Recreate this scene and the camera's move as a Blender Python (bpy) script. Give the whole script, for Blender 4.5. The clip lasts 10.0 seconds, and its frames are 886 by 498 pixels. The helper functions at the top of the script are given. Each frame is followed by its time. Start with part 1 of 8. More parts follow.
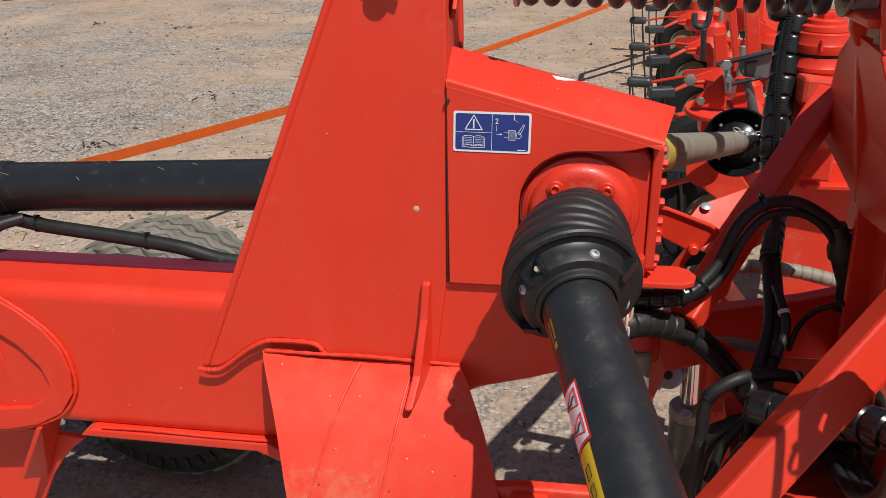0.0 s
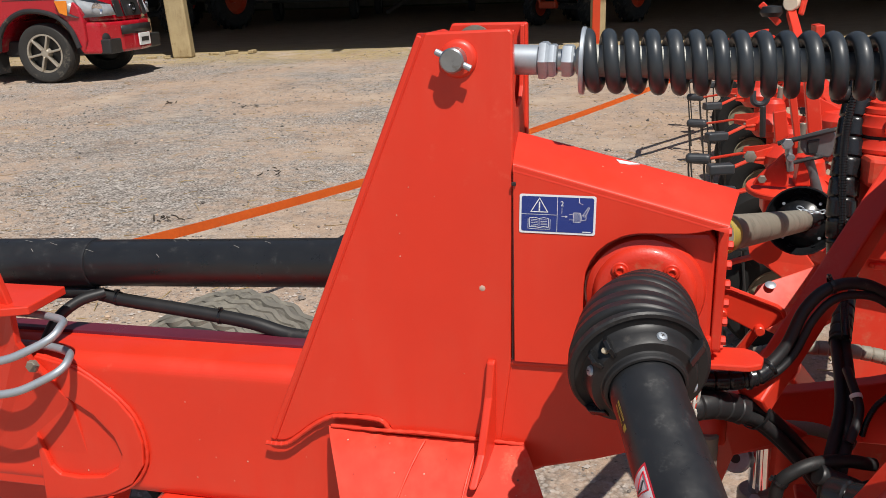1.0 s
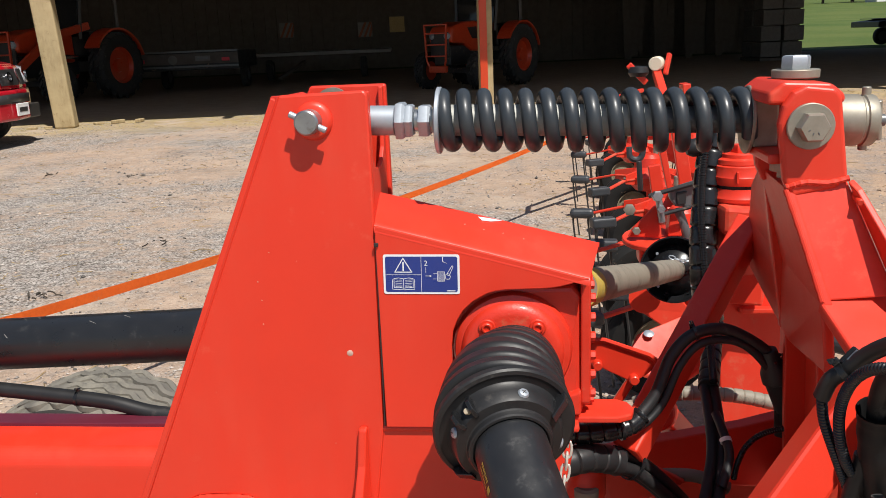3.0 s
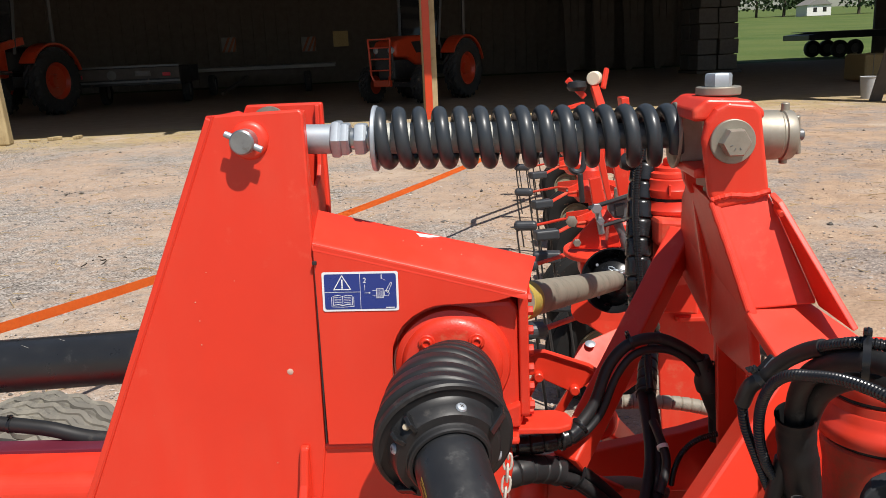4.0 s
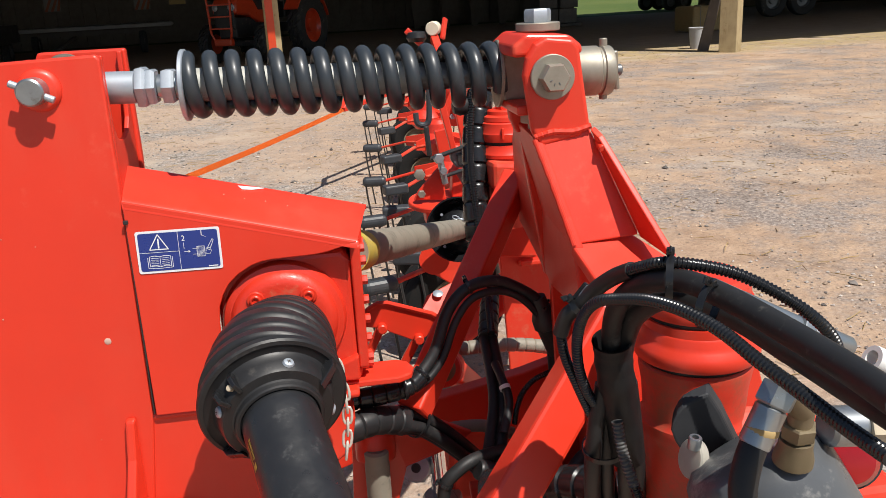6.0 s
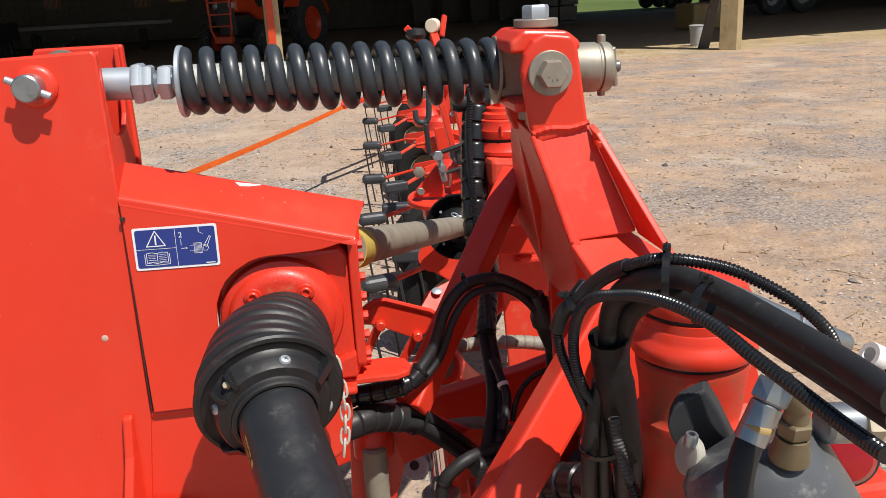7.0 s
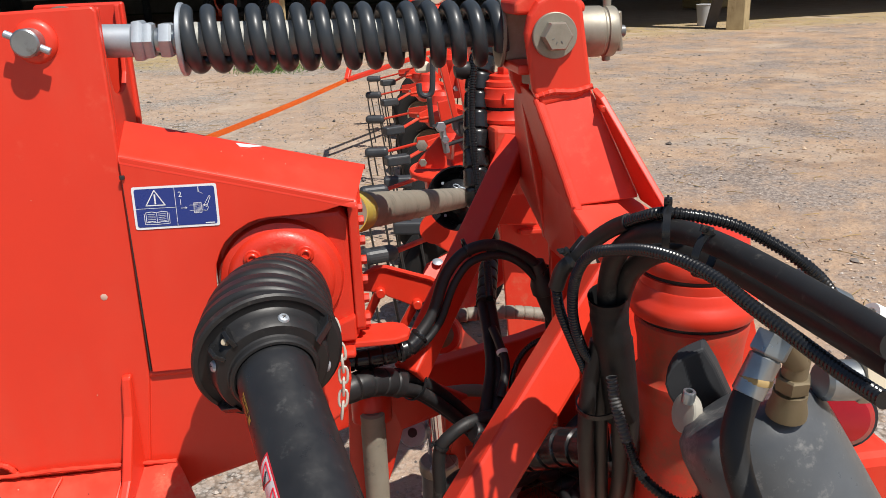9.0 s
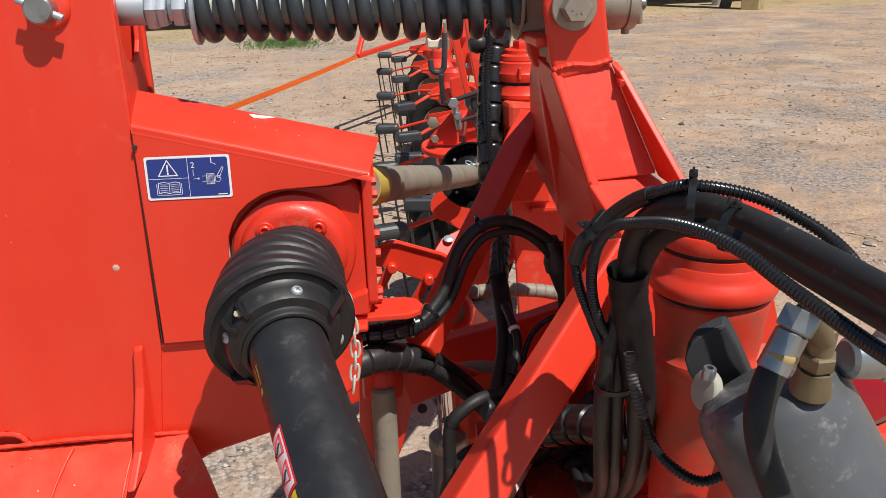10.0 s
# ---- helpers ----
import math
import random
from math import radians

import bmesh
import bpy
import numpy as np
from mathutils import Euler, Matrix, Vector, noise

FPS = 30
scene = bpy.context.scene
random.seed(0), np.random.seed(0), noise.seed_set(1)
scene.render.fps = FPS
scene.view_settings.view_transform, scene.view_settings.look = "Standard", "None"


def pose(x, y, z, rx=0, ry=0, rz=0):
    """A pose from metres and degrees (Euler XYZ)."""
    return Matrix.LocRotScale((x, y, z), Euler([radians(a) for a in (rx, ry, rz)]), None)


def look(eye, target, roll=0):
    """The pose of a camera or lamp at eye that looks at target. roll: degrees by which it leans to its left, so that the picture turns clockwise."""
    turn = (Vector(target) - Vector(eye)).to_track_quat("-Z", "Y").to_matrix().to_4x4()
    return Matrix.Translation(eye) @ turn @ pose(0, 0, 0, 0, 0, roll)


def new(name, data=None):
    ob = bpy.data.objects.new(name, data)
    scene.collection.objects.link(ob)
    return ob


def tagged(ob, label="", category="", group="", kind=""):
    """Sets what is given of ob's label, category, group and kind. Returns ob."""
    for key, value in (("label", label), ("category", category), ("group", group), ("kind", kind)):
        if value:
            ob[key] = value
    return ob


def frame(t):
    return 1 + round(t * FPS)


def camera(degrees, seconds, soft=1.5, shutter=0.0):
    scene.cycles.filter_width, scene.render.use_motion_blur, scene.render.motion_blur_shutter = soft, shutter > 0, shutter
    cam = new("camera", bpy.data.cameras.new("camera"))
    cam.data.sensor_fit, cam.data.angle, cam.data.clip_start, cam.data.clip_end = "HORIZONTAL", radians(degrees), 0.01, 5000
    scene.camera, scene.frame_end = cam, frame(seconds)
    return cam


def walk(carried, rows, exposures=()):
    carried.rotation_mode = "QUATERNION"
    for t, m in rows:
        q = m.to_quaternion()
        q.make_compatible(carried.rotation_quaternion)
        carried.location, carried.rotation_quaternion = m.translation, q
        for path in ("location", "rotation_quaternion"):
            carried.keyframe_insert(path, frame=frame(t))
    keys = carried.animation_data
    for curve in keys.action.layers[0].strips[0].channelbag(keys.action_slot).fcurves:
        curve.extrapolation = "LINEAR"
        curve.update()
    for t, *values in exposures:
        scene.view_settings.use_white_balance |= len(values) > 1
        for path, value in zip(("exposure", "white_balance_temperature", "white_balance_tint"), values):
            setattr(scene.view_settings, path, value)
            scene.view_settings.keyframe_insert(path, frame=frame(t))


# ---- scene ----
cam = camera(56.0, 10.0, soft=0.8)
PATH = [
    (0, (0.0, 0.0, 1.25), (-0.04, 1.835, 0.457), -1.0),
    (0.5, (0.002, -0.003, 1.248), (-0.086, 1.854, 0.512), -1.4),
    (1, (-0.014, -0.02, 1.268), (-0.184, 1.871, 0.64), -1.9),
    (1.5, (-0.003, -0.013, 1.273), (-0.195, 1.903, 0.731), -2.6),
    (2, (-0.001, -0.012, 1.266), (-0.131, 1.916, 0.75), -2.1),
    (2.5, (0.011, -0.008, 1.262), (-0.025, 1.927, 0.76), -1.8),
    (3, (0.036, 0.0, 1.261), (0.103, 1.936, 0.766), -2.4),
    (4.3, (0.058, -0.012, 1.268), (0.285, 1.92, 0.8), -2.8),
    (4.5, (0.068, -0.003, 1.26), (0.321, 1.922, 0.781), -3.1),
    (5, (0.075, 0.007, 1.254), (0.403, 1.907, 0.719), -3.1),
    (5.5, (0.085, 0.012, 1.246), (0.522, 1.878, 0.674), -3.1),
    (6, (0.09, 0.012, 1.242), (0.603, 1.856, 0.663), -3.1),
    (7.5, (0.094, 0.013, 1.237), (0.602, 1.856, 0.649), -3.1),
    (8, (0.089, 0.007, 1.231), (0.567, 1.856, 0.639), -3.0),
    (8.5, (0.089, 0.004, 1.233), (0.575, 1.85, 0.636), -2.8),
    (9, (0.094, 0.011, 1.222), (0.595, 1.841, 0.588), -2.3),
    (9.5, (0.091, 0.018, 1.215), (0.581, 1.839, 0.546), -1.8),
    (10, (0.089, 0.02, 1.214), (0.565, 1.84, 0.533), -1.8),
]
walk(cam, [(t, look(eye, target, roll)) for t, eye, target, roll in PATH],
     exposures=[(0, -0.27), (1, -0.17), (1.5, -0.05), (2.5, 0.03), (4.5, 0.1), (6, 0.11), (8, 0.06), (10, 0.0)])

# ---- world, sun, exposure ----
MACHINE = Matrix.Translation((0, 1.04, 0)) @ Matrix.Rotation(radians(-8), 4, "Z")
# post and guard are sheared back a little to fit the camera's view
POST = MACHINE @ Matrix(((1, 0, 0, 0), (0, 1, 0.054, 0.012 - 0.054 * 0.755), (0, 0, 1, 0), (0, 0, 0, 1)))
SUN_WAY = (MACHINE.to_3x3() @ Vector((0.68, -1.0, 2.1))).normalized()
world = bpy.data.worlds.new("world")
scene.world = world
world.use_nodes = True
sky = world.node_tree.nodes.new("ShaderNodeTexSky")
sky.sky_type = "NISHITA"
sky.sun_disc = False
sky.sun_elevation = math.asin(SUN_WAY.z)
sky.sun_rotation = math.atan2(SUN_WAY.x, SUN_WAY.y)
world.node_tree.links.new(sky.outputs[0], world.node_tree.nodes["Background"].inputs[0])
world.node_tree.nodes["Background"].inputs[1].default_value = 0.075
sun = new("sun", bpy.data.lights.new("sun", "SUN"))
sun.data.energy = 5.6
sun.data.angle = radians(0.53)
sun.data.color = (1.0, 0.95, 0.88)
sun.matrix_world = look(SUN_WAY * 30, (0, 0, 0))


# ---- materials ----
def material(name, colour, rough=0.5, metal=0.0, second=None, grain=40.0, mix=0.5, bump=0.0, bump_scale=200.0,
             dirt=None, dirt_scale=6.0, dirt_amount=0.0, coat=0.0, detail=8.0, rough_var=0.1, island=0.0, gloss=0.5, streak=None, streak_amount=0.0):
    """Paint, rubber, metal or earth: two scales of colour, worn-in dirt, roughness variation and fine relief."""
    m = bpy.data.materials.new(name)
    m.use_nodes = True
    t = m.node_tree
    b = t.nodes["Principled BSDF"]
    co = t.nodes.new("ShaderNodeTexCoord")

    def noise_node(scale, det=6.0, rough_n=0.6):
        n = t.nodes.new("ShaderNodeTexNoise")
        n.inputs["Scale"].default_value = scale
        n.inputs["Detail"].default_value = det
        n.inputs["Roughness"].default_value = rough_n
        t.links.new(co.outputs["Object"], n.inputs["Vector"])
        return n

    def ramp(src, lo, hi):
        r = t.nodes.new("ShaderNodeMapRange")
        r.inputs[1].default_value, r.inputs[2].default_value = lo, hi
        t.links.new(src, r.inputs[0])
        return r.outputs[0]

    def blend(fac, a, c):
        x = t.nodes.new("ShaderNodeMix")
        x.data_type = "RGBA"
        for socket, value in ((x.inputs[0], fac), (x.inputs[6], a), (x.inputs[7], c)):
            if isinstance(value, (tuple, list)):
                socket.default_value = (*value, 1.0)
            elif isinstance(value, float):
                socket.default_value = value
            else:
                t.links.new(value, socket)
        return x.outputs[2]

    second = second or tuple(c * 0.8 for c in colour)
    fine = noise_node(grain, detail)
    out = blend(ramp(fine.outputs["Fac"], 0.5 - mix / 2, 0.5 + mix / 2), colour, second)
    if island:
        geo = t.nodes.new("ShaderNodeNewGeometry")
        dark = blend(ramp(geo.outputs["Random Per Island"], 0, 1), (1.0 - island,) * 3, (1.0 + island * 0.6,) * 3)
        mul = t.nodes.new("ShaderNodeMix")
        mul.data_type, mul.blend_type = "RGBA", "MULTIPLY"
        mul.inputs[0].default_value = 1.0
        t.links.new(out, mul.inputs[6])
        t.links.new(dark, mul.inputs[7])
        out = mul.outputs[2]
    big = noise_node(dirt_scale, 8.0, 0.65)
    if dirt:
        speck = noise_node(dirt_scale * 9, 4.0, 0.7)
        add = t.nodes.new("ShaderNodeMath")
        add.operation = "MULTIPLY_ADD"
        add.inputs[1].default_value = 0.35
        t.links.new(speck.outputs["Fac"], add.inputs[0])
        t.links.new(big.outputs["Fac"], add.inputs[2])
        out = blend(ramp(add.outputs[0], 0.86 - dirt_amount * 0.35, 1.02 - dirt_amount * 0.2), out, dirt)
    if streak:
        # films of dust that run down the surface, broken up by a coarser cloud
        mp = t.nodes.new("ShaderNodeMapping")
        mp.inputs["Scale"].default_value = (1.0, 1.0, 0.16)
        t.links.new(co.outputs["Object"], mp.inputs["Vector"])
        st = noise_node(34, 6.0, 0.62)
        t.links.new(mp.outputs[0], st.inputs["Vector"])
        cloud = noise_node(4.5, 5.0, 0.6)
        mul = t.nodes.new("ShaderNodeMath")
        mul.operation = "MULTIPLY"
        t.links.new(ramp(st.outputs["Fac"], 0.38, 0.78), mul.inputs[0])
        t.links.new(ramp(cloud.outputs["Fac"], 0.40, 0.70), mul.inputs[1])
        scale = t.nodes.new("ShaderNodeMath")
        scale.operation = "MULTIPLY"
        scale.inputs[1].default_value = streak_amount
        t.links.new(mul.outputs[0], scale.inputs[0])
        out = blend(scale.outputs[0], out, streak)
    t.links.new(out, b.inputs["Base Color"])
    rr = t.nodes.new("ShaderNodeMapRange")
    rr.inputs[3].default_value, rr.inputs[4].default_value = max(rough - rough_var, 0.02), min(rough + rough_var, 1)
    rr.inputs[1].default_value, rr.inputs[2].default_value = 0.3, 0.7
    t.links.new(big.outputs["Fac"], rr.inputs[0])
    t.links.new(rr.outputs[0], b.inputs["Roughness"])
    b.inputs["Metallic"].default_value = metal
    b.inputs["Specular IOR Level"].default_value = gloss
    b.inputs["Coat Weight"].default_value = coat
    b.inputs["Coat Roughness"].default_value = 0.12
    if bump:
        bn = noise_node(bump_scale, 4.0)
        bp = t.nodes.new("ShaderNodeBump")
        bp.inputs["Strength"].default_value = bump
        bp.inputs["Distance"].default_value = 0.3 / bump_scale
        t.links.new(bn.outputs["Fac"], bp.inputs["Height"])
        t.links.new(bp.outputs[0], b.inputs["Normal"])
    return m


DUST = (0.42, 0.29, 0.2)
RED = material("red_paint", (0.70, 0.037, 0.0145), 0.40, second=(0.64, 0.033, 0.0135), grain=7, bump=0.07, bump_scale=260,
               dirt=(0.72, 0.11, 0.06), dirt_scale=5, dirt_amount=0.2, coat=0.08, streak=(0.66, 0.13, 0.075), streak_amount=0.28)
RED_DUSTY = material("dusty_red_paint", (0.67, 0.034, 0.0135), 0.52, second=(0.62, 0.042, 0.02), grain=7, bump=0.06, bump_scale=220,
                     dirt=(0.56, 0.16, 0.09), dirt_scale=7, dirt_amount=0.40, streak=(0.56, 0.17, 0.10), streak_amount=0.45, gloss=0.35)
RED_GRIMY = material("grimy_red_paint", (0.62, 0.036, 0.016), 0.5, second=(0.52, 0.034, 0.017), grain=9, bump=0.12, bump_scale=180,
                     dirt=(0.22, 0.085, 0.045), dirt_scale=13, dirt_amount=0.55, streak=(0.3, 0.13, 0.075), streak_amount=0.6, gloss=0.4)
RED_CAST = material("cast_red_paint", (0.68, 0.038, 0.016), 0.4, second=(0.60, 0.031, 0.014), grain=20, bump=0.35, bump_scale=260,
                    dirt=(0.5, 0.16, 0.08), dirt_scale=14, dirt_amount=0.2, coat=0.2)
PLUM = material("plum_shading", (0.10, 0.014, 0.03), 0.35, second=(0.13, 0.02, 0.035), grain=12, dirt=DUST, dirt_scale=10, dirt_amount=0.1)
BLACK_RUBBER = material("black_rubber", (0.0125, 0.0125, 0.0135), 0.46, gloss=0.42, second=(0.021, 0.021, 0.022), grain=30, bump=0.08, bump_scale=300,
                        dirt=(0.08, 0.073, 0.066), dirt_scale=14, dirt_amount=0.2)
BLACK_TUBE = material("black_plastic_tube", (0.013, 0.0135, 0.015), 0.36, second=(0.020, 0.021, 0.023), grain=14, bump=0.03, bump_scale=200,
                      dirt=(0.06, 0.06, 0.06), dirt_scale=34, dirt_amount=0.26, rough_var=0.12)
BLACK_GLOSS = material("black_gloss_plastic", (0.009, 0.0095, 0.0105), 0.24, second=(0.013, 0.0135, 0.015), grain=20,
                       dirt=(0.07, 0.065, 0.06), dirt_scale=11, dirt_amount=0.16)
DULL_ROD = material("dull_zinc_rod", (0.50, 0.51, 0.48), 0.6, 0.25, second=(0.40, 0.40, 0.36), grain=40, dirt=(0.25, 0.22, 0.18), dirt_scale=25, dirt_amount=0.25)
SPRING_COAT = material("spring_coating", (0.026, 0.032, 0.038), 0.40, second=(0.034, 0.040, 0.046), grain=25, bump=0.03, bump_scale=300,
                       dirt=(0.12, 0.12, 0.12), dirt_scale=25, dirt_amount=0.12, coat=0.06)
ZINC = material("zinc_plate", (0.47, 0.52, 0.57), 0.5, 0.6, second=(0.36, 0.40, 0.44), grain=60, dirt=(0.45, 0.43, 0.4), dirt_scale=30, dirt_amount=0.1)
PALE_ZINC = material("pale_zinc", (0.66, 0.64, 0.58), 0.45, 0.2, second=(0.52, 0.5, 0.44), grain=60)
STEEL_ZINC = material("worn_zinc", (0.42, 0.45, 0.47), 0.36, 0.85, second=(0.3, 0.32, 0.33), grain=50, dirt=(0.2, 0.17, 0.13), dirt_scale=25, dirt_amount=0.3)
# darker than the steel itself, to stand in for shade on the lug
LUG_STEEL = material("shaded_blued_steel", (0.022, 0.0235, 0.027), 0.55, 0.0, second=(0.035, 0.0365, 0.04), gloss=0.3, grain=30, bump=0.05, bump_scale=200, dirt=DUST, dirt_scale=18, dirt_amount=0.1)
CAP_PLASTIC = material("cap_plastic", (0.36, 0.34, 0.29), 0.5, second=(0.28, 0.265, 0.225), grain=30, dirt=(0.2, 0.17, 0.13), dirt_scale=30, dirt_amount=0.3)
RED_LENS = material("red_lens", (0.4, 0.006, 0.008), 0.12, second=(0.3, 0.004, 0.006), grain=60, coat=0.5)
OLD_ZINC = material("dulled_zinc", (0.36, 0.335, 0.28), 0.5, 0.55, second=(0.28, 0.255, 0.205), grain=60, dirt=(0.3, 0.24, 0.18), dirt_scale=30,
                    dirt_amount=0.25, bump=0.05)
GREY_STEEL = material("grey_steel", (0.19, 0.195, 0.2), 0.38, 0.4, second=(0.13, 0.135, 0.14), grain=40, dirt=DUST, dirt_scale=20, dirt_amount=0.12)
BRASS = material("brass", (0.2, 0.165, 0.1), 0.5, 0.6, second=(0.25, 0.2, 0.125), grain=60, dirt=(0.25, 0.2, 0.14), dirt_scale=30, dirt_amount=0.3)
CHROME = material("chrome", (0.75, 0.77, 0.8), 0.08, 1.0, second=(0.72, 0.74, 0.78), grain=20, rough_var=0.03)
DUSTY_TUBE = material("dusty_tube", (0.2, 0.18, 0.14), 0.6, second=(0.28, 0.25, 0.2), grain=18, dirt=(0.08, 0.075, 0.065), dirt_scale=16, dirt_amount=0.35)
YELLOW = material("yellow_plastic", (0.75, 0.55, 0.02), 0.5, second=(0.7, 0.48, 0.02), grain=30, dirt=DUST, dirt_scale=20, dirt_amount=0.1)
DULL_YELLOW = material("dull_yellow_print", (0.42, 0.36, 0.06), 0.5, second=(0.3, 0.26, 0.05), grain=60)
RING_YELLOW = material("dusty_yellow_plastic", (0.55, 0.41, 0.05), 0.6, second=(0.42, 0.33, 0.08), grain=40, dirt=DUST, dirt_scale=24, dirt_amount=0.35)
DECAL_BLUE = material("decal_blue", (0.016, 0.035, 0.2), 0.3, second=(0.018, 0.04, 0.22), grain=20)
SCUFF = material("pale_scuff", (0.3, 0.29, 0.27), 0.8, second=(0.2, 0.195, 0.18), grain=50)
DECAL_WHITE = material("decal_white", (0.75, 0.77, 0.8), 0.35, second=(0.72, 0.74, 0.77), grain=20)
DECAL_RED = material("decal_red", (0.65, 0.03, 0.05), 0.35, second=(0.6, 0.03, 0.05), grain=20)
TYRE = material("tyre_rubber", (0.022, 0.021, 0.02), 0.75, second=(0.035, 0.033, 0.03), grain=20, bump=0.15, bump_scale=150,
                dirt=(0.16, 0.14, 0.11), dirt_scale=6, dirt_amount=0.3)
DUSTY_TYRE = material("dusty_tyre_rubber", (0.09, 0.085, 0.075), 0.85, second=(0.2, 0.185, 0.155), grain=9, bump=0.2, bump_scale=120,
                      dirt=(0.27, 0.25, 0.2), dirt_scale=6, dirt_amount=0.5)
CREAM = material("cream_paint", (0.55, 0.48, 0.35), 0.5, second=(0.45, 0.38, 0.27), grain=15, dirt=DUST, dirt_scale=12, dirt_amount=0.3)
NYLON = material("nylon_roller", (0.72, 0.66, 0.52), 0.45, second=(0.66, 0.6, 0.46), grain=20)
STRAP = material("orange_webbing", (0.78, 0.16, 0.015), 0.7, second=(0.68, 0.13, 0.012), grain=90, bump=0.2, bump_scale=500, dirt=DUST,
                 dirt_scale=12, dirt_amount=0.12)
STRAW = material("straw", (0.42, 0.3, 0.13), 0.8, second=(0.3, 0.2, 0.08), grain=30, island=0.3)
HAY = material("dry_hay", (0.17, 0.115, 0.06), 0.85, second=(0.1, 0.065, 0.035), grain=30, island=0.4)
WOOD = material("post_timber", (0.46, 0.365, 0.205), 0.8, second=(0.36, 0.275, 0.145), grain=5, bump=0.2, bump_scale=60, dirt=(0.2, 0.125, 0.055),
                dirt_scale=8, dirt_amount=0.25, streak=(0.17, 0.11, 0.05), streak_amount=0.75)
DARK_WOOD = material("old_boards", (0.13, 0.11, 0.095), 0.85, second=(0.09, 0.076, 0.064), grain=4, bump=0.2, bump_scale=40, island=0.25)
GREY_WOOD = material("weathered_boards", (0.3, 0.29, 0.27), 0.85, second=(0.22, 0.21, 0.2), grain=4, bump=0.2, bump_scale=40, island=0.2)
ORANGE_PAINT = material("orange_paint", (0.60, 0.055, 0.014), 0.35, second=(0.5, 0.045, 0.012), grain=6, dirt=DUST, dirt_scale=6, dirt_amount=0.15, coat=0.2)
TRUCK_RED = material("truck_red", (0.45, 0.01, 0.022), 0.25, second=(0.4, 0.009, 0.02), grain=4, dirt=DUST, dirt_scale=2.5, dirt_amount=0.22, coat=0.7)
BLACK_PAINT = material("black_paint", (0.02, 0.02, 0.021), 0.4, second=(0.03, 0.03, 0.03), grain=10, dirt=DUST, dirt_scale=5, dirt_amount=0.15)
DARK_GLASS = material("dark_glass", (0.01, 0.012, 0.014), 0.04, second=(0.012, 0.014, 0.016), grain=3, rough_var=0.02)
LAMP_GLASS = material("headlamp_glass", (0.42, 0.44, 0.46), 0.08, second=(0.25, 0.27, 0.3), grain=12, coat=0.6, rough_var=0.03)
AMBER = material("amber_lens", (0.8, 0.25, 0.02), 0.15, second=(0.7, 0.2, 0.015), grain=20, coat=0.4)
CARTON = material("stacked_bales", (0.16, 0.145, 0.13), 0.85, second=(0.115, 0.105, 0.095), grain=12, bump=0.2, bump_scale=60, island=0.3)
LEAF = material("foliage", (0.05, 0.09, 0.025), 0.7, second=(0.03, 0.06, 0.018), grain=3, island=0.4)
BARK = material("bark", (0.09, 0.07, 0.05), 0.9, second=(0.05, 0.04, 0.03), grain=10, bump=0.4, bump_scale=30)
WHITE_PAINT = material("white_paint", (0.75, 0.75, 0.73), 0.6, second=(0.68, 0.68, 0.66), grain=5)
CLOD = material("earth_clods", (0.54, 0.41, 0.295), 0.9, second=(0.40, 0.285, 0.2), grain=15, bump=0.3, bump_scale=50, island=0.65)
CYL_PAINT = material("worn_cylinder_paint", (0.125, 0.132, 0.14), 0.36, 0.25, second=(0.07, 0.075, 0.081), grain=14, dirt=(0.34, 0.33, 0.31), dirt_scale=20, dirt_amount=0.42, rough_var=0.16, bump=0.05, bump_scale=90)
STONE = material("yard_stones", (0.3, 0.27, 0.245), 0.85, second=(0.4, 0.35, 0.31), grain=20, bump=0.2, bump_scale=60, island=0.75)
TIN = material("roof_tin", (0.26, 0.25, 0.24), 0.6, 0.2, second=(0.2, 0.19, 0.18), grain=3)


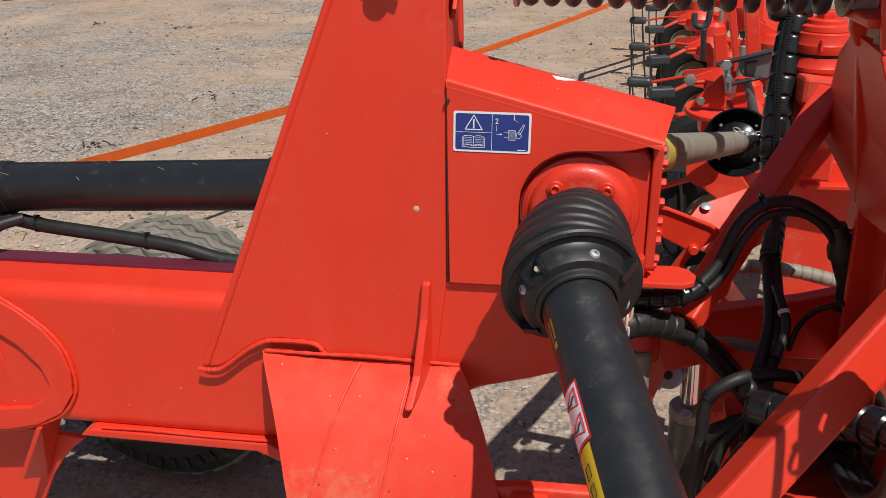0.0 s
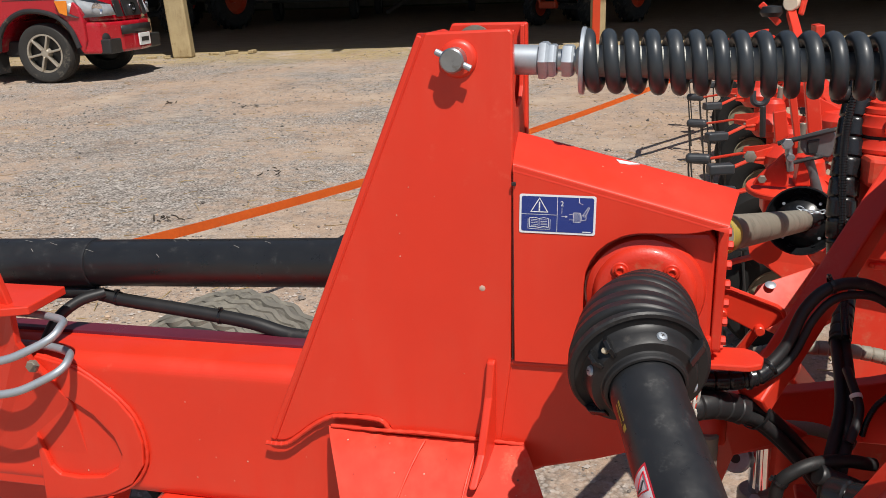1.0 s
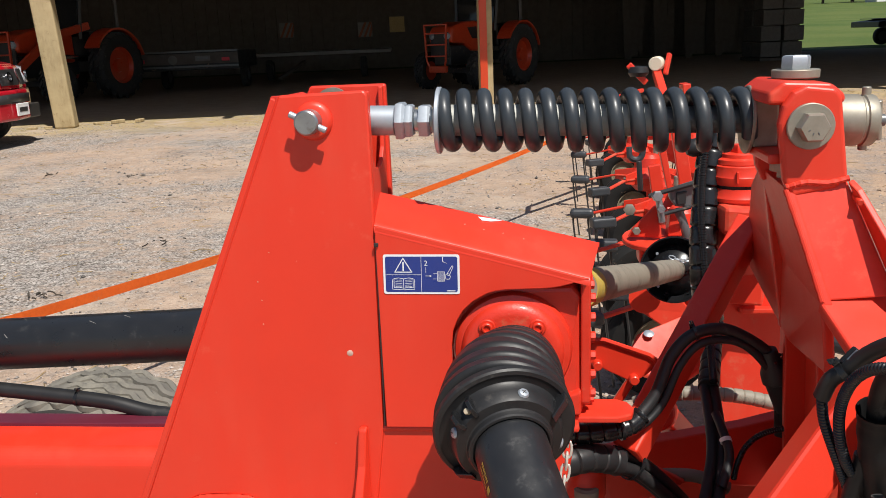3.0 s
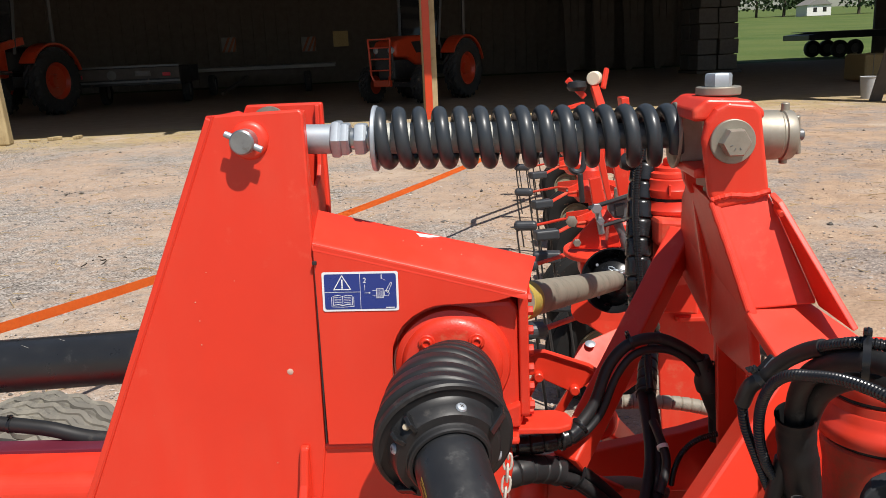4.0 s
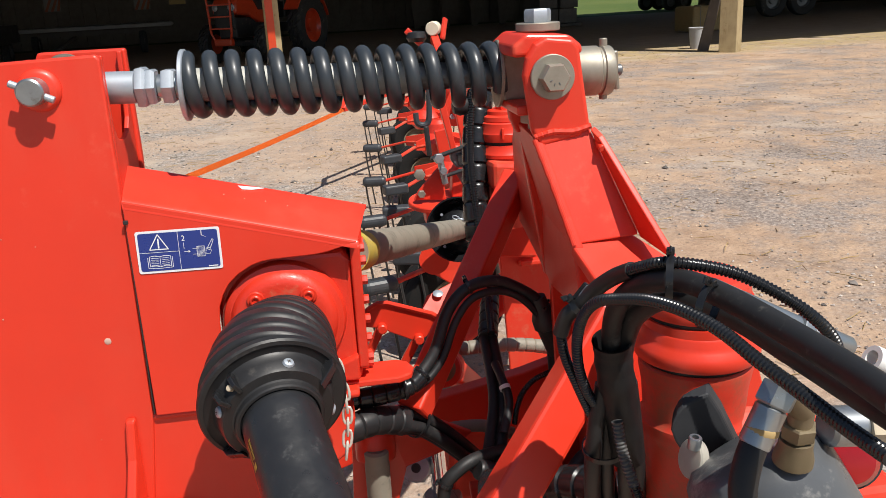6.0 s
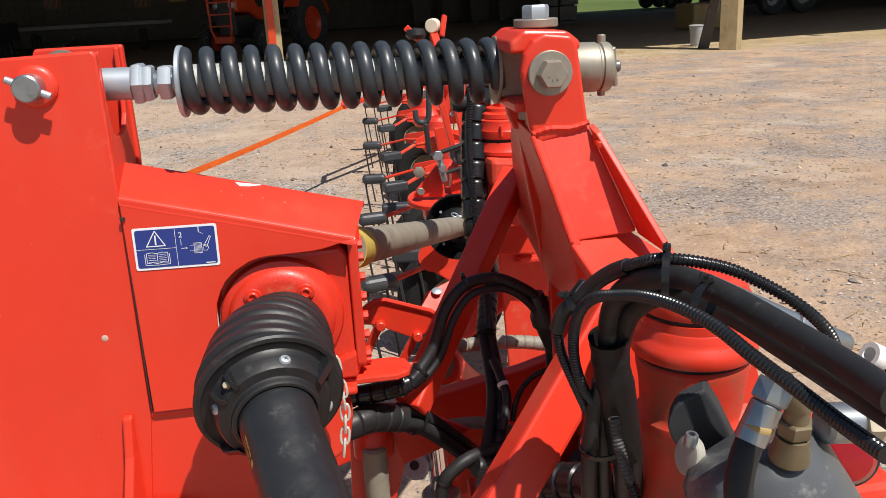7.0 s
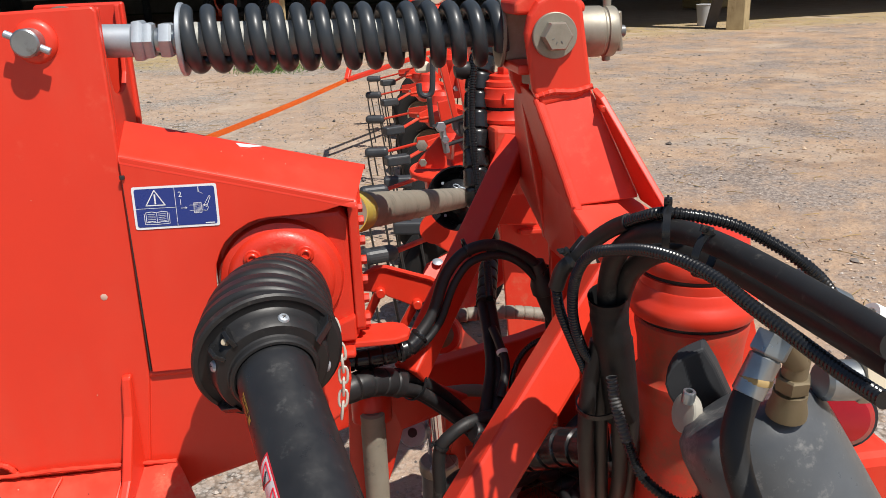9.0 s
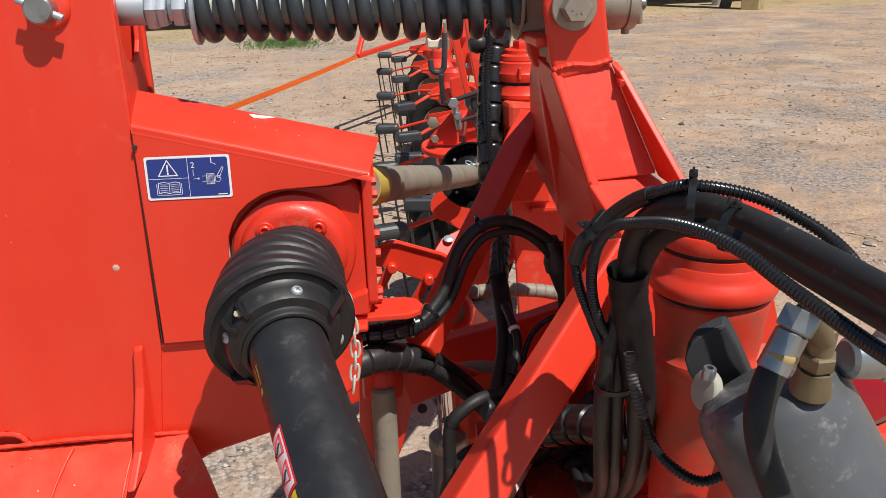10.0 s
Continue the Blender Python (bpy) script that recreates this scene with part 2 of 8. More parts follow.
def ground_material():
    """Packed red-brown earth with grey gravel patches, straw by the barn, a mown field beyond it."""
    m = bpy.data.materials.new("yard_ground")
    m.use_nodes = True
    t = m.node_tree
    b = t.nodes["Principled BSDF"]
    co = t.nodes.new("ShaderNodeTexCoord")
    sep = t.nodes.new("ShaderNodeSeparateXYZ")
    t.links.new(co.outputs["Object"], sep.inputs[0])

    def noise_node(scale, det=8.0, rough_n=0.6):
        n = t.nodes.new("ShaderNodeTexNoise")
        n.inputs["Scale"].default_value, n.inputs["Detail"].default_value, n.inputs["Roughness"].default_value = scale, det, rough_n
        t.links.new(co.outputs["Object"], n.inputs["Vector"])
        return n.outputs["Fac"]

    def rng(src, lo, hi):
        r = t.nodes.new("ShaderNodeMapRange")
        r.inputs[1].default_value, r.inputs[2].default_value = lo, hi
        t.links.new(src, r.inputs[0])
        return r.outputs[0]

    def math_node(op, a, c):
        n = t.nodes.new("ShaderNodeMath")
        n.operation = op
        for i, v in enumerate((a, c)):
            if isinstance(v, (int, float)):
                n.inputs[i].default_value = v
            else:
                t.links.new(v, n.inputs[i])
        return n.outputs[0]

    def blend(fac, a, c, kind="MIX"):
        x = t.nodes.new("ShaderNodeMix")
        x.data_type, x.blend_type = "RGBA", kind
        for s, v in ((x.inputs[0], fac), (x.inputs[6], a), (x.inputs[7], c)):
            if isinstance(v, tuple):
                s.default_value = (*v, 1)
            elif isinstance(v, float):
                s.default_value = v
            else:
                t.links.new(v, s)
        return x.outputs[2]

    vor = t.nodes.new("ShaderNodeTexVoronoi")
    vor.inputs["Scale"].default_value = 30
    t.links.new(co.outputs["Object"], vor.inputs["Vector"])
    vor2 = t.nodes.new("ShaderNodeTexVoronoi")
    vor2.inputs["Scale"].default_value = 75
    t.links.new(co.outputs["Object"], vor2.inputs["Vector"])
    tone = t.nodes.new("ShaderNodeSeparateColor")
    t.links.new(vor.outputs["Color"], tone.inputs[0])
    tone2 = t.nodes.new("ShaderNodeSeparateColor")
    t.links.new(vor2.outputs["Color"], tone2.inputs[0])
    # each pebble its own tone, with dark gaps between them
    grit = blend(tone.outputs[0], (0.30, 0.275, 0.25), (0.98, 0.91, 0.84))
    grit = blend(0.45, grit, blend(tone2.outputs[1], (0.22, 0.20, 0.18), (0.95, 0.88, 0.80)))
    grit = blend(rng(vor2.outputs["Distance"], 0.45, 0.75), grit, (0.2, 0.175, 0.15))
    earth = blend(rng(noise_node(6), 0.35, 0.65), (0.76, 0.575, 0.435), (0.58, 0.43, 0.32))
    earth = blend(rng(noise_node(38, 5, 0.75), 0.53, 0.68), earth, (0.33, 0.245, 0.19))
    earth = blend(rng(noise_node(110, 3, 0.8), 0.54, 0.66), earth, (0.84, 0.70, 0.56))
    patch = math_node("ADD", noise_node(0.5, 6), math_node("MULTIPLY", noise_node(11, 5, 0.7), 0.55))
    # gravel lies towards the west side; the east side is bare brown earth
    patch = math_node("ADD", patch, math_node("MULTIPLY", rng(sep.outputs[0], -1.0, 5.0), -0.22))
    # orange sand on the east side, with mauve-grey gravel spread over it in ragged drifts
    sand = blend(rng(noise_node(4, 7, 0.7), 0.36, 0.64), (0.80, 0.575, 0.395), (0.60, 0.425, 0.30))
    sand = blend(rng(noise_node(60, 4, 0.8), 0.52, 0.66), sand, (0.44, 0.32, 0.24))
    shingle = blend(tone2.outputs[0], (0.30, 0.25, 0.22), (0.68, 0.585, 0.51))
    shingle = blend(rng(noise_node(45, 5, 0.8), 0.50, 0.62), shingle, (0.28, 0.235, 0.21))
    drift = math_node("ADD", noise_node(1.1, 7, 0.68), math_node("MULTIPLY", noise_node(9, 6, 0.75), 0.45))
    sand = blend(rng(drift, 0.66, 0.82), sand, shingle)
    earth = blend(rng(math_node("ADD", sep.outputs[0], math_node("MULTIPLY", noise_node(0.7, 4), 3.0)), 1.5, 4.0), earth, sand)
    col = blend(rng(patch, 0.69, 0.86), earth, grit)
    straw = math_node("MULTIPLY", rng(math_node("ADD", sep.outputs[1], math_node("MULTIPLY", noise_node(1.2), 2.0)), 13.9, 14.9),
                      rng(noise_node(5), 0.3, 0.62))
    col = blend(straw, col, (0.62, 0.49, 0.24))
    col = blend(rng(noise_node(1.3, 7, 0.7), 0.52, 0.72), col, blend(1.0, col, (0.72, 0.68, 0.65), "MULTIPLY"))
    col = blend(rng(noise_node(0.9, 5, 0.6), 0.56, 0.70), col, (0.74, 0.60, 0.47))
    bits = rng(noise_node(21, 6, 0.85), 0.605, 0.665)
    col = blend(bits, col, (0.13, 0.095, 0.07))
    inside = rng(sep.outputs[1], 15.6, 17)
    col = blend(inside, col, blend(rng(noise_node(3), 0.3, 0.7), (0.46, 0.36, 0.26), (0.6, 0.48, 0.34)))
    grass = blend(rng(noise_node(1.5), 0.3, 0.7), (0.08, 0.14, 0.03), (0.115, 0.185, 0.045))
    grass = blend(rng(noise_node(0.12), 0.35, 0.6), grass, (0.155, 0.205, 0.055))
    field = rng(math_node("ADD", sep.outputs[1], math_node("MULTIPLY", noise_node(0.8), 2.0)), 36.8, 37.6)
    col = blend(field, col, grass)
    col = blend(1.0, col, (0.615, 0.605, 0.60), "MULTIPLY")
    t.links.new(col, b.inputs["Base Color"])
    b.inputs["Roughness"].default_value = 0.92
    b.inputs["Specular IOR Level"].default_value = 0.2
    bp = t.nodes.new("ShaderNodeBump")
    bp.inputs["Strength"].default_value = 0.6
    bp.inputs["Distance"].default_value = 0.018
    h = math_node("ADD", noise_node(26, 8, 0.7), math_node("MULTIPLY", noise_node(3.0, 4), 1.6))
    h = math_node("ADD", h, math_node("MULTIPLY", vor.outputs["Distance"], -0.6))
    h = math_node("ADD", h, math_node("MULTIPLY", noise_node(80, 4, 0.8), 0.5))
    t.links.new(h, bp.inputs["Height"])
    t.links.new(bp.outputs[0], b.inputs["Normal"])
    return m


GROUND = ground_material()


# ---- building helpers ----
def thing(name, base, label, category, group="", kind="", frame_m=None):
    """An Empty at the base of a thing; its parts are meshes below it."""
    ob = new(name)
    ob.empty_display_size = 0.1
    ob.matrix_world = Matrix.Translation((frame_m or Matrix()) @ Vector(base))
    FRAME[ob.name] = (frame_m or Matrix(), ob.matrix_world.copy())
    return tagged(ob, label, category, group, kind)


FRAME = {}


def finish(bm, sharp=32):
    bmesh.ops.recalc_face_normals(bm, faces=bm.faces)
    for e in bm.edges:
        e.smooth = len(e.link_faces) == 2 and e.calc_face_angle(3.2) < radians(sharp)
    plane = bm.faces.layers.int.get("plane")
    for f in bm.faces:
        f.smooth = not (plane and f[plane])


def part(name, bm, mat, parent, label="", sharp=32):
    """Links a bmesh, given in the thing's frame, as one mesh object under a thing or a part."""
    frame_m, place = FRAME[parent.name]
    finish(bm, sharp)
    bm.transform(place.inverted() @ frame_m)
    mesh = bpy.data.meshes.new(name)
    bm.to_mesh(mesh)
    bm.free()
    mesh.materials.append(mat)
    ob = new(name, mesh)
    ob.parent = parent
    FRAME[ob.name] = (frame_m, place)
    return tagged(ob, label)


def solo(name, bm, mat, label, category, kind="", group="", frame_m=None, sharp=32):
    """A top-level thing of one mesh."""
    finish(bm, sharp)
    if frame_m:
        bm.transform(frame_m)
    low = min((v.co.z for v in bm.verts), default=0)
    xs = [v.co.x for v in bm.verts]
    ys = [v.co.y for v in bm.verts]
    base = Vector(((min(xs) + max(xs)) / 2, (min(ys) + max(ys)) / 2, low))
    bm.transform(Matrix.Translation(-base))
    mesh = bpy.data.meshes.new(name)
    bm.to_mesh(mesh)
    bm.free()
    mesh.materials.append(mat)
    ob = new(name, mesh)
    ob.location = base
    FRAME[ob.name] = (Matrix(), Matrix.Translation(base))
    return tagged(ob, label, category, group, kind)


def join(*many):
    """Several bmeshes as one."""
    out = many[0]
    for other in many[1:]:
        mesh = bpy.data.meshes.new("joining")
        other.to_mesh(mesh)
        other.free()
        out.from_mesh(mesh)
        bpy.data.meshes.remove(mesh)
    return out


def bevelled(bm, amount, segments=2, angle=30):
    if amount > 0:
        bm.normal_update()
        edges = [e for e in bm.edges if len(e.link_faces) == 2 and e.calc_face_angle(0) > radians(angle)]
        rounded = set(bmesh.ops.bevel(bm, geom=edges, offset=amount, segments=segments, profile=0.5, affect="EDGES", clamp_overlap=True)["faces"])
        plane = bm.faces.layers.int.new("plane")
        for f in bm.faces:
            f[plane] = f not in rounded
    return bm


def box(c, s, bevel=0.003, turn=None, segments=2):
    bm = bmesh.new()
    bmesh.ops.create_cube(bm, size=1)
    bm.transform(Matrix.Translation(c) @ (turn or Matrix()).to_4x4() @ Matrix.Diagonal((*s, 1)))
    return bevelled(bm, bevel, segments)


def prism(points, off, bevel=0.002, segments=2):
    """A flat polygon of 3D points, given thickness along off."""
    bm = bmesh.new()
    off = Vector(off)
    a = [bm.verts.new(p) for p in points]
    b = [bm.verts.new(Vector(p) + off) for p in points]
    bm.faces.new(a)
    bm.faces.new(b[::-1])
    for i in range(len(a)):
        j = (i + 1) % len(a)
        bm.faces.new((a[i], b[i], b[j], a[j]))
    bmesh.ops.recalc_face_normals(bm, faces=bm.faces)
    return bevelled(bm, bevel, segments)


def axes(way):
    w = Vector(way).normalized()
    return w.to_track_quat("Z", "Y").to_matrix().to_4x4()


def lathe(profile, start, way, n=32, closed=False):
    """Turns (radius, distance) pairs round the line from start along way."""
    bm = bmesh.new()
    m = Matrix.Translation(start) @ axes(way)
    rings = []
    for r, d in profile:
        if r < 1e-6:
            rings.append([bm.verts.new(m @ Vector((0, 0, d)))])
        else:
            rings.append([bm.verts.new(m @ Vector((r * math.cos(2 * math.pi * i / n), r * math.sin(2 * math.pi * i / n), d))) for i in range(n)])
    pairs = list(zip(rings, rings[1:])) + ([(rings[-1], rings[0])] if closed else [])
    for a, b in pairs:
        for i in range(n):
            j = (i + 1) % n
            if len(a) == 1 and len(b) > 1:
                bm.faces.new((a[0], b[i], b[j]))
            elif len(b) == 1 and len(a) > 1:
                bm.faces.new((a[i], b[0], a[j]))
            elif len(a) > 1:
                bm.faces.new((a[i], b[i], b[j], a[j]))
    return bm


def rod(a, b, r, n=20, bevel=None):
    """A solid round bar with softened ends."""
    a, b = Vector(a), Vector(b)
    length = (b - a).length
    e = min(r * 0.2 if bevel is None else bevel, length / 3)
    return lathe([(0, 0), (r - e, 0), (r, e), (r, length - e), (r - e, length), (0, length)], a, b - a, n)


def bar(a, b, w, h, up=(0, 0, 1), bevel=0.004):
    """A square bar from a to b."""
    a, b = Vector(a), Vector(b)
    z = (b - a).normalized()
    x = Vector(up).cross(z).normalized()
    y = z.cross(x)
    turn = Matrix((x, y, z)).transposed()
    return box((a + b) / 2, (w, h, (b - a).length), bevel, turn)


def curve(points, steps=8):
    """A smooth line through points."""
    p = [Vector(q) for q in points]
    p = [p[0] * 2 - p[1]] + p + [p[-1] * 2 - p[-2]]
    out = []
    for i in range(1, len(p) - 2):
        for k in range(steps):
            t = k / steps
            out.append(0.5 * (2 * p[i] + (p[i + 1] - p[i - 1]) * t + (2 * p[i - 1] - 5 * p[i] + 4 * p[i + 1] - p[i + 2]) * t * t
                              + (3 * p[i] - p[i - 1] - 3 * p[i + 1] + p[i + 2]) * t ** 3))
    out.append(p[-2])
    return out


def resample(line, step):
    out, left = [line[0]], step
    for a, b in zip(line, line[1:]):
        d = (b - a).length
        at = left
        while at <= d:
            out.append(a.lerp(b, at / d))
            at += step
        left = at - d
    return out


def sweep(line, radius, n=12, cap=True, closed=False):
    """A round tube along a line; radius may be one number or one per point."""
    bm = bmesh.new()
    k = len(line)
    rad = [radius] * k if isinstance(radius, (int, float)) else radius
    normal = None
    rings = []
    for i, p in enumerate(line):
        ahead = line[(i + 1) % k] if closed else line[min(i + 1, k - 1)]
        behind = line[i - 1] if closed else line[max(i - 1, 0)]
        way = (ahead - behind).normalized()
        if normal is None:
            normal = way.orthogonal().normalized()
        normal = (normal - way * normal.dot(way)).normalized()
        side = way.cross(normal)
        rings.append([bm.verts.new(p + (normal * math.cos(2 * math.pi * j / n) + side * math.sin(2 * math.pi * j / n)) * rad[i]) for j in range(n)])
    for a, b in list(zip(rings, rings[1:])) + ([(rings[-1], rings[0])] if closed else []):
        for j in range(n):
            m = (j + 1) % n
            bm.faces.new((a[j], a[m], b[m], b[j]))
    if cap and not closed:
        bm.faces.new(rings[0][::-1])
        bm.faces.new(rings[-1])
    return bm


def hose_mesh(points, r, n=12, steps=8):
    return sweep(curve(points, steps), r, n)


def ribbed_mesh(points, r, pitch=0.0042, depth=0.16, n=12):
    """A corrugated conduit."""
    line = resample(curve(points, 24), pitch / 4)
    wave = (1.0, 1.0, 1 - depth, 1 - depth)
    return sweep(line, [r * wave[i % 4] for i in range(len(line))], n)


def wrapped_mesh(points, r, pitch=0.028, n=14):
    """A hose bundle inside a flat spiral wrap: overlapping bands with a groove between them."""
    line = resample(curve(points, 24), pitch / 10)
    wave = (0.88, 0.985, 1.0, 1.0, 1.005, 1.01, 1.015, 1.02, 1.025, 1.02)
    return sweep(line, [r * wave[i % 10] for i in range(len(line))], n)


def hexagon(a, way, across, high, chamfer=0.0012):
    """A hexagonal bolt head or nut: across its flats, and its height along way."""
    r = across / math.sqrt(3)
    return lathe([(0, 0), (r * 0.96, 0), (r, chamfer), (r, high - chamfer), (r * 0.9, high), (0, high)], a, way, 6)


def ring(c, way, big, small, n=40, k=10):
    return lathe([(big + small * math.cos(2 * math.pi * i / k), small * math.sin(2 * math.pi * i / k)) for i in range(k)], c, way, n, closed=True)


def text_bm(words, size, m):
    """Raised lettering in the plane of m."""
    data = bpy.data.curves.new("lettering", "FONT")
    data.body, data.size, data.align_x, data.align_y = words, size, "CENTER", "CENTER"
    ob = new("lettering", data)
    bpy.context.view_layer.update()
    mesh = bpy.data.meshes.new_from_object(ob.evaluated_get(bpy.context.evaluated_depsgraph_get()))
    bm = bmesh.new()
    bm.from_mesh(mesh)
    bpy.data.objects.remove(ob)
    bpy.data.curves.remove(data)
    bpy.data.meshes.remove(mesh)
    bm.transform(m)
    return bm


def stroke(points, width, plane, closed=False):
    """A flat drawn line of a sticker: points (x, y) in the plane of the matrix plane."""
    bm = bmesh.new()
    pts = list(points) + ([points[0]] if closed else [])
    for (x0, y0), (x1, y1) in zip(pts, pts[1:]):
        d = Vector((x1 - x0, y1 - y0))
        if d.length < 1e-7:
            continue
        s = Vector((-d.y, d.x)).normalized() * width / 2
        e = d.normalized() * width / 2
        q = [(x0 - e.x + s.x, y0 - e.y + s.y), (x1 + e.x + s.x, y1 + e.y + s.y), (x1 + e.x - s.x, y1 + e.y - s.y), (x0 - e.x - s.x, y0 - e.y - s.y)]
        bm.faces.new([bm.verts.new(plane @ Vector((a, b, 0))) for a, b in q])
    return bm


CHIP = material("bare_chip", (0.6, 0.42, 0.34), 0.6, second=(0.5, 0.3, 0.24), grain=50)


# ---- the setting: ground ----
def ground_height(x, y):
    rise = max(0.0, y - 42) * 0.031
    return rise + (0.02 * noise.noise(Vector((x * 0.5, y * 0.5, 0))) if 2 < y < 30 and abs(x) < 20 else 0.0) * min(1, max(0, (y - 2) / 2))


def build_ground():
    xs = [-600, -300, -150, -80, -50, -35, -25] + [-20 + 0.5 * i for i in range(81)] + [24, 30, 40, 55, 80, 120, 180, 260, 400, 700]
    ys = [-300, -120, -50, -20, -8] + [-4 + 0.4 * i for i in range(86)] + [32, 36, 42, 50, 62, 80, 110, 150, 220, 320, 500, 900]
    bm = bmesh.new()
    grid = [[bm.verts.new((x, y, ground_height(x, y))) for x in xs] for y in ys]
    for a, b in zip(grid, grid[1:]):
        for i in range(len(xs) - 1):
            bm.faces.new((a[i], a[i + 1], b[i + 1], b[i]))
    mesh = bpy.data.meshes.new("ground")
    finish(bm, 60)
    bm.to_mesh(mesh)
    bm.free()
    mesh.materials.append(GROUND)
    tagged(new("ground", mesh), "packed red-brown yard earth with gravel and straw", "ground", kind="structure")


build_ground()


# ---- the tedder's middle frame ----
def build_frame():
    f = thing("hay_tedder", (-0.3, 0.05, 0), "red-painted steel centre frame of a hay tedder with welded post", "machine frame", frame_m=POST)
    beam = part("main_beam", box((-0.79, 0.0575, 0.578), (1.56, 0.115, 0.245), 0.024, segments=9), RED, f)
    # plum colour paints in the dark shading along the beam's top rear
    part("shading_strip", box((-0.95, 0.1, 0.7025), (1.22, 0.034, 0.007), 0.001), PLUM, f, "plum strip painting in the dark shading on the beam")
    lip = [(-0.62, 0.448), (-0.60, 0.462), (-0.3, 0.462), (-0.255, 0.44), (-0.225, 0.40), (-0.20, 0.34), (-0.22, 0.33), (-0.245, 0.39), (-0.275, 0.428),
           (-0.32, 0.446)]
    part("lower_lip", prism([(u, -0.014, z) for u, z in lip], (0, 0.1, 0), 0.003), RED, f)
    bead = curve([(-0.58, -0.012, 0.466), (-0.5, -0.012, 0.468), (-0.4, -0.012, 0.466), (-0.3, -0.012, 0.467)], 16)
    part("weld_bead", sweep(bead, [0.0025 + 0.0003 * math.sin(i * 2.1) for i in range(len(bead))], 8), RED, f)
    # end of the beam under the gearbox
    nose = [(-0.05, 0.750), (0.222, 0.750), (0.236, 0.71), (0.228, 0.665), (0.18, 0.632), (0.10, 0.605), (0.03, 0.586), (0.0, 0.57), (-0.03, 0.52), (-0.05, 0.50)]
    part("beam_nose", prism([(u, -0.010, z) for u, z in nose], (0, 0.133, 0), 0.006, 3), RED, f)
    shoulder = [(-0.028, 0.752), (0.245, 0.752), (0.245, 0.742), (-0.028, 0.742)]
    part("nose_flange", prism([(u, -0.0135, z) for u, z in shoulder], (0, 0.15, 0), 0.004), RED, f)

    # post: front and rear plates, folded sides
    outline = [(-0.132, 1.196), (-0.022, 1.199), (-0.0175, 1.194), (-0.0165, 1.0), (-0.018, 0.752), (-0.034, 0.62), (-0.194, 0.620), (-0.201, 0.633),
               (-0.212, 0.642), (-0.225, 0.645), (-0.268, 0.646), (-0.290, 0.643), (-0.317, 0.629), (-0.352, 0.601), (-0.367, 0.593), (-0.384, 0.592)]
    front = part("post_front", prism([(u, -0.014, z) for u, z in outline], (0, 0.012, 0), 0.003), RED, f)
    rear = [(-0.122, 1.200), (-0.014, 1.200), (-0.012, 1.06), (-0.02, 0.72), (-0.36, 0.66)]
    part("post_rear", prism([(u, 0.108, z) for u, z in rear], (0, 0.012, 0), 0.003), RED, f)
    fold = [(-0.143, -0.012, 1.194), (-0.136, 0.118, 1.193), (-0.376, 0.118, 0.64), (-0.395, -0.012, 0.594)]
    part("post_side", prism(fold, Vector((0.011, 0, -0.005)), 0.002), RED, f)
    part("post_fold", prism([(-0.131, -0.0150, 1.196), (-0.384, -0.0150, 0.594), (-0.399, -0.002, 0.590), (-0.1455, -0.002, 1.195)], (0.003, 0.006, 0), 0.0015), RED, f)
    slot = [(-0.002, 1.197), (0.003, 1.197), (0.003, 1.15), (0.006, 1.117), (0.017, 1.099), (0.033, 1.094), (0.055, 1.094), (0.075, 1.099), (0.090, 1.115), (0.097, 1.15),
            (0.098, 1.197), (0.108, 1.197), (0.108, 0.75), (-0.002, 0.75)]
    lean = (1.197 - 0.75) / 0.008
    part("post_inner_side", prism([(-0.0175 + (1.197 - z) / lean * 0.2, v, z) for v, z in slot], (-0.006, 0, 0), 0.0015), RED, f)
    weld = curve([(-0.399, -0.016, 0.588), (-0.384, -0.017, 0.588), (-0.367, -0.017, 0.590), (-0.352, -0.017, 0.599), (-0.317, -0.017, 0.627), (-0.290, -0.017, 0.642),
                  (-0.268, -0.017, 0.645), (-0.225, -0.017, 0.645), (-0.208, -0.017, 0.640), (-0.198, -0.017, 0.627)], 10)
    part("post_weld", sweep(weld, [0.0036 + 0.0006 * math.sin(i * 1.9) * math.sin(i * 0.7) for i in range(len(weld))], 8), RED, f)
    # pin boss
    part("pin_boss", lathe([(0, 0), (0.0245, 0), (0.0245, 0.003), (0.0225, 0.006), (0.019, 0.008), (0, 0.008)], (-0.088, -0.013, 1.163), (0, -1, 0)), RED, f)

    chips = random.Random(11)
    spots = [(-0.0588, 0.855, 0.0045)] + [(chips.uniform(-0.3, -0.03), chips.uniform(0.68, 1.17), chips.uniform(0.0005, 0.0010)) for _ in range(11)]
    for u, z, r in spots:
        if u < -0.135 - (1.19 - z) * 0.40:
            continue
        part("paint_chip", lathe([(0, 0), (r, 0), (r * 0.7, 0.0006), (0, 0.0007)], (u, -0.0142, z), (0, -1, 0), 7), CHIP, f, "pale chip in the paint")
    for _ in range(18):
        u, z, r = chips.uniform(-0.9, -0.33), chips.uniform(0.48, 0.68), chips.uniform(0.0006, 0.0015)
        part("paint_chip", lathe([(0, 0), (r, 0), (r * 0.7, 0.0006), (0, 0.0007)], (u, -0.0002, z), (0, -1, 0), 7), CHIP, f, "pale chip in the paint")
    # fin between post and saddle
    fin = [(-0.052, -0.014, 0.752), (-0.052, -0.024, 0.75), (-0.055, -0.03, 0.70), (-0.061, -0.06, 0.628), (-0.068, -0.092, 0.592), (-0.06, -0.05, 0.60),
           (-0.052, -0.014, 0.62)]
    part("fin", prism(fin, (0.012, 0, 0), 0.003), RED, f)
    # saddle: a curved plate that runs down towards the front
    rows = []
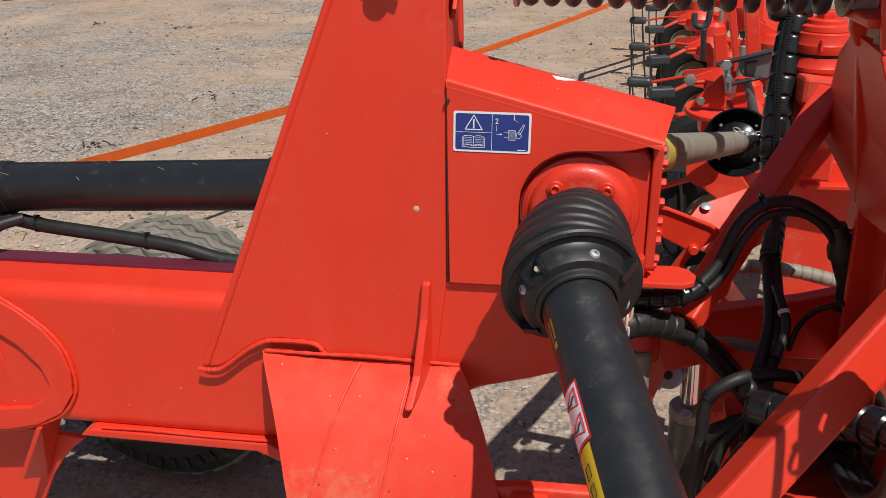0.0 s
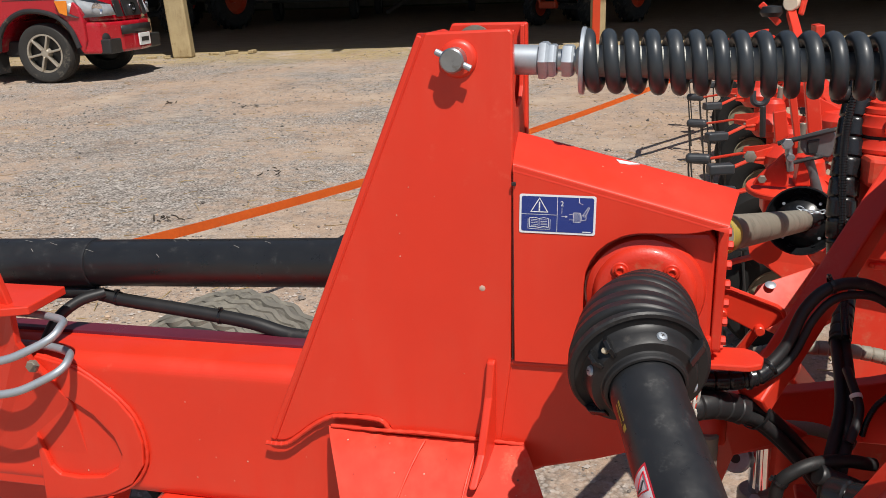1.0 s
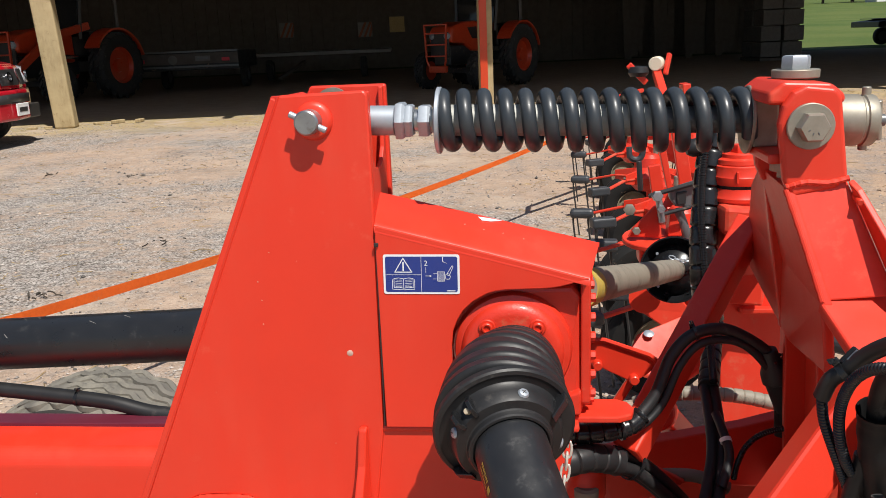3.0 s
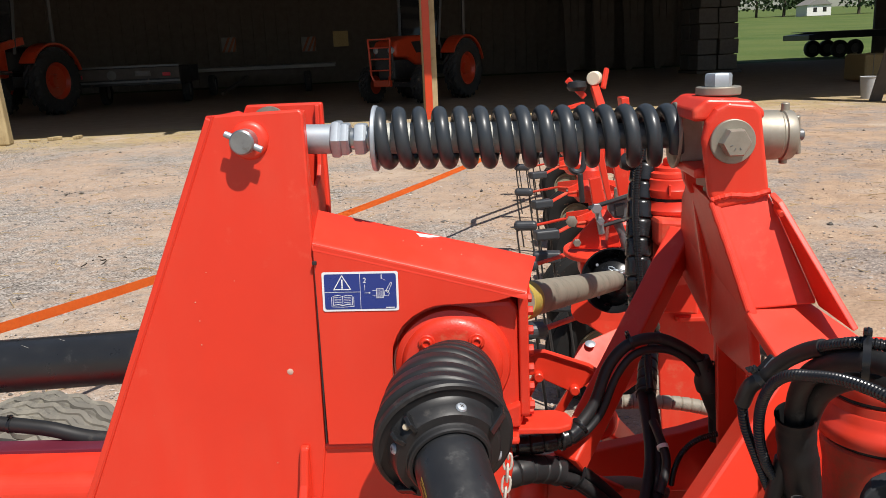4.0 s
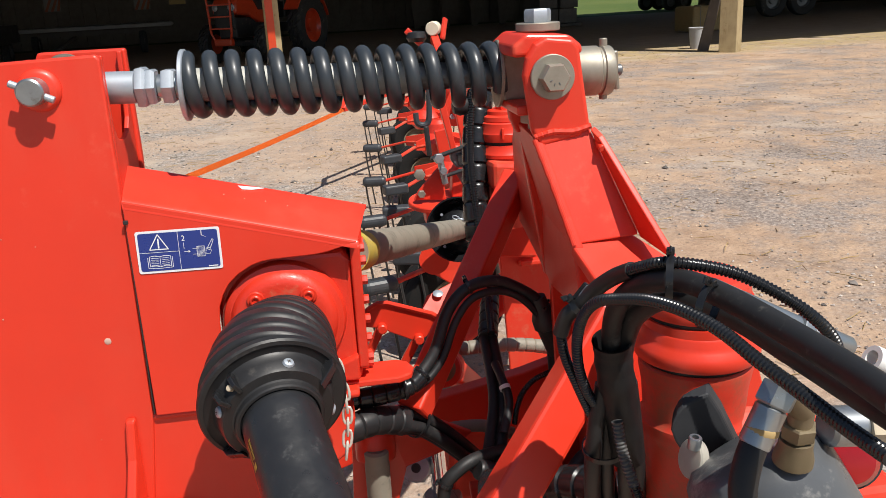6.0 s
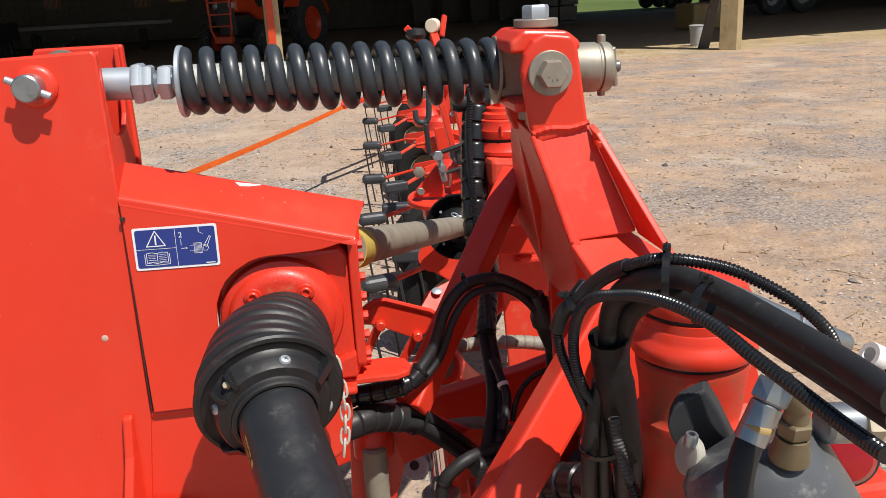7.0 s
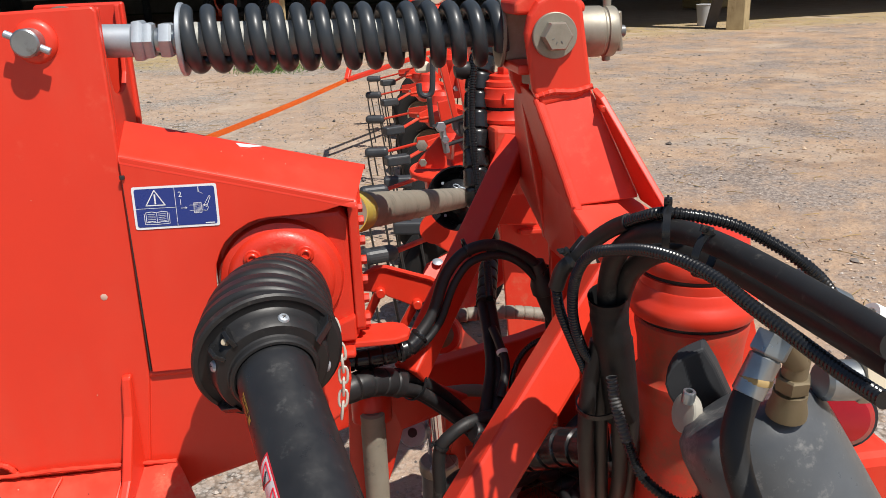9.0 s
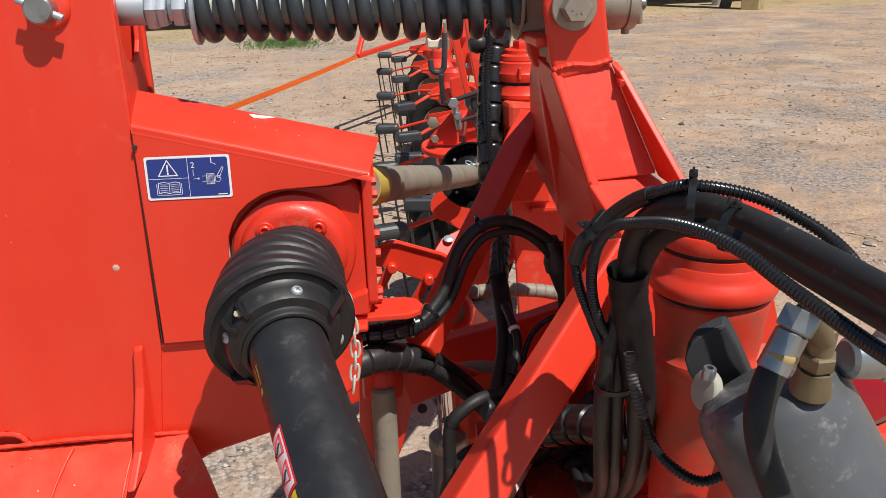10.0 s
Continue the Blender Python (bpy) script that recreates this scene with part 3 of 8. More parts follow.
    for i in range(13):
        k = i / 12
        v = -0.016 - 0.21 * k
        z = 0.626 - 0.09 * k - 0.20 * k * k
        left = -0.295 + 0.022 * math.sin(min(k * 2.0, 1) * math.pi / 2) + 0.10 * k ** 1.6
        right = 0.0 + 0.118 * k
        rows.append([(left + (right - left) * j / 8, v, z - 0.006 * math.sin(j / 8 * math.pi)) for j in range(9)])
    bm = bmesh.new()
    vs = [[bm.verts.new(p) for p in r] for r in rows]
    for a, b in zip(vs, vs[1:]):
        for i in range(8):
            bm.faces.new((a[i], a[i + 1], b[i + 1], b[i]))
    bmesh.ops.recalc_face_normals(bm, faces=bm.faces)
    bmesh.ops.solidify(bm, geom=bm.faces[:], thickness=0.012)
    part("saddle_plate", bm, RED_DUSTY, f, "dust-filmed sloping red plate")
    for a, b, c in (((-0.144, 0.631), (-0.185, 0.53), (-0.21, 0.40)), ((-0.066, 0.602), (-0.088, 0.53), (-0.115, 0.40))):
        line = curve([(a[0], -0.022 - 0.0 * a[1], a[1]), (b[0], -0.135, b[1] + 0.012), (c[0], -0.215, c[1] - 0.035)], 20)
        def on_plate(p):
            k = min(max((-0.016 - p.y) / 0.21, 0), 1)
            return Vector((p.x, p.y, 0.626 - 0.09 * k - 0.20 * k * k - 0.003))
        line = [on_plate(p) for p in line]
        part("seam_weld", sweep(line, [0.0018 + 0.0004 * math.sin(i * 1.7) for i in range(len(line))], 8), RED_DUSTY, f)
    for _ in range(46):
        k, across, r = chips.uniform(0.05, 0.9), chips.uniform(0.08, 0.95), chips.uniform(0.0005, 0.0014)
        left, right = -0.295 + 0.022 * math.sin(min(k * 2.0, 1) * math.pi / 2) + 0.10 * k ** 1.6, 0.118 * k
        u = left + (right - left) * across
        z = 0.626 - 0.09 * k - 0.20 * k * k - 0.006 * math.sin(across * math.pi)
        nrm = Vector((0, -(0.09 + 0.40 * k) / 0.21, 1)).normalized()
        part("paint_chip", lathe([(0, 0), (r, 0), (r * 0.7, 0.0005), (0, 0.0006)], Vector((u, -0.016 - 0.21 * k, z)) + nrm * 0.0003, nrm, 7), CHIP if _ % 3 else BLACK_PAINT, f, "small chip in the paint")
    top_bead = curve([(-0.29, -0.018, 0.628), (-0.2, -0.02, 0.629), (-0.144, -0.021, 0.631), (-0.06, -0.02, 0.628), (0.0, -0.018, 0.625)], 16)
    part("saddle_weld", sweep(top_bead, [0.0028 + 0.0005 * math.sin(i * 1.3) for i in range(len(top_bead))], 8), RED_DUSTY, f)
    flank = [(-0.255, -0.016, 0.60), (-0.235, -0.09, 0.55), (-0.215, -0.13, 0.48), (-0.20, -0.15, 0.40), (-0.20, -0.01, 0.33), (-0.245, -0.01, 0.45)]
    part("saddle_flank", prism(flank, (0.01, 0, 0), 0.002), RED, f)
    part("rear_leg", bar((-0.16, 0.02, 0.46), (-0.16, 0.12, 0.02), 0.12, 0.08), RED, f)
    part("foot_plate", box((-0.16, 0.12, 0.012), (0.24, 0.2, 0.024), 0.004), RED, f)
    foot = [(-1.3, 0.458), (-0.665, 0.387), (-0.690, 0.367), (-0.714, 0.341), (-0.739, 0.306), (-0.766, 0.252), (-0.789, 0.190), (-1.3, 0.172)]
    part("wheel_bracket", prism([(u, 0.06, z) for u, z in foot], (0, 0.012, 0), 0.003), RED, f)
    part("bracket_rib", prism([(-0.69, -0.01, 0.452), (-0.69, 0.06, 0.452), (-0.75, 0.06, 0.3), (-0.75, 0.0, 0.34)], (-0.01, 0, 0), 0.002), RED, f)
    # ring-shaped bracket plate
    outer = [(-0.80, 0.70), (-0.742, 0.688), (-0.70, 0.665), (-0.657, 0.632), (-0.632, 0.60), (-0.621, 0.56), (-0.624, 0.52), (-0.65, 0.482), (-0.695, 0.458),
             (-0.75, 0.444), (-0.82, 0.436)]
    inner = [(-0.82, 0.652), (-0.75, 0.63), (-0.705, 0.602), (-0.672, 0.566), (-0.662, 0.536), (-0.672, 0.51), (-0.703, 0.49), (-0.75, 0.484), (-0.785, 0.486),
             (-0.80, 0.50), (-0.82, 0.56)]
    bm = bmesh.new()
    o = [bm.verts.new((u, -0.009, z)) for u, z in outer]
    i_ = [bm.verts.new((u, -0.009, z)) for u, z in inner]
    for k in range(len(outer) - 1):
        bm.faces.new((o[k], o[k + 1], i_[k + 1], i_[k]))
    ext = bmesh.ops.extrude_face_region(bm, geom=bm.faces[:])
    bmesh.ops.translate(bm, vec=(0, 0.0095, 0), verts=[g for g in ext["geom"] if isinstance(g, bmesh.types.BMVert)])
    bmesh.ops.recalc_face_normals(bm, faces=bm.faces)
    part("ring_bracket", bevelled(bm, 0.003), RED, f)
    wl = curve([(u + 0.002, -0.003, z - 0.001) for u, z in outer], 8)
    part("ring_weld", sweep(wl, [0.0032 + 0.0004 * math.sin(i * 1.9) for i in range(len(wl))], 8), RED, f)
    return f


build_frame()


def build_hook_bracket():
    """Red bracket with bent wire hooks at the beam's outer end."""
    f = thing("hose_bracket", (-0.87, 0.0, 0.44), "red bracket with bent galvanised wire hooks on the beam", "bracket", frame_m=MACHINE)
    part("upright", prism([(-0.95, -0.03, 0.86), (-0.815, -0.03, 0.86), (-0.80, -0.03, 0.80), (-0.80, -0.03, 0.735), (-0.79, -0.02, 0.70), (-0.745, 0.0, 0.62),
                           (-0.72, 0.0, 0.45), (-0.95, 0.0, 0.45)], (0, 0.012, 0), 0.002), RED, f)
    part("shelf", prism([(-0.95, -0.055, 0.79), (-0.80, -0.055, 0.79), (-0.765, -0.03, 0.786), (-0.765, 0.06, 0.786), (-0.95, 0.06, 0.786)], (0, 0, 0.014), 0.002), RED, f)
    for dz, du in ((0.0, 0.0), (-0.055, 0.004)):
        z = 0.757 + dz
        line = curve([(-0.93, -0.075, z - 0.032), (-0.84, -0.08, z - 0.034), (-0.785 + du, -0.075, z - 0.027), (-0.745 + du, -0.06, z - 0.012),
                      (-0.722 + du, -0.045, z), (-0.72 + du, -0.025, z + 0.008), (-0.735, 0.0, z + 0.01), (-0.80, 0.02, z + 0.008), (-0.88, 0.02, z + 0.008)], 10)
        part("wire_hook", sweep(line, 0.0065, 12), ZINC, f, "bent galvanised wire hook")
    for u, z in ((-0.775, 0.70), (-0.86, 0.72), (-0.86, 0.815)):
        part("bolt", hexagon((u, -0.03, z), (0, -1, 0), 0.018, 0.009), OLD_ZINC, f)


build_hook_bracket()


def build_guard():
    g = thing("gearbox_guard", (0.1, 0.0, 0.752), "red sheet-metal gearbox guard with sloping top and blue warning sticker", "guard", frame_m=POST)
    fold = [(-0.0165, 1.028), (0.027, 1.0165), (0.063, 1.007), (0.134, 0.988), (0.205, 0.9685), (0.246, 0.957), (0.258, 0.954)]
    lower = [(0.234, 0.948), (0.22, 0.9445), (0.206, 0.9425), (0.192, 0.942), (0.15, 0.941), (0.138, 0.9395), (0.126, 0.936), (0.108, 0.926), (0.095, 0.914), (0.087, 0.901), (0.081, 0.886),
             (0.079, 0.866), (0.078, 0.752), (-0.0135, 0.752)]
    part("front_sheet", prism([(u, -0.019, z) for u, z in fold + lower], (0, 0.004, 0), 0.0012), RED, g)
    ridge_a, ridge_b = Vector((-0.018, 0.0435, 1.061)), Vector((0.276, 0.0486, 0.985))

    def on_top(u, k):
        """A point of the sloping top: u along the fold, k from the fold (0) to the ridge (1)."""
        i = max(n for n in range(len(fold) - 1) if fold[n][0] <= u)
        (u0, z0), (u1, z1) = fold[i], fold[i + 1]
        low = Vector((u, -0.0175, z0 + (z1 - z0) * (u - u0) / (u1 - u0)))
        return low.lerp(ridge_a.lerp(ridge_b, (u + 0.0165) / 0.2745), k)
    bm = bmesh.new()
    rows = []
    for u, z in fold:
        low, high = on_top(min(u, 0.2579), 0), on_top(min(u, 0.2579), 1)
        # a soft bend at the fold and at the ridge
        rows.append([bm.verts.new(p) for p in (low - Vector((0, 0.0017, 0.009)), low - Vector((0, 0.0012, 0.0022)), low.lerp(high, 0.045), low.lerp(high, 0.11), low.lerp(high, 0.5), low.lerp(high, 0.97), high + Vector((0, 0.001, -0.001)), high + Vector((0, 0.003, -0.006)))])
    for a, b in zip(rows, rows[1:]):
        for n in range(len(a) - 1):
            bm.faces.new((a[n], a[n + 1], b[n + 1], b[n]))
    bmesh.ops.recalc_face_normals(bm, faces=bm.faces)
    bmesh.ops.solidify(bm, geom=bm.faces[:], thickness=0.0035)
    part("top_sheet", bm, RED, g, sharp=50)
    back = [(-0.016, 0.042, 1.052), (0.09, 0.044, 1.026), (0.2, 0.045, 0.998), (0.266, 0.046, 0.980), (0.266, 0.046, 0.93), (0.0, 0.042, 0.9)]
    part("back_sheet", prism(back, (0, 0.003, 0), 0.001), RED, g)
    # black strip draws the shadow in the thin gap beside the post
    part("edge_shadow_gap", box((-0.0158, -0.0165, 0.885), (0.0013, 0.004, 0.262), 0.0003), BLACK_PAINT, g, "black strip drawing the shadow in the gap by the guard's edge")
    part("latch", box((-0.0150, -0.02, 1.003), (0.006, 0.004, 0.005), 0.001), BLACK_PAINT, g)
    lift = Vector((0, 0, 0.0006))
    part("paint_chip", prism([on_top(0.108, 0.90) + lift, on_top(0.113, 0.83) + lift, on_top(0.124, 0.86) + lift, on_top(0.137, 0.95) + lift, on_top(0.124, 0.93) + lift], (0, 0, 0.0008), 0), DECAL_WHITE, g, "bare chip in the paint")
    for u, k in ((0.094, 0.62), (0.118, 0.6), (0.142, 0.62), (0.168, 0.6)):
        part("spot_weld", lathe([(0, 0), (0.0009, 0), (0.0006, 0.0003), (0, 0.0004)], on_top(u, k) + Vector((0, 0, 0.0004)), (-0.27, -0.36, 1), 10), CHIP, g)
    # sticker
    plane = Matrix.Translation((0.0425, -0.0196, 0.9635)) @ Matrix.Rotation(radians(90), 4, "X") @ Matrix.Rotation(radians(-0.8), 4, "Z")
    w, h = 0.0995, 0.0525

    def sheet(x0, y0, x1, y1, lift):
        bm = bmesh.new()
        c = min(0.0025, (x1 - x0) / 3)
        pts = [(x0 + c, y0), (x1 - c, y0), (x1 - c * 0.3, y0 + c * 0.3), (x1, y0 + c), (x1, y1 - c), (x1 - c * 0.3, y1 - c * 0.3), (x1 - c, y1), (x0 + c, y1),
               (x0 + c * 0.3, y1 - c * 0.3), (x0, y1 - c), (x0, y0 + c), (x0 + c * 0.3, y0 + c * 0.3)]
        bm.faces.new([bm.verts.new(plane @ Vector((x, y, lift))) for x, y in pts])
        return bm
    st = part("warning_sticker", sheet(-w / 2, -h / 2, w / 2, h / 2, 0.0004), DECAL_WHITE, g, "white-edged blue safety sticker")
    part("sticker_field", sheet(-w / 2 + 0.0028, -h / 2 + 0.0028, w / 2 - 0.0028, h / 2 - 0.0028, 0.0007), DECAL_BLUE, st)
    up = plane @ Matrix.Translation((0, 0, 0.001))
    lines = [stroke([(-w / 2 + 0.003, -0.0005), (0.0, -0.0005)], 0.0005, up), stroke([(0.0, -h / 2 + 0.003), (0.0, h / 2 - 0.003)], 0.0005, up)]
    tri = [(-0.0345, 0.003), (-0.0125, 0.003), (-0.0235, 0.0215)]
    lines += [stroke(tri, 0.0012, up, True), stroke([(-0.0235, 0.0085), (-0.0235, 0.0155)], 0.0018, up), stroke([(-0.0235, 0.0052), (-0.0235, 0.0064)], 0.0018, up)]
    for s in (-1, 1):
        c = -0.0235
        lines += [stroke([(c, -0.0185), (c + s * 0.006, -0.0170), (c + s * 0.0125, -0.0178), (c + s * 0.0125, -0.0055), (c + s * 0.006, -0.0047), (c, -0.006)], 0.0007, up)]
        lines += [stroke([(c + s * 0.002, -0.0078 - 0.0022 * k), (c + s * 0.0105, -0.0074 - 0.0022 * k)], 0.00045, up) for k in range(5)]
        lines += [stroke([(c, -0.0205), (c + s * 0.0145, -0.0198), (c + s * 0.0145, -0.007)], 0.0006, up)]
    lines += [stroke([(-0.0235, -0.0185), (-0.0235, -0.006)], 0.0006, up)]
    lines += [stroke([(0.006, -0.002), (0.013, -0.002)], 0.0006, up), stroke([(0.006, 0.002), (0.006, 0.009)], 0.0005, up), stroke([(0.011, -0.0032), (0.013, -0.002), (0.011, -0.0008)], 0.0005, up)]
    lines += [stroke([(0.016, 0.001), (0.021, 0.001)], 0.0004, up), stroke([(0.016, -0.006), (0.021, -0.006)], 0.0004, up)]
    lines += [stroke([(0.021, 0.0035), (0.030, 0.0035), (0.030, -0.009), (0.021, -0.009)], 0.0005, up, True)]
    lines += [stroke([(0.022 + 0.0013 * k, 0.003), (0.022 + 0.0013 * k, -0.0085)], 0.00035, up) for k in range(7)]
    lines += [stroke([(0.031, -0.006), (0.036, -0.0065), (0.038, -0.003), (0.036, 0.001), (0.032, 0.0005)], 0.0005, up, True)]
    lines += [stroke([(0.033, 0.0), (0.040, 0.0115), (0.0415, 0.0105), (0.036, -0.002)], 0.0006, up, True), stroke([(0.033, 0.0145), (0.0275, 0.0175)], 0.0004, up)]
    part("sticker_drawing", join(*lines), DECAL_WHITE, st)
    part("digit_two", text_bm("2", 0.0095, up @ Matrix.Translation((0.006, 0.0145, 0))), DECAL_WHITE, st)
    part("digit_one", text_bm("1", 0.0095, up @ Matrix.Translation((0.028, 0.0195, 0))), DECAL_WHITE, st)
    part("small_print", stroke([(0.0335, -0.0218), (0.0435, -0.0218)], 0.0012, up), DECAL_WHITE, st)


build_guard()


def build_gearbox():
    g = thing("gearbox", (0.17, 0.1, 0.752), "cast red-painted gearbox with bolted flanges", "gearbox", frame_m=MACHINE)
    body = [(0.075, 0.754), (0.252, 0.754), (0.252, 0.775), (0.251, 0.80), (0.250, 0.925), (0.238, 0.94), (0.09, 0.94), (0.075, 0.92)]
    part("housing", prism([(u, 0.026, z) for u, z in body], (0, 0.182, 0), 0.010, 3), RED_CAST, g)
    dome = lathe([(0.079, -0.004), (0.079, 0.012), (0.076, 0.018), (0.068, 0.021), (0.067, 0.024), (0.060, 0.030), (0.052, 0.0315), (0, 0.0315)],
                 (0.158, 0.033, 0.854), (0, -1, 0), 48)
    part("hub_flange", dome, RED_CAST, g)
    for k in range(4):
        a = radians(45 + 90 * k)
        p = Vector((0.1585 + 0.0465 * math.cos(a), 0.0015, 0.858 + 0.0465 * math.sin(a)))
        b = part("hub_bolt", lathe([(0, 0), (0.0072, 0), (0.0072, 0.0055), (0.0060, 0.0065), (0.0045, 0.0065), (0.0040, 0.0045), (0, 0.0045)], p, (0, -1, 0), 20), RED, g)
        part("bolt_washer", lathe([(0, 0), (0.0110, 0), (0.0110, 0.0018), (0.0098, 0.0026), (0, 0.0026)], p, (0, -1, 0), 20), RED, b)
    fl = [(0.023, 0.775), (0.029, 0.769), (0.094, 0.764), (0.1, 0.77), (0.1, 0.942), (0.092, 0.949), (0.031, 0.949), (0.023, 0.942)]
    part("side_flange", prism([(0.248, v, z) for v, z in fl], (0.013, 0, 0), 0.002), RED_CAST, g)
    for z in (0.785, 0.812, 0.839, 0.866, 0.893, 0.920):
        part("flange_bolt", hexagon((0.260, 0.034, z), (1, 0, 0), 0.011, 0.008), RED, g)
    for v in (0.06, 0.088):
        for z in (0.765, 0.93):
            part("flange_bolt", hexagon((0.260, v, z), (1, 0, 0), 0.011, 0.008), RED, g)
    tongue = [(0.225, 0.02, 0.755), (0.30, 0.02, 0.755), (0.317, 0.03, 0.755), (0.322, 0.05, 0.755), (0.315, 0.07, 0.755), (0.30, 0.08, 0.755), (0.225, 0.08, 0.755)]
    part("hose_tongue", prism(tongue, (0, 0, -0.009), 0.002), RED, g)
    part("casting_foot", prism([(0.222, 0.014, 0.785), (0.248, 0.014, 0.795), (0.248, 0.014, 0.760), (0.215, 0.014, 0.760)], (0, 0.03, 0), 0.003), RED_CAST, g)


build_gearbox()


def build_shaft():
    """Guarded drive shaft with a ribbed rubber boot."""
    s = thing("drive_shaft", (0.2, -0.45, 0.75), "black guarded drive shaft with ribbed boot and warning stickers", "drive shaft", frame_m=MACHINE)
    mid, way = Vector((0.148, -0.172, 0.848)), Vector((0.222, -0.946, -0.245)).normalized()
    a = mid - way * 0.096
    # the boot bends from the hub into the shaft's line
    line = resample(curve([(0.163, 0.002, 0.846), (0.160, -0.045, 0.850), (0.155, -0.093, 0.854), (0.150, -0.13, 0.8535), mid + way * 0.0135], 30), 0.0015)
    n = len(line)
    rad = []
    for i in range(n):
        k = i / (n - 1)
        wave = (k * 8.0) % 1
        rad.append(0.033 + 0.0365 * k ** 0.6 + 0.0095 * min(1.0, 1.15 * math.sin(math.pi * wave) ** 0.42) * (1 if k < 0.999 else 0.4))
    part("boot", sweep(line, rad, 56), BLACK_RUBBER, s, "ribbed black rubber boot", sharp=28)
    prof2 = [(0.070, 0.104), (0.0775, 0.106), (0.0792, 0.108), (0.0792, 0.114), (0.0775, 0.1165), (0.0735, 0.1175), (0.0715, 0.1165), (0.0645, 0.117), (0.0625, 0.1195), (0.0612, 0.126),
             (0.0590, 0.1365), (0.0570, 0.1395), (0.0480, 0.1410), (0.0465, 0.1425), (0.0460, 0.1475), (0.0445, 0.1490), (0.042, 0.1495), (0.0395, 0.147)]
    cone = part("boot_collar", lathe(prof2, a, way, 56), BLACK_RUBBER, s, "moulded black plastic collar")
    frame_s = Matrix.Translation(a) @ axes(way)
    upv = frame_s.to_3x3().inverted() @ Vector((0, 0, 1))
    top = math.atan2(upv.y, upv.x)

    def at(angle, r, d):
        c = top + radians(angle)
        return frame_s @ Vector((r * math.cos(c), r * math.sin(c), d))

    def out(angle):
        c = top + radians(angle)
        return frame_s.to_3x3() @ Vector((math.cos(c), math.sin(c), 0))
    sign = 1 if at(10, 1, 0).x > at(0, 1, 0).x else -1
    for ang in (14, 104, -76, 190):
        p = at(ang * sign, 0.0592, 0.131)
        nrm = (out(ang * sign) + way * 0.2).normalized()
        sc = part("screw", lathe([(0, 0), (0.0058, 0), (0.0062, 0.001), (0.005, 0.0032), (0.002, 0.004), (0, 0.004)], p, nrm, 18), ZINC, s, "zinc cross-head screw")
        for k in (0, 90):
            turn = axes(nrm) @ Matrix.Rotation(radians(k + 20), 4, "Z")
            part("cross_slot", box(p + nrm * 0.0037, (0.005, 0.0011, 0.001), 0.0002, turn.to_3x3()), BLACK_PAINT, sc)
    for ang in (-56, -36):
        q = [at((ang - 2) * sign, 0.056, 0.119), at((ang - 2) * sign, 0.068, 0.119), at((ang - 2) * sign, 0.071, 0.130), at((ang - 2) * sign, 0.066, 0.140), at((ang - 2) * sign, 0.054, 0.142)]
        part("collar_rib", prism(q, out(ang * sign + 90) * 0.005, 0.001), BLACK_GLOSS, cone)
    part("grease_nipple", rod(at(-46 * sign, 0.056, 0.130), at(-46 * sign, 0.0655, 0.135), 0.0034, 12), CREAM, cone, "pale plastic grease plug")
    for ang in (62, 150, -130):
        q = [at(ang * sign, 0.052, 0.118), at(ang * sign, 0.077, 0.117), at(ang * sign, 0.074, 0.128), at(ang * sign, 0.054, 0.145)]
        part("collar_rib", prism(q, out(ang * sign + 90) * 0.009, 0.001), BLACK_GLOSS, cone)
    length = 0.92
    tube = part("guard_tube", lathe([(0.036, 0.144), (0.0398, 0.144), (0.0398, 0.168), (0.0390, 0.1695), (0.0385, length), (0.033, length), (0, length)], a, way, 48), BLACK_TUBE, s,
                "scuffed black plastic guard tube")

    def patch(a0, a1, d0, d1, r, n=10):
        bm = bmesh.new()
        rows = [[bm.verts.new(at((a0 + (a1 - a0) * i / n) * sign, r, d)) for i in range(n + 1)] for d in (d0, d1)]
        for i in range(n):
            bm.faces.new((rows[0][i], rows[0][i + 1], rows[1][i + 1], rows[1][i]))
        return bm
    part("hazard_label", patch(-100, -54, 0.272, 0.342, 0.0390), DECAL_RED, tube, "red and white hazard label")
    part("label_field", patch(-97, -57, 0.275, 0.339, 0.0393), DECAL_WHITE, tube)
    for d in (0.291, 0.322):
        tri = [(-94, d), (-61, d - 0.011), (-61, d + 0.011)]
        for (a0, d0), (a1, d1) in zip(tri, tri[1:] + tri[:1]):
            pts = [at((a0 + (a1 - a0) * k / 6) * sign, 0.0395, d0 + (d1 - d0) * k / 6) for k in range(7)]
            part("label_line", sweep(pts, 0.0008, 5), DECAL_RED, tube)
        part("label_mark", sweep([at(-86 * sign, 0.0394, d), at(-76 * sign, 0.0395, d + 0.002), at(-66 * sign, 0.0394, d - 0.003)], 0.0011, 5), BLACK_PAINT, tube)
    part("yellow_label", patch(-96, -60, 0.344, 0.50, 0.0390), YELLOW, tube, "yellow label with printed symbols")
    for k in range(6):
        d = 0.362 + 0.02 * k
        sq = [at(-84 * sign, 0.0393, d), at(-84 * sign, 0.0393, d + 0.013), at(-72 * sign, 0.0393, d + 0.013), at(-72 * sign, 0.0393, d)]
        part("label_symbol", sweep(sq, 0.0004, 4, closed=True), BLACK_PAINT, tube)
    print_marks = random.Random(5)
    for k, a0 in enumerate((-82, -74)):
        d = 0.178
        while d < 0.207:
            w = print_marks.uniform(0.0016, 0.0032)
            part("maker_mark", patch(a0, a0 + 5, d, d + w, 0.0394, 3), DULL_YELLOW, tube, "small yellow print as plain bars")
            d += w + 0.0012
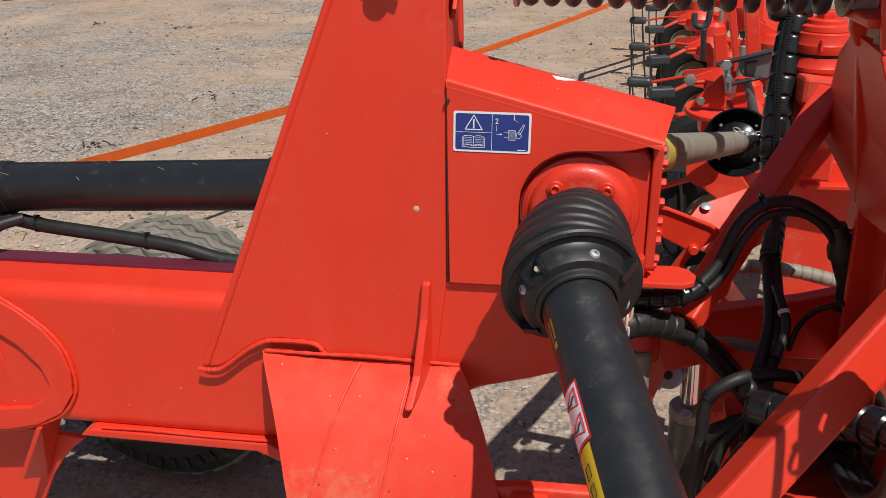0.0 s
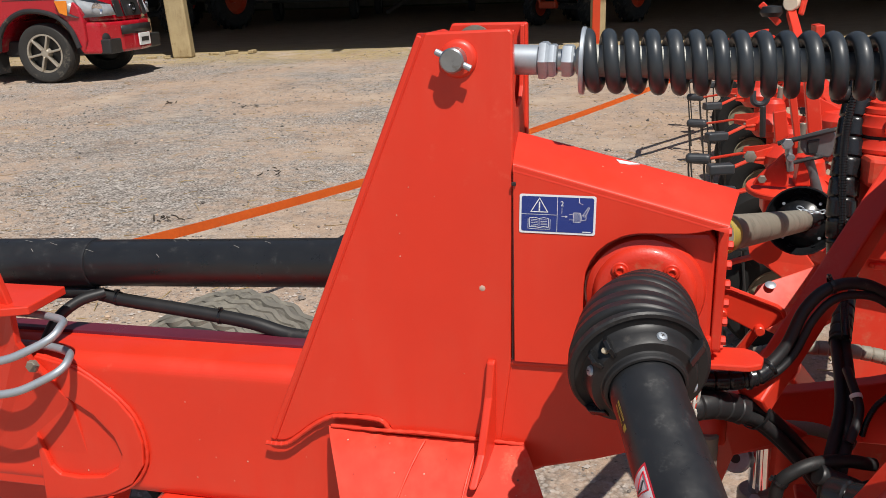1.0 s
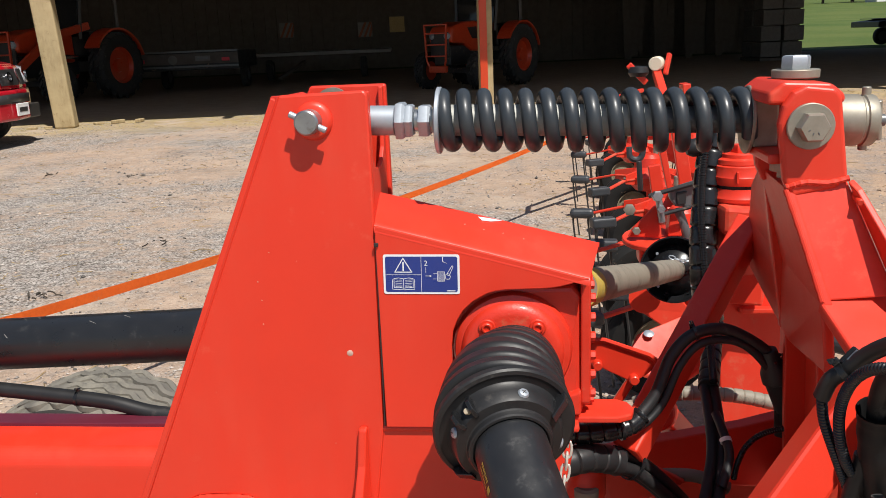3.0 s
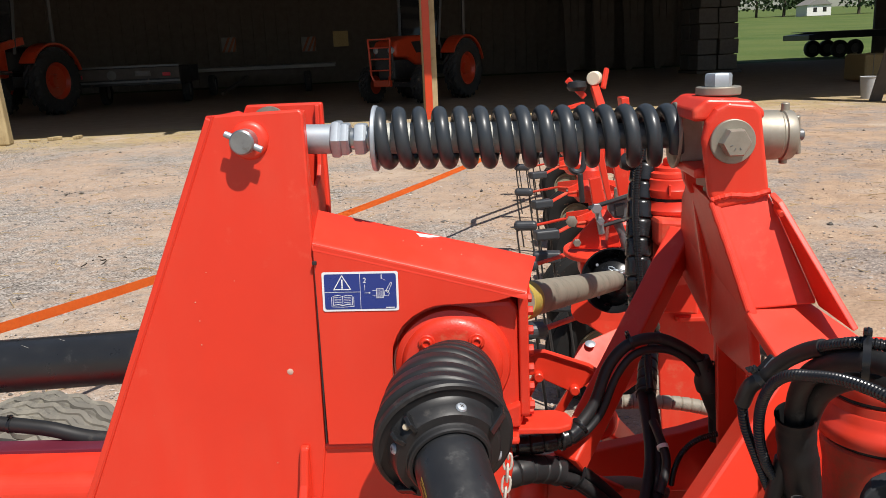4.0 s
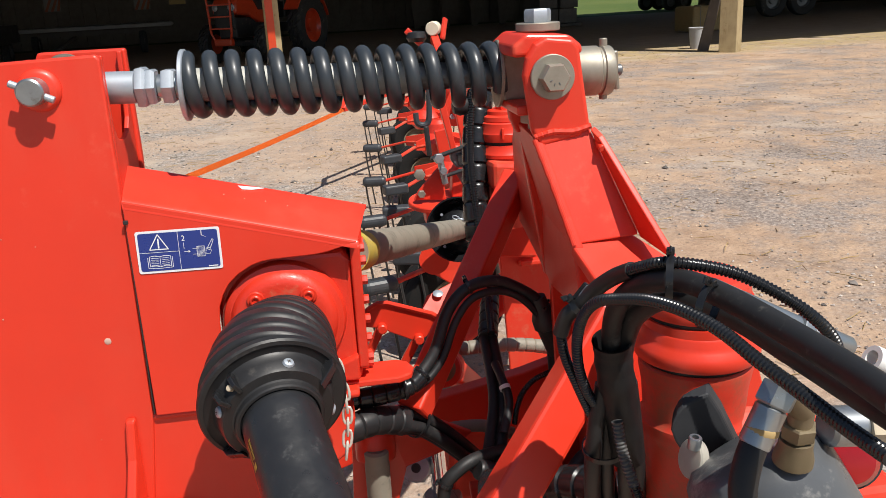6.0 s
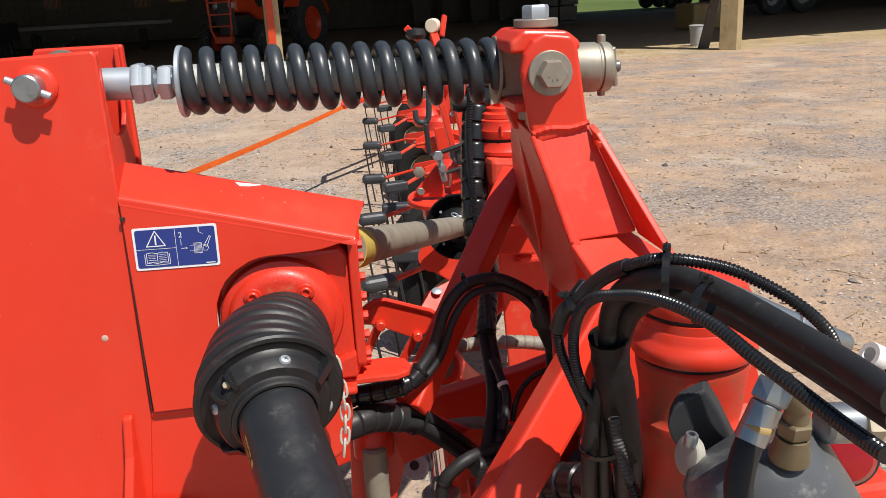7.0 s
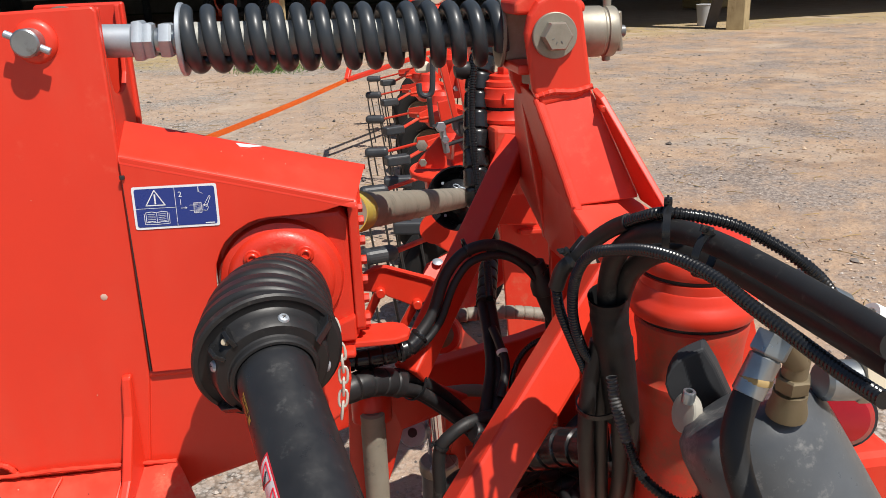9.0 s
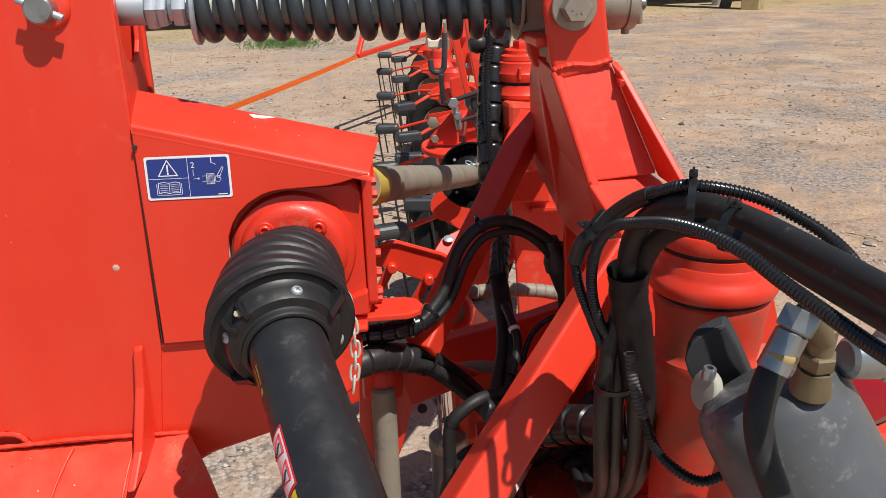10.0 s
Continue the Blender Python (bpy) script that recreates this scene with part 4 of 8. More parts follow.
    part("maker_badge", patch(-80, -70, 0.211, 0.219, 0.0394, 4), DULL_YELLOW, tube)


build_shaft()


def build_chain():
    c = thing("safety_chain", (0.228, -0.09, 0.66), "short zinc-plated safety chain hanging from the shaft guard", "chain", frame_m=MACHINE)
    pts = resample(curve([(0.219, -0.043, 0.815), (0.226, -0.046, 0.77), (0.226, -0.045, 0.735), (0.223, -0.045, 0.705), (0.2195, -0.047, 0.683)], 20), 0.0165)
    for i, (p, q) in enumerate(zip(pts, pts[1:])):
        way = (q - p).normalized()
        side = way.cross(Vector((0, 1, 0))).normalized()
        if i % 2:
            side = way.cross(side)
        m = (p + q) / 2
        loop = [m + way * (0.0085 * math.copysign(1, math.sin(a)) * min(1, abs(math.sin(a)) * 1.5) + 0.003 * math.sin(a)) + side * 0.0055 * math.cos(a)
                for a in [2 * math.pi * k / 14 for k in range(14)]]
        part("link", sweep(loop, 0.0018, 8, closed=True), PALE_ZINC, c)


build_chain()


def build_strut():
    """Spring strut between post and headstock."""
    s = thing("spring_strut", (0.2, 0.05, 1.10), "top strut with dark coated coil spring and zinc nuts", "spring strut", frame_m=MACHINE)
    a, b = Vector((-0.09, 0.064, 1.159)), Vector((0.50, 0.050, 1.1435))
    way = (b - a).normalized()

    def at(u):
        return a + way * ((u + 0.09) / way.x)
    part("rod_end", rod(at(-0.085), at(0.014), 0.0195), ZINC, s, "zinc-plated rod end")
    part("nut", hexagon(at(0.0125), way, 0.046, 0.0120, 0.003), ZINC, s)
    part("nut_collar", hexagon(at(0.0245), way, 0.0405, 0.0105, 0.003), ZINC, s)
    part("thread", rod(at(0.034), at(0.068), 0.0145), STEEL_ZINC, s)
    part("lock_nut", hexagon(at(0.0425), way, 0.039, 0.0150, 0.003), ZINC, s)
    part("spring_washer", lathe([(0.0, 0), (0.0415, 0), (0.043, 0.001), (0.043, 0.005), (0.0415, 0.006), (0, 0.006)], at(0.0655), way, 40), ZINC, s)
    part("inner_rod", rod(at(0.06), at(0.35), 0.0203), DULL_ROD, s, "dull pale rod inside the spring")
    part("sleeve", rod(at(0.35), at(0.46), 0.0165), GREY_STEEL, s)
    # coil from washer to washer
    turns, first, last = 14.36, 0.0725, 0.4525
    side = way.cross(Vector((0, 0, 1))).normalized()
    upw = side.cross(way)
    steps = int(turns * 26)
    line = []
    for i in range(steps + 1):
        k = i / steps
        ang = math.pi - 1.455 - 2 * math.pi * turns * k
        line.append(at(first + (last - first) * k) + (side * math.cos(ang) + upw * math.sin(ang)) * 0.0318)
    part("coil", sweep(line, 0.0096, 14), SPRING_COAT, s, "dark grey coated coil spring")
    part("spring_washer", lathe([(0.0, 0), (0.0405, 0), (0.042, 0.001), (0.042, 0.004), (0.0405, 0.005), (0, 0.005)], at(0.4515), way, 40), OLD_ZINC, s)
    part("end_block", box(at(0.4705), (0.030, 0.052, 0.062), 0.003), OLD_ZINC, s, "dull steel end block")
    part("pin", rod((-0.0915, -0.0075, 1.163), (-0.087, 0.169, 1.163), 0.0158, 28, 0.002), STEEL_ZINC, s, "grey steel clevis pin")
    part("roll_pin", rod((-0.1135, -0.0005, 1.1745), (-0.0675, -0.0005, 1.1525), 0.0042, 14, 0.0008), ZINC, s)
    part("pin_washer", lathe([(0.0, 0), (0.026, 0), (0.026, 0.006), (0, 0.006)], (-0.087, 0.135, 1.172), (0, -1, 0), 30), OLD_ZINC, s)


build_strut()


def build_headstock():
    h = thing("headstock", (0.55, 0.05, 0.0), "red welded headstock mast with yoke, braces and pivot housings", "headstock", frame_m=MACHINE)
    # yoke
    part("yoke_top", prism([(0.452, -0.045, 1.183), (0.468, -0.045, 1.196), (0.52, -0.045, 1.193), (0.536, -0.045, 1.18), (0.536, -0.045, 1.17), (0.452, -0.045, 1.17)], (0, 0.12, 0), 0.008, 4), RED, h)
    strap = [(0.462, 1.150), (0.466, 1.17), (0.476, 1.185), (0.49, 1.192), (0.522, 1.188), (0.529, 1.18), (0.542, 1.088), (0.53, 1.075), (0.48, 1.065), (0.471, 1.085)]
    part("yoke_front", prism([(u, -0.055, z) for u, z in strap], (0, 0.014, 0), 0.0055, 4), RED, h)
    part("yoke_rear", prism([(u, 0.062, z) for u, z in strap], (0, 0.014, 0), 0.003), RED, h)
    part("yoke_floor", box((0.495, 0.01, 1.108), (0.075, 0.1, 0.012), 0.003), RED, h)
    big = part("pivot_bolt", hexagon((0.4955, -0.0575, 1.147), (0, -1, 0), 0.030, 0.019, 0.003), OLD_ZINC, h, "large dulled hexagon bolt")
    part("pivot_washer", lathe([(0, 0), (0.0255, 0), (0.026, 0.001), (0.026, 0.005), (0.025, 0.006), (0, 0.006)], (0.4955, -0.055, 1.147), (0, -1, 0), 36), OLD_ZINC, big)
    for k in range(3):
        a = radians(200 + 50 * k)
        part("head_mark", box((0.4955 + 0.007 * math.cos(a), -0.0768, 1.147 + 0.007 * math.sin(a)), (0.003, 0.0006, 0.001), 0.0002, Matrix.Rotation(-a, 3, "Y")), GREY_STEEL, big)
    part("top_washer", lathe([(0, 0), (0.026, 0), (0.027, 0.001), (0.027, 0.009), (0.026, 0.01), (0, 0.01)], (0.4995, 0.02, 1.196), (0, 0, 1), 36), OLD_ZINC, h)
    part("top_bolt", hexagon((0.4995, 0.02, 1.206), (0, 0, 1), 0.029, 0.016, 0.0025), ZINC, h, "zinc hexagon bolt")
    part("lower_nut", hexagon((0.490, 0.01, 1.102), (0, 0, -1), 0.03, 0.016, 0.002), OLD_ZINC, h)
    part("lower_stud", rod((0.490, 0.01, 1.10), (0.490, 0.01, 1.07), 0.008), OLD_ZINC, h)
    # adjuster at the outer side
    col = part("adjuster", lathe([(0, 0), (0.030, 0), (0.031, 0.002), (0.031, 0.036), (0.029, 0.038), (0.029, 0.0405), (0.031, 0.042), (0.031, 0.052), (0.030, 0.054), (0, 0.054)],
                                 (0.54, 0.03, 1.1435), (1, 0, -0.03), 40), OLD_ZINC, h, "dulled zinc adjuster collar")
    part("adjuster_pin", rod((0.586, 0.03, 1.182), (0.586, 0.03, 1.106), 0.0052, 14), OLD_ZINC, col)
    part("adjuster_end", rod((0.59, 0.03, 1.142), (0.610, 0.03, 1.1415), 0.0075, 18), GREY_STEEL, col)
    part("adjuster_end_pin", rod((0.598, 0.022, 1.166), (0.604, 0.03, 1.118), 0.004, 12), OLD_ZINC, col)
    # mast
    fr = [(0.474, -0.05, 1.078), (0.541, -0.05, 1.084), (0.547, -0.055, 1.070), (0.590, -0.093, 0.958), (0.506, -0.097, 0.954)]
    part("mast_front", prism(fr, (0, 0.012, 0.006), 0.003), RED, h)
    wl = curve([(0.474, -0.054, 1.078), (0.495, -0.055, 1.083), (0.52, -0.055, 1.082), (0.542, -0.055, 1.087)], 12)
    part("mast_weld", sweep(wl, [0.0035 + 0.0006 * math.sin(i * 0.9) * math.sin(i * 2.3) for i in range(len(wl))], 8), RED, h)
    wl = curve([(0.474, -0.054, 1.075), (0.49, -0.075, 1.02), (0.507, -0.1, 0.955)], 14)
    part("mast_weld", sweep(wl, [0.0032 + 0.0006 * math.sin(i * 0.8) * math.sin(i * 2.1) for i in range(len(wl))], 8), RED, h)
    part("mast_lug", rod((0.550, -0.074, 1.062), (0.550, -0.05, 1.068), 0.004), RED, h)
    side = [(0.472, -0.052, 1.078), (0.484, 0.10, 1.079), (0.513, 0.24, 1.03), (0.538, 0.34, 0.955), (0.546, 0.35, 0.868), (0.52, 0.05, 0.852), (0.513, -0.11, 0.872), (0.508, -0.10, 0.952)]
    part("mast_side", prism(side, (0.012, 0, 0), 0.003), RED, h)
    gus = [(0.541, -0.054, 1.083), (0.547, -0.068, 1.074), (0.606, -0.152, 0.944), (0.590, -0.094, 0.956)]
    part("mast_gusset", prism(gus, (0.007, 0.002, 0.003), 0.0015), RED, h)
    # boxed mast: hidden second side and back plate, added to shade the cross beam
    part("mast_side", prism([(0.548, -0.04, 1.07), (0.585, 0.10, 1.045), (0.63, 0.24, 1.0), (0.655, 0.34, 0.93), (0.66, 0.35, 0.868), (0.63, 0.05, 0.852), (0.605, -0.08, 0.87)], (0.01, 0, 0), 0.002), RED, h)
    part("mast_back", prism([(0.49, 0.09, 1.06), (0.578, 0.09, 1.04), (0.63, 0.10, 0.86), (0.525, 0.10, 0.852)], (0, 0.012, 0), 0.002), RED, h)
    shelf = [(0.505, -0.095, 0.955), (0.575, -0.07, 0.965), (0.66, -0.15, 0.905), (0.65, -0.23, 0.885), (0.535, -0.20, 0.89)]
    part("mast_shelf", prism(shelf, (0, 0.004, -0.014), 0.003), RED, h)
    part("shelf_boss", lathe([(0, 0), (0.033, 0), (0.035, 0.003), (0.034, 0.02), (0.025, 0.026), (0, 0.027)], (0.64, -0.185, 0.885), (0, 0, 1), 28), RED, h)
    part("mast_leg", bar((0.61, -0.02, 0.90), (0.62, -0.02, 0.02), 0.06, 0.06), RED, h)
    part("mast_foot", box((0.62, -0.02, 0.014), (0.2, 0.2, 0.028), 0.004), RED, h)
    part("inner_web", prism([(0.555, 0.06, 0.93), (0.60, 0.36, 0.93), (0.61, 0.36, 0.50), (0.575, 0.04, 0.50)], (0.012, 0, 0), 0.003), RED, h)
    part("inner_rib", prism([(0.535, 0.12, 0.90), (0.60, 0.125, 0.90), (0.61, 0.125, 0.5), (0.555, 0.12, 0.5)], (0, 0.012, 0), 0.002), RED, h)
    # braces
    part("far_brace", bar((0.545, 0.345, 0.945), (0.322, 0.108, 0.655), 0.042, 0.042, (-0.34, -0.5, 0.78)), RED, h)
    part("near_brace", bar((0.490, -0.285, 0.94), (0.098, -0.509, 0.50), 0.042, 0.042, (1, 0.2, 0.2)), RED, h)
    part("brace_foot", bar((0.11, -0.50, 0.49), (0.11, -0.12, 0.485), 0.05, 0.05), RED, h)
    arm = [(0.262, 0.722), (0.279, 0.735), (0.293, 0.742), (0.309, 0.741), (0.385, 0.713), (0.396, 0.705), (0.401, 0.692), (0.385, 0.678), (0.368, 0.666), (0.355, 0.662), (0.345, 0.668), (0.309, 0.686), (0.300, 0.694), (0.262, 0.70)]
    part("hitch_arm", prism([(u, 0.35, z) for u, z in arm], (0, 0.012, 0), 0.002), RED, h)
    part("arm_flange", sweep([Vector((u, 0.349, z)) for u, z in arm[:7]], 0.0045, 8), RED, h)
    for u, z, du, dz in ((0.297, 0.697, -0.036, -0.074), (0.360, 0.670, -0.040, -0.074)):
        part("hitch_link", bar((u, 0.356, z), (u + du, 0.365, z + dz), 0.016, 0.016), RED, h)
        part("hitch_bolt", rod((u, 0.335, z), (u, 0.37, z), 0.0085), RED, h)
    # lower cross beams
    part("cross_beam", prism([(0.20, 0.26, 0.545), (0.31, 0.268, 0.573), (0.349, 0.27, 0.582), (0.53, 0.28, 0.613), (0.66, 0.29, 0.645), (0.66, 0.29, 0.50), (0.567, 0.285, 0.50), (0.43, 0.28, 0.505), (0.30, 0.27, 0.51), (0.20, 0.26, 0.48)], (0, 0.03, 0), 0.003), RED, h)
    # added beams and web that fill and darken the space under the frame
    part("filler_beam", box((0.60, 0.44, 0.40), (0.40, 0.16, 0.16), 0.012), RED_DUSTY, h)
    part("filler_web", prism([(0.41, 0.36, 0.52), (0.80, 0.36, 0.56), (0.80, 0.36, 0.16), (0.43, 0.36, 0.16)], (0, 0.012, 0), 0.003), RED_DUSTY, h)
    part("under_beam", box((0.58, -0.2, 0.50), (0.46, 0.10, 0.12), 0.008), RED_DUSTY, h)
    part("lower_arm", prism([(0.02, -0.135, 0.508), (0.10, -0.135, 0.517), (0.20, -0.135, 0.518), (0.20, -0.135, 0.47), (0.02, -0.135, 0.46)], (0, 0.02, 0), 0.005, 3), RED, h)
    part("cross_plate", prism([(0.395, -0.06, 0.452), (0.78, -0.10, 0.452), (0.78, 0.24, 0.442), (0.42, 0.24, 0.442)], (0, 0, -0.012), 0.003), RED_DUSTY, h)
    # red box added behind the cylinder to shade the plate below
    part("shade_beam", box((0.69, -0.19, 0.655), (0.26, 0.22, 0.11), 0.012), RED_DUSTY, h)
    part("cross_rib", prism([(0.40, -0.065, 0.478), (0.78, -0.105, 0.478), (0.78, -0.105, 0.40), (0.40, -0.065, 0.40)], (0, 0.012, 0), 0.002), RED_DUSTY, h)
    return h


build_headstock()


far = thing("pivot_housing", (0.552, 0.47, 0.45), "red pivot housing with stacked cap rings beside the hose tower", "pivot", "pivot housings", frame_m=MACHINE)
part("barrel", lathe([(0, 0.38), (0.04, 0.38), (0.04, 0.46), (0.046, 0.495), (0.049, 0.508), (0.048, 0.512), (0, 0.512)], (0.552, 0.47, 0.45), (0, 0, 1), 48), RED_DUSTY, far)
part("flare", lathe([(0, 0.0), (0.052, 0.0), (0.0525, 0.006), (0.049, 0.012), (0.047, 0.022), (0, 0.022)], (0.552, 0.47, 0.962), (0, 0, 1), 48), RED, far)
# black band paints the shade in the groove between the rings
part("shade_gap", lathe([(0, 0.0), (0.0445, 0.0), (0.0445, 0.006), (0, 0.006)], (0.552, 0.47, 0.984), (0, 0, 1), 40), BLACK_RUBBER, far, "black band painting the shaded groove between the rings")
part("ring", lathe([(0, 0.0), (0.0475, 0.0), (0.0485, 0.003), (0.0485, 0.014), (0.0465, 0.017), (0.0455, 0.032), (0.043, 0.034), (0, 0.034)], (0.552, 0.47, 0.990), (0, 0, 1), 48), RED, far)
part("ring_tab", box((0.538, 0.423, 1.006), (0.004, 0.006, 0.02), 0.001), RED, far)
part("cap", lathe([(0, 0.0), (0.041, 0.0), (0.042, 0.002), (0.041, 0.009), (0.033, 0.012), (0.0325, 0.018), (0.03, 0.020), (0, 0.02)], (0.552, 0.47, 1.024), (0, 0, 1), 40), RED, far)
part("cap_bolt", hexagon((0.552, 0.47, 1.044), (0, 0, 1), 0.028, 0.013, 0.003), RED, far)
near = thing("pivot_housing", (0.526, -0.387, 0.45), "dusty red pivot housing under the hose bundle", "pivot", "pivot housings", frame_m=MACHINE)
NC = (0.526, -0.387, 0.0)
part("barrel", lathe([(0, 0.45), (0.041, 0.45), (0.0405, 0.80), (0.042, 0.865), (0.0455, 0.872), (0.047, 0.878), (0.0465, 0.884), (0.0435, 0.888), (0.0430, 0.892), (0.0445, 0.915), (0.0475, 0.931), (0.0472, 0.936), (0.0455, 0.938), (0, 0.938)], NC, (0, 0, 1), 56), RED_GRIMY, near)
part("bulge", lathe([(0, 0.9425), (0.047, 0.9425), (0.0512, 0.9435), (0.0527, 0.9465), (0.0527, 0.9520), (0.0517, 0.9555), (0.0485, 0.9595), (0.0465, 0.9635), (0.0460, 0.9690), (0.0450, 0.9705), (0.0450, 0.978), (0, 0.979)], NC, (0, 0, 1), 56), RED, near)
# these two black bands stand in for shade in the ring gaps
part("shade_gap", lathe([(0, 0.978), (0.0425, 0.978), (0.0425, 0.983), (0, 0.983)], NC, (0, 0, 1), 44), BLACK_RUBBER, near, "black band painting the shaded gap between the rings")
part("lower_gap", lathe([(0, 0.937), (0.0445, 0.937), (0.0445, 0.9445), (0, 0.9445)], NC, (0, 0, 1), 44), BLACK_RUBBER, near, "black band painting the shaded gap between the rings")
part("ring", lathe([(0, 0.982), (0.0450, 0.982), (0.0458, 0.984), (0.0458, 0.993), (0.0445, 0.9955), (0, 0.9955)], NC, (0, 0, 1), 48), RED, near)
part("cap", lathe([(0, 0.997), (0.0425, 0.997), (0.043, 0.999), (0.042, 1.007), (0.036, 1.012), (0, 1.012)], NC, (0, 0, 1), 48), RED, near)
part("side_web", prism([(0.578, -0.37, 0.940), (0.592, -0.36, 0.936), (0.607, -0.36, 0.885), (0.64, -0.36, 0.74), (0.56, -0.37, 0.74)], (0, 0.012, 0), 0.002), RED, near)
part("saddle_arm", prism([(0.512, 0.395, 0.962), (0.60, 0.39, 0.955), (0.70, 0.60, 0.93), (0.62, 0.62, 0.92), (0.505, 0.53, 0.958)], (0, 0, -0.05), 0.008), RED_DUSTY, far)
part("saddle_arm", prism([(0.525, -0.40, 0.895), (0.575, -0.405, 0.905), (0.60, -0.43, 0.885), (0.62, -0.47, 0.85), (0.60, -0.52, 0.83), (0.545, -0.47, 0.855)], (0, 0.0, -0.09), 0.014, 3), RED_GRIMY, near)


# ---- hoses and hydraulics ----
def hose(label, mesh, mat=None, name="hose", category="hose"):
    return solo(name, mesh, mat or BLACK_RUBBER, label, category, frame_m=MACHINE)


def tie(c, way, r, parent=None):
    """A black cable tie round a bundle with its square lock."""
    c, way = Vector(c), Vector(way).normalized()
    t = thing("cable_tie", c, "black nylon cable tie round the hoses", "cable tie", "cable ties", frame_m=MACHINE)
    part("strap", lathe([(r * 0.98, -0.0024), (r * 1.06, -0.0024), (r * 1.06, 0.0024), (r * 0.98, 0.0024)], c, way, 24, closed=True), BLACK_GLOSS, t)
    up = (Vector((0, 0, 1)) - way * way.z).normalized()
    side = way.cross(up)
    part("lock", box(c + up * (r + 0.002), (0.0055, 0.006, 0.005), 0.001, Matrix((way, side, up)).transposed()), BLACK_GLOSS, t)
    part("tail", bar(c + up * (r + 0.003), c + up * (r + 0.007) + side * 0.011, 0.0045, 0.0014, way, 0.0003), BLACK_GLOSS, t)


LOOP = [(0.441, -0.432, 0.910), (0.444, -0.437, 0.885), (0.451, -0.445, 0.858), (0.460, -0.455, 0.832), (0.479, -0.465, 0.815), (0.495, -0.470, 0.811), (0.512, -0.472, 0.820), (0.525, -0.465, 0.831)]
GREY_RUN = [(0.321, 0.200, 0.554), (0.359, 0.200, 0.564), (0.396, 0.200, 0.569), (0.443, 0.200, 0.566), (0.491, 0.200, 0.546)]
COUPLING = [(0.499, -0.500, 1.034), (0.616, -0.500, 0.971)]
WORN_HOSE = material("worn_black_hose", (0.012, 0.012, 0.0125), 0.5, gloss=0.4, second=(0.02, 0.02, 0.02), grain=30, bump=0.05, bump_scale=400, dirt=(0.10, 0.095, 0.085), dirt_scale=26, dirt_amount=0.22)
hose("thick smooth black hydraulic hose in the bundle", hose_mesh([(0.443, -0.418, 0.93), (0.439, -0.425, 0.961), (0.435, -0.435, 0.994), (0.435, -0.455, 1.023), (0.440, -0.49, 1.047), (0.453, -0.52, 1.057), (0.464, -0.56, 1.058),
     (0.473, -0.61, 1.056), (0.475, -0.66, 1.057), (0.469, -0.71, 1.062)], 0.0078, 18), WORN_HOSE)
hose("second black hydraulic hose under the bundle", hose_mesh([(0.446, -0.425, 0.95), (0.448, -0.43, 0.981), (0.450, -0.45, 1.009), (0.458, -0.49, 1.034), (0.477, -0.54, 1.038), (0.488, -0.59, 1.034), (0.492, -0.64, 1.034), (0.488, -0.69, 1.040)], 0.0082, 18), WORN_HOSE)
hose("black corrugated conduit along the top of the bundle", ribbed_mesh([(0.431, -0.470, 1.049), (0.437, -0.49, 1.059), (0.449, -0.51, 1.067), (0.483, -0.52, 1.061), (0.51, -0.53, 1.048), (0.531, -0.54, 1.033), (0.550, -0.54, 1.012), (0.565, -0.53, 0.98)], 0.0044, 0.0029, 0.18, 14),
     BLACK_GLOSS, "corrugated_conduit", "conduit")
hose("black taped section of the conduit", hose_mesh([(0.397, -0.425, 0.988), (0.401, -0.43, 1.004), (0.410, -0.435, 1.014), (0.420, -0.445, 1.030), (0.428, -0.46, 1.043), (0.434, -0.478, 1.053)], 0.0062, 14), BLACK_RUBBER, "taped_conduit", "conduit")
hose("black corrugated conduit looping over the pivot", ribbed_mesh([(0.458, -0.38, 0.80), (0.450, -0.39, 0.84), (0.442, -0.40, 0.874), (0.433, -0.41, 0.909), (0.420, -0.42, 0.933), (0.410, -0.43, 0.961), (0.406, -0.44, 0.989), (0.405, -0.46, 1.016), (0.409, -0.48, 1.033), (0.418, -0.5, 1.041),
     (0.428, -0.525, 1.048), (0.438, -0.555, 1.051), (0.447, -0.585, 1.049), (0.454, -0.615, 1.043), (0.461, -0.645, 1.038), (0.464, -0.68, 1.036), (0.463, -0.715, 1.039)], 0.0043, 0.0029, 0.18, 14), BLACK_GLOSS, "corrugated_conduit", "conduit")
hose("black corrugated conduit dropping beside the sleeve", ribbed_mesh([(0.456, -0.38, 0.80), (0.450, -0.387, 0.84), (0.442, -0.395, 0.876), (0.428, -0.405, 0.904), (0.413, -0.415, 0.938), (0.402, -0.42, 0.966), (0.397, -0.425, 0.989)], 0.0041, 0.0029, 0.18, 14),
     BLACK_GLOSS, "corrugated_conduit", "conduit")
GREY_CONDUIT = material("grey_conduit", (0.085, 0.085, 0.083), 0.45, second=(0.05, 0.05, 0.05), grain=20, dirt=DUST, dirt_scale=15, dirt_amount=0.2)
hose("grey dusty corrugated conduit bent downward", ribbed_mesh(LOOP[:3], 0.0047, 0.0034, 0.2, 14), GREY_CONDUIT, "corrugated_conduit", "conduit")
hose("dark corrugated conduit bent in a loop", ribbed_mesh(LOOP[2:], 0.0046, 0.0034, 0.2, 14), BLACK_GLOSS, "corrugated_conduit", "conduit")
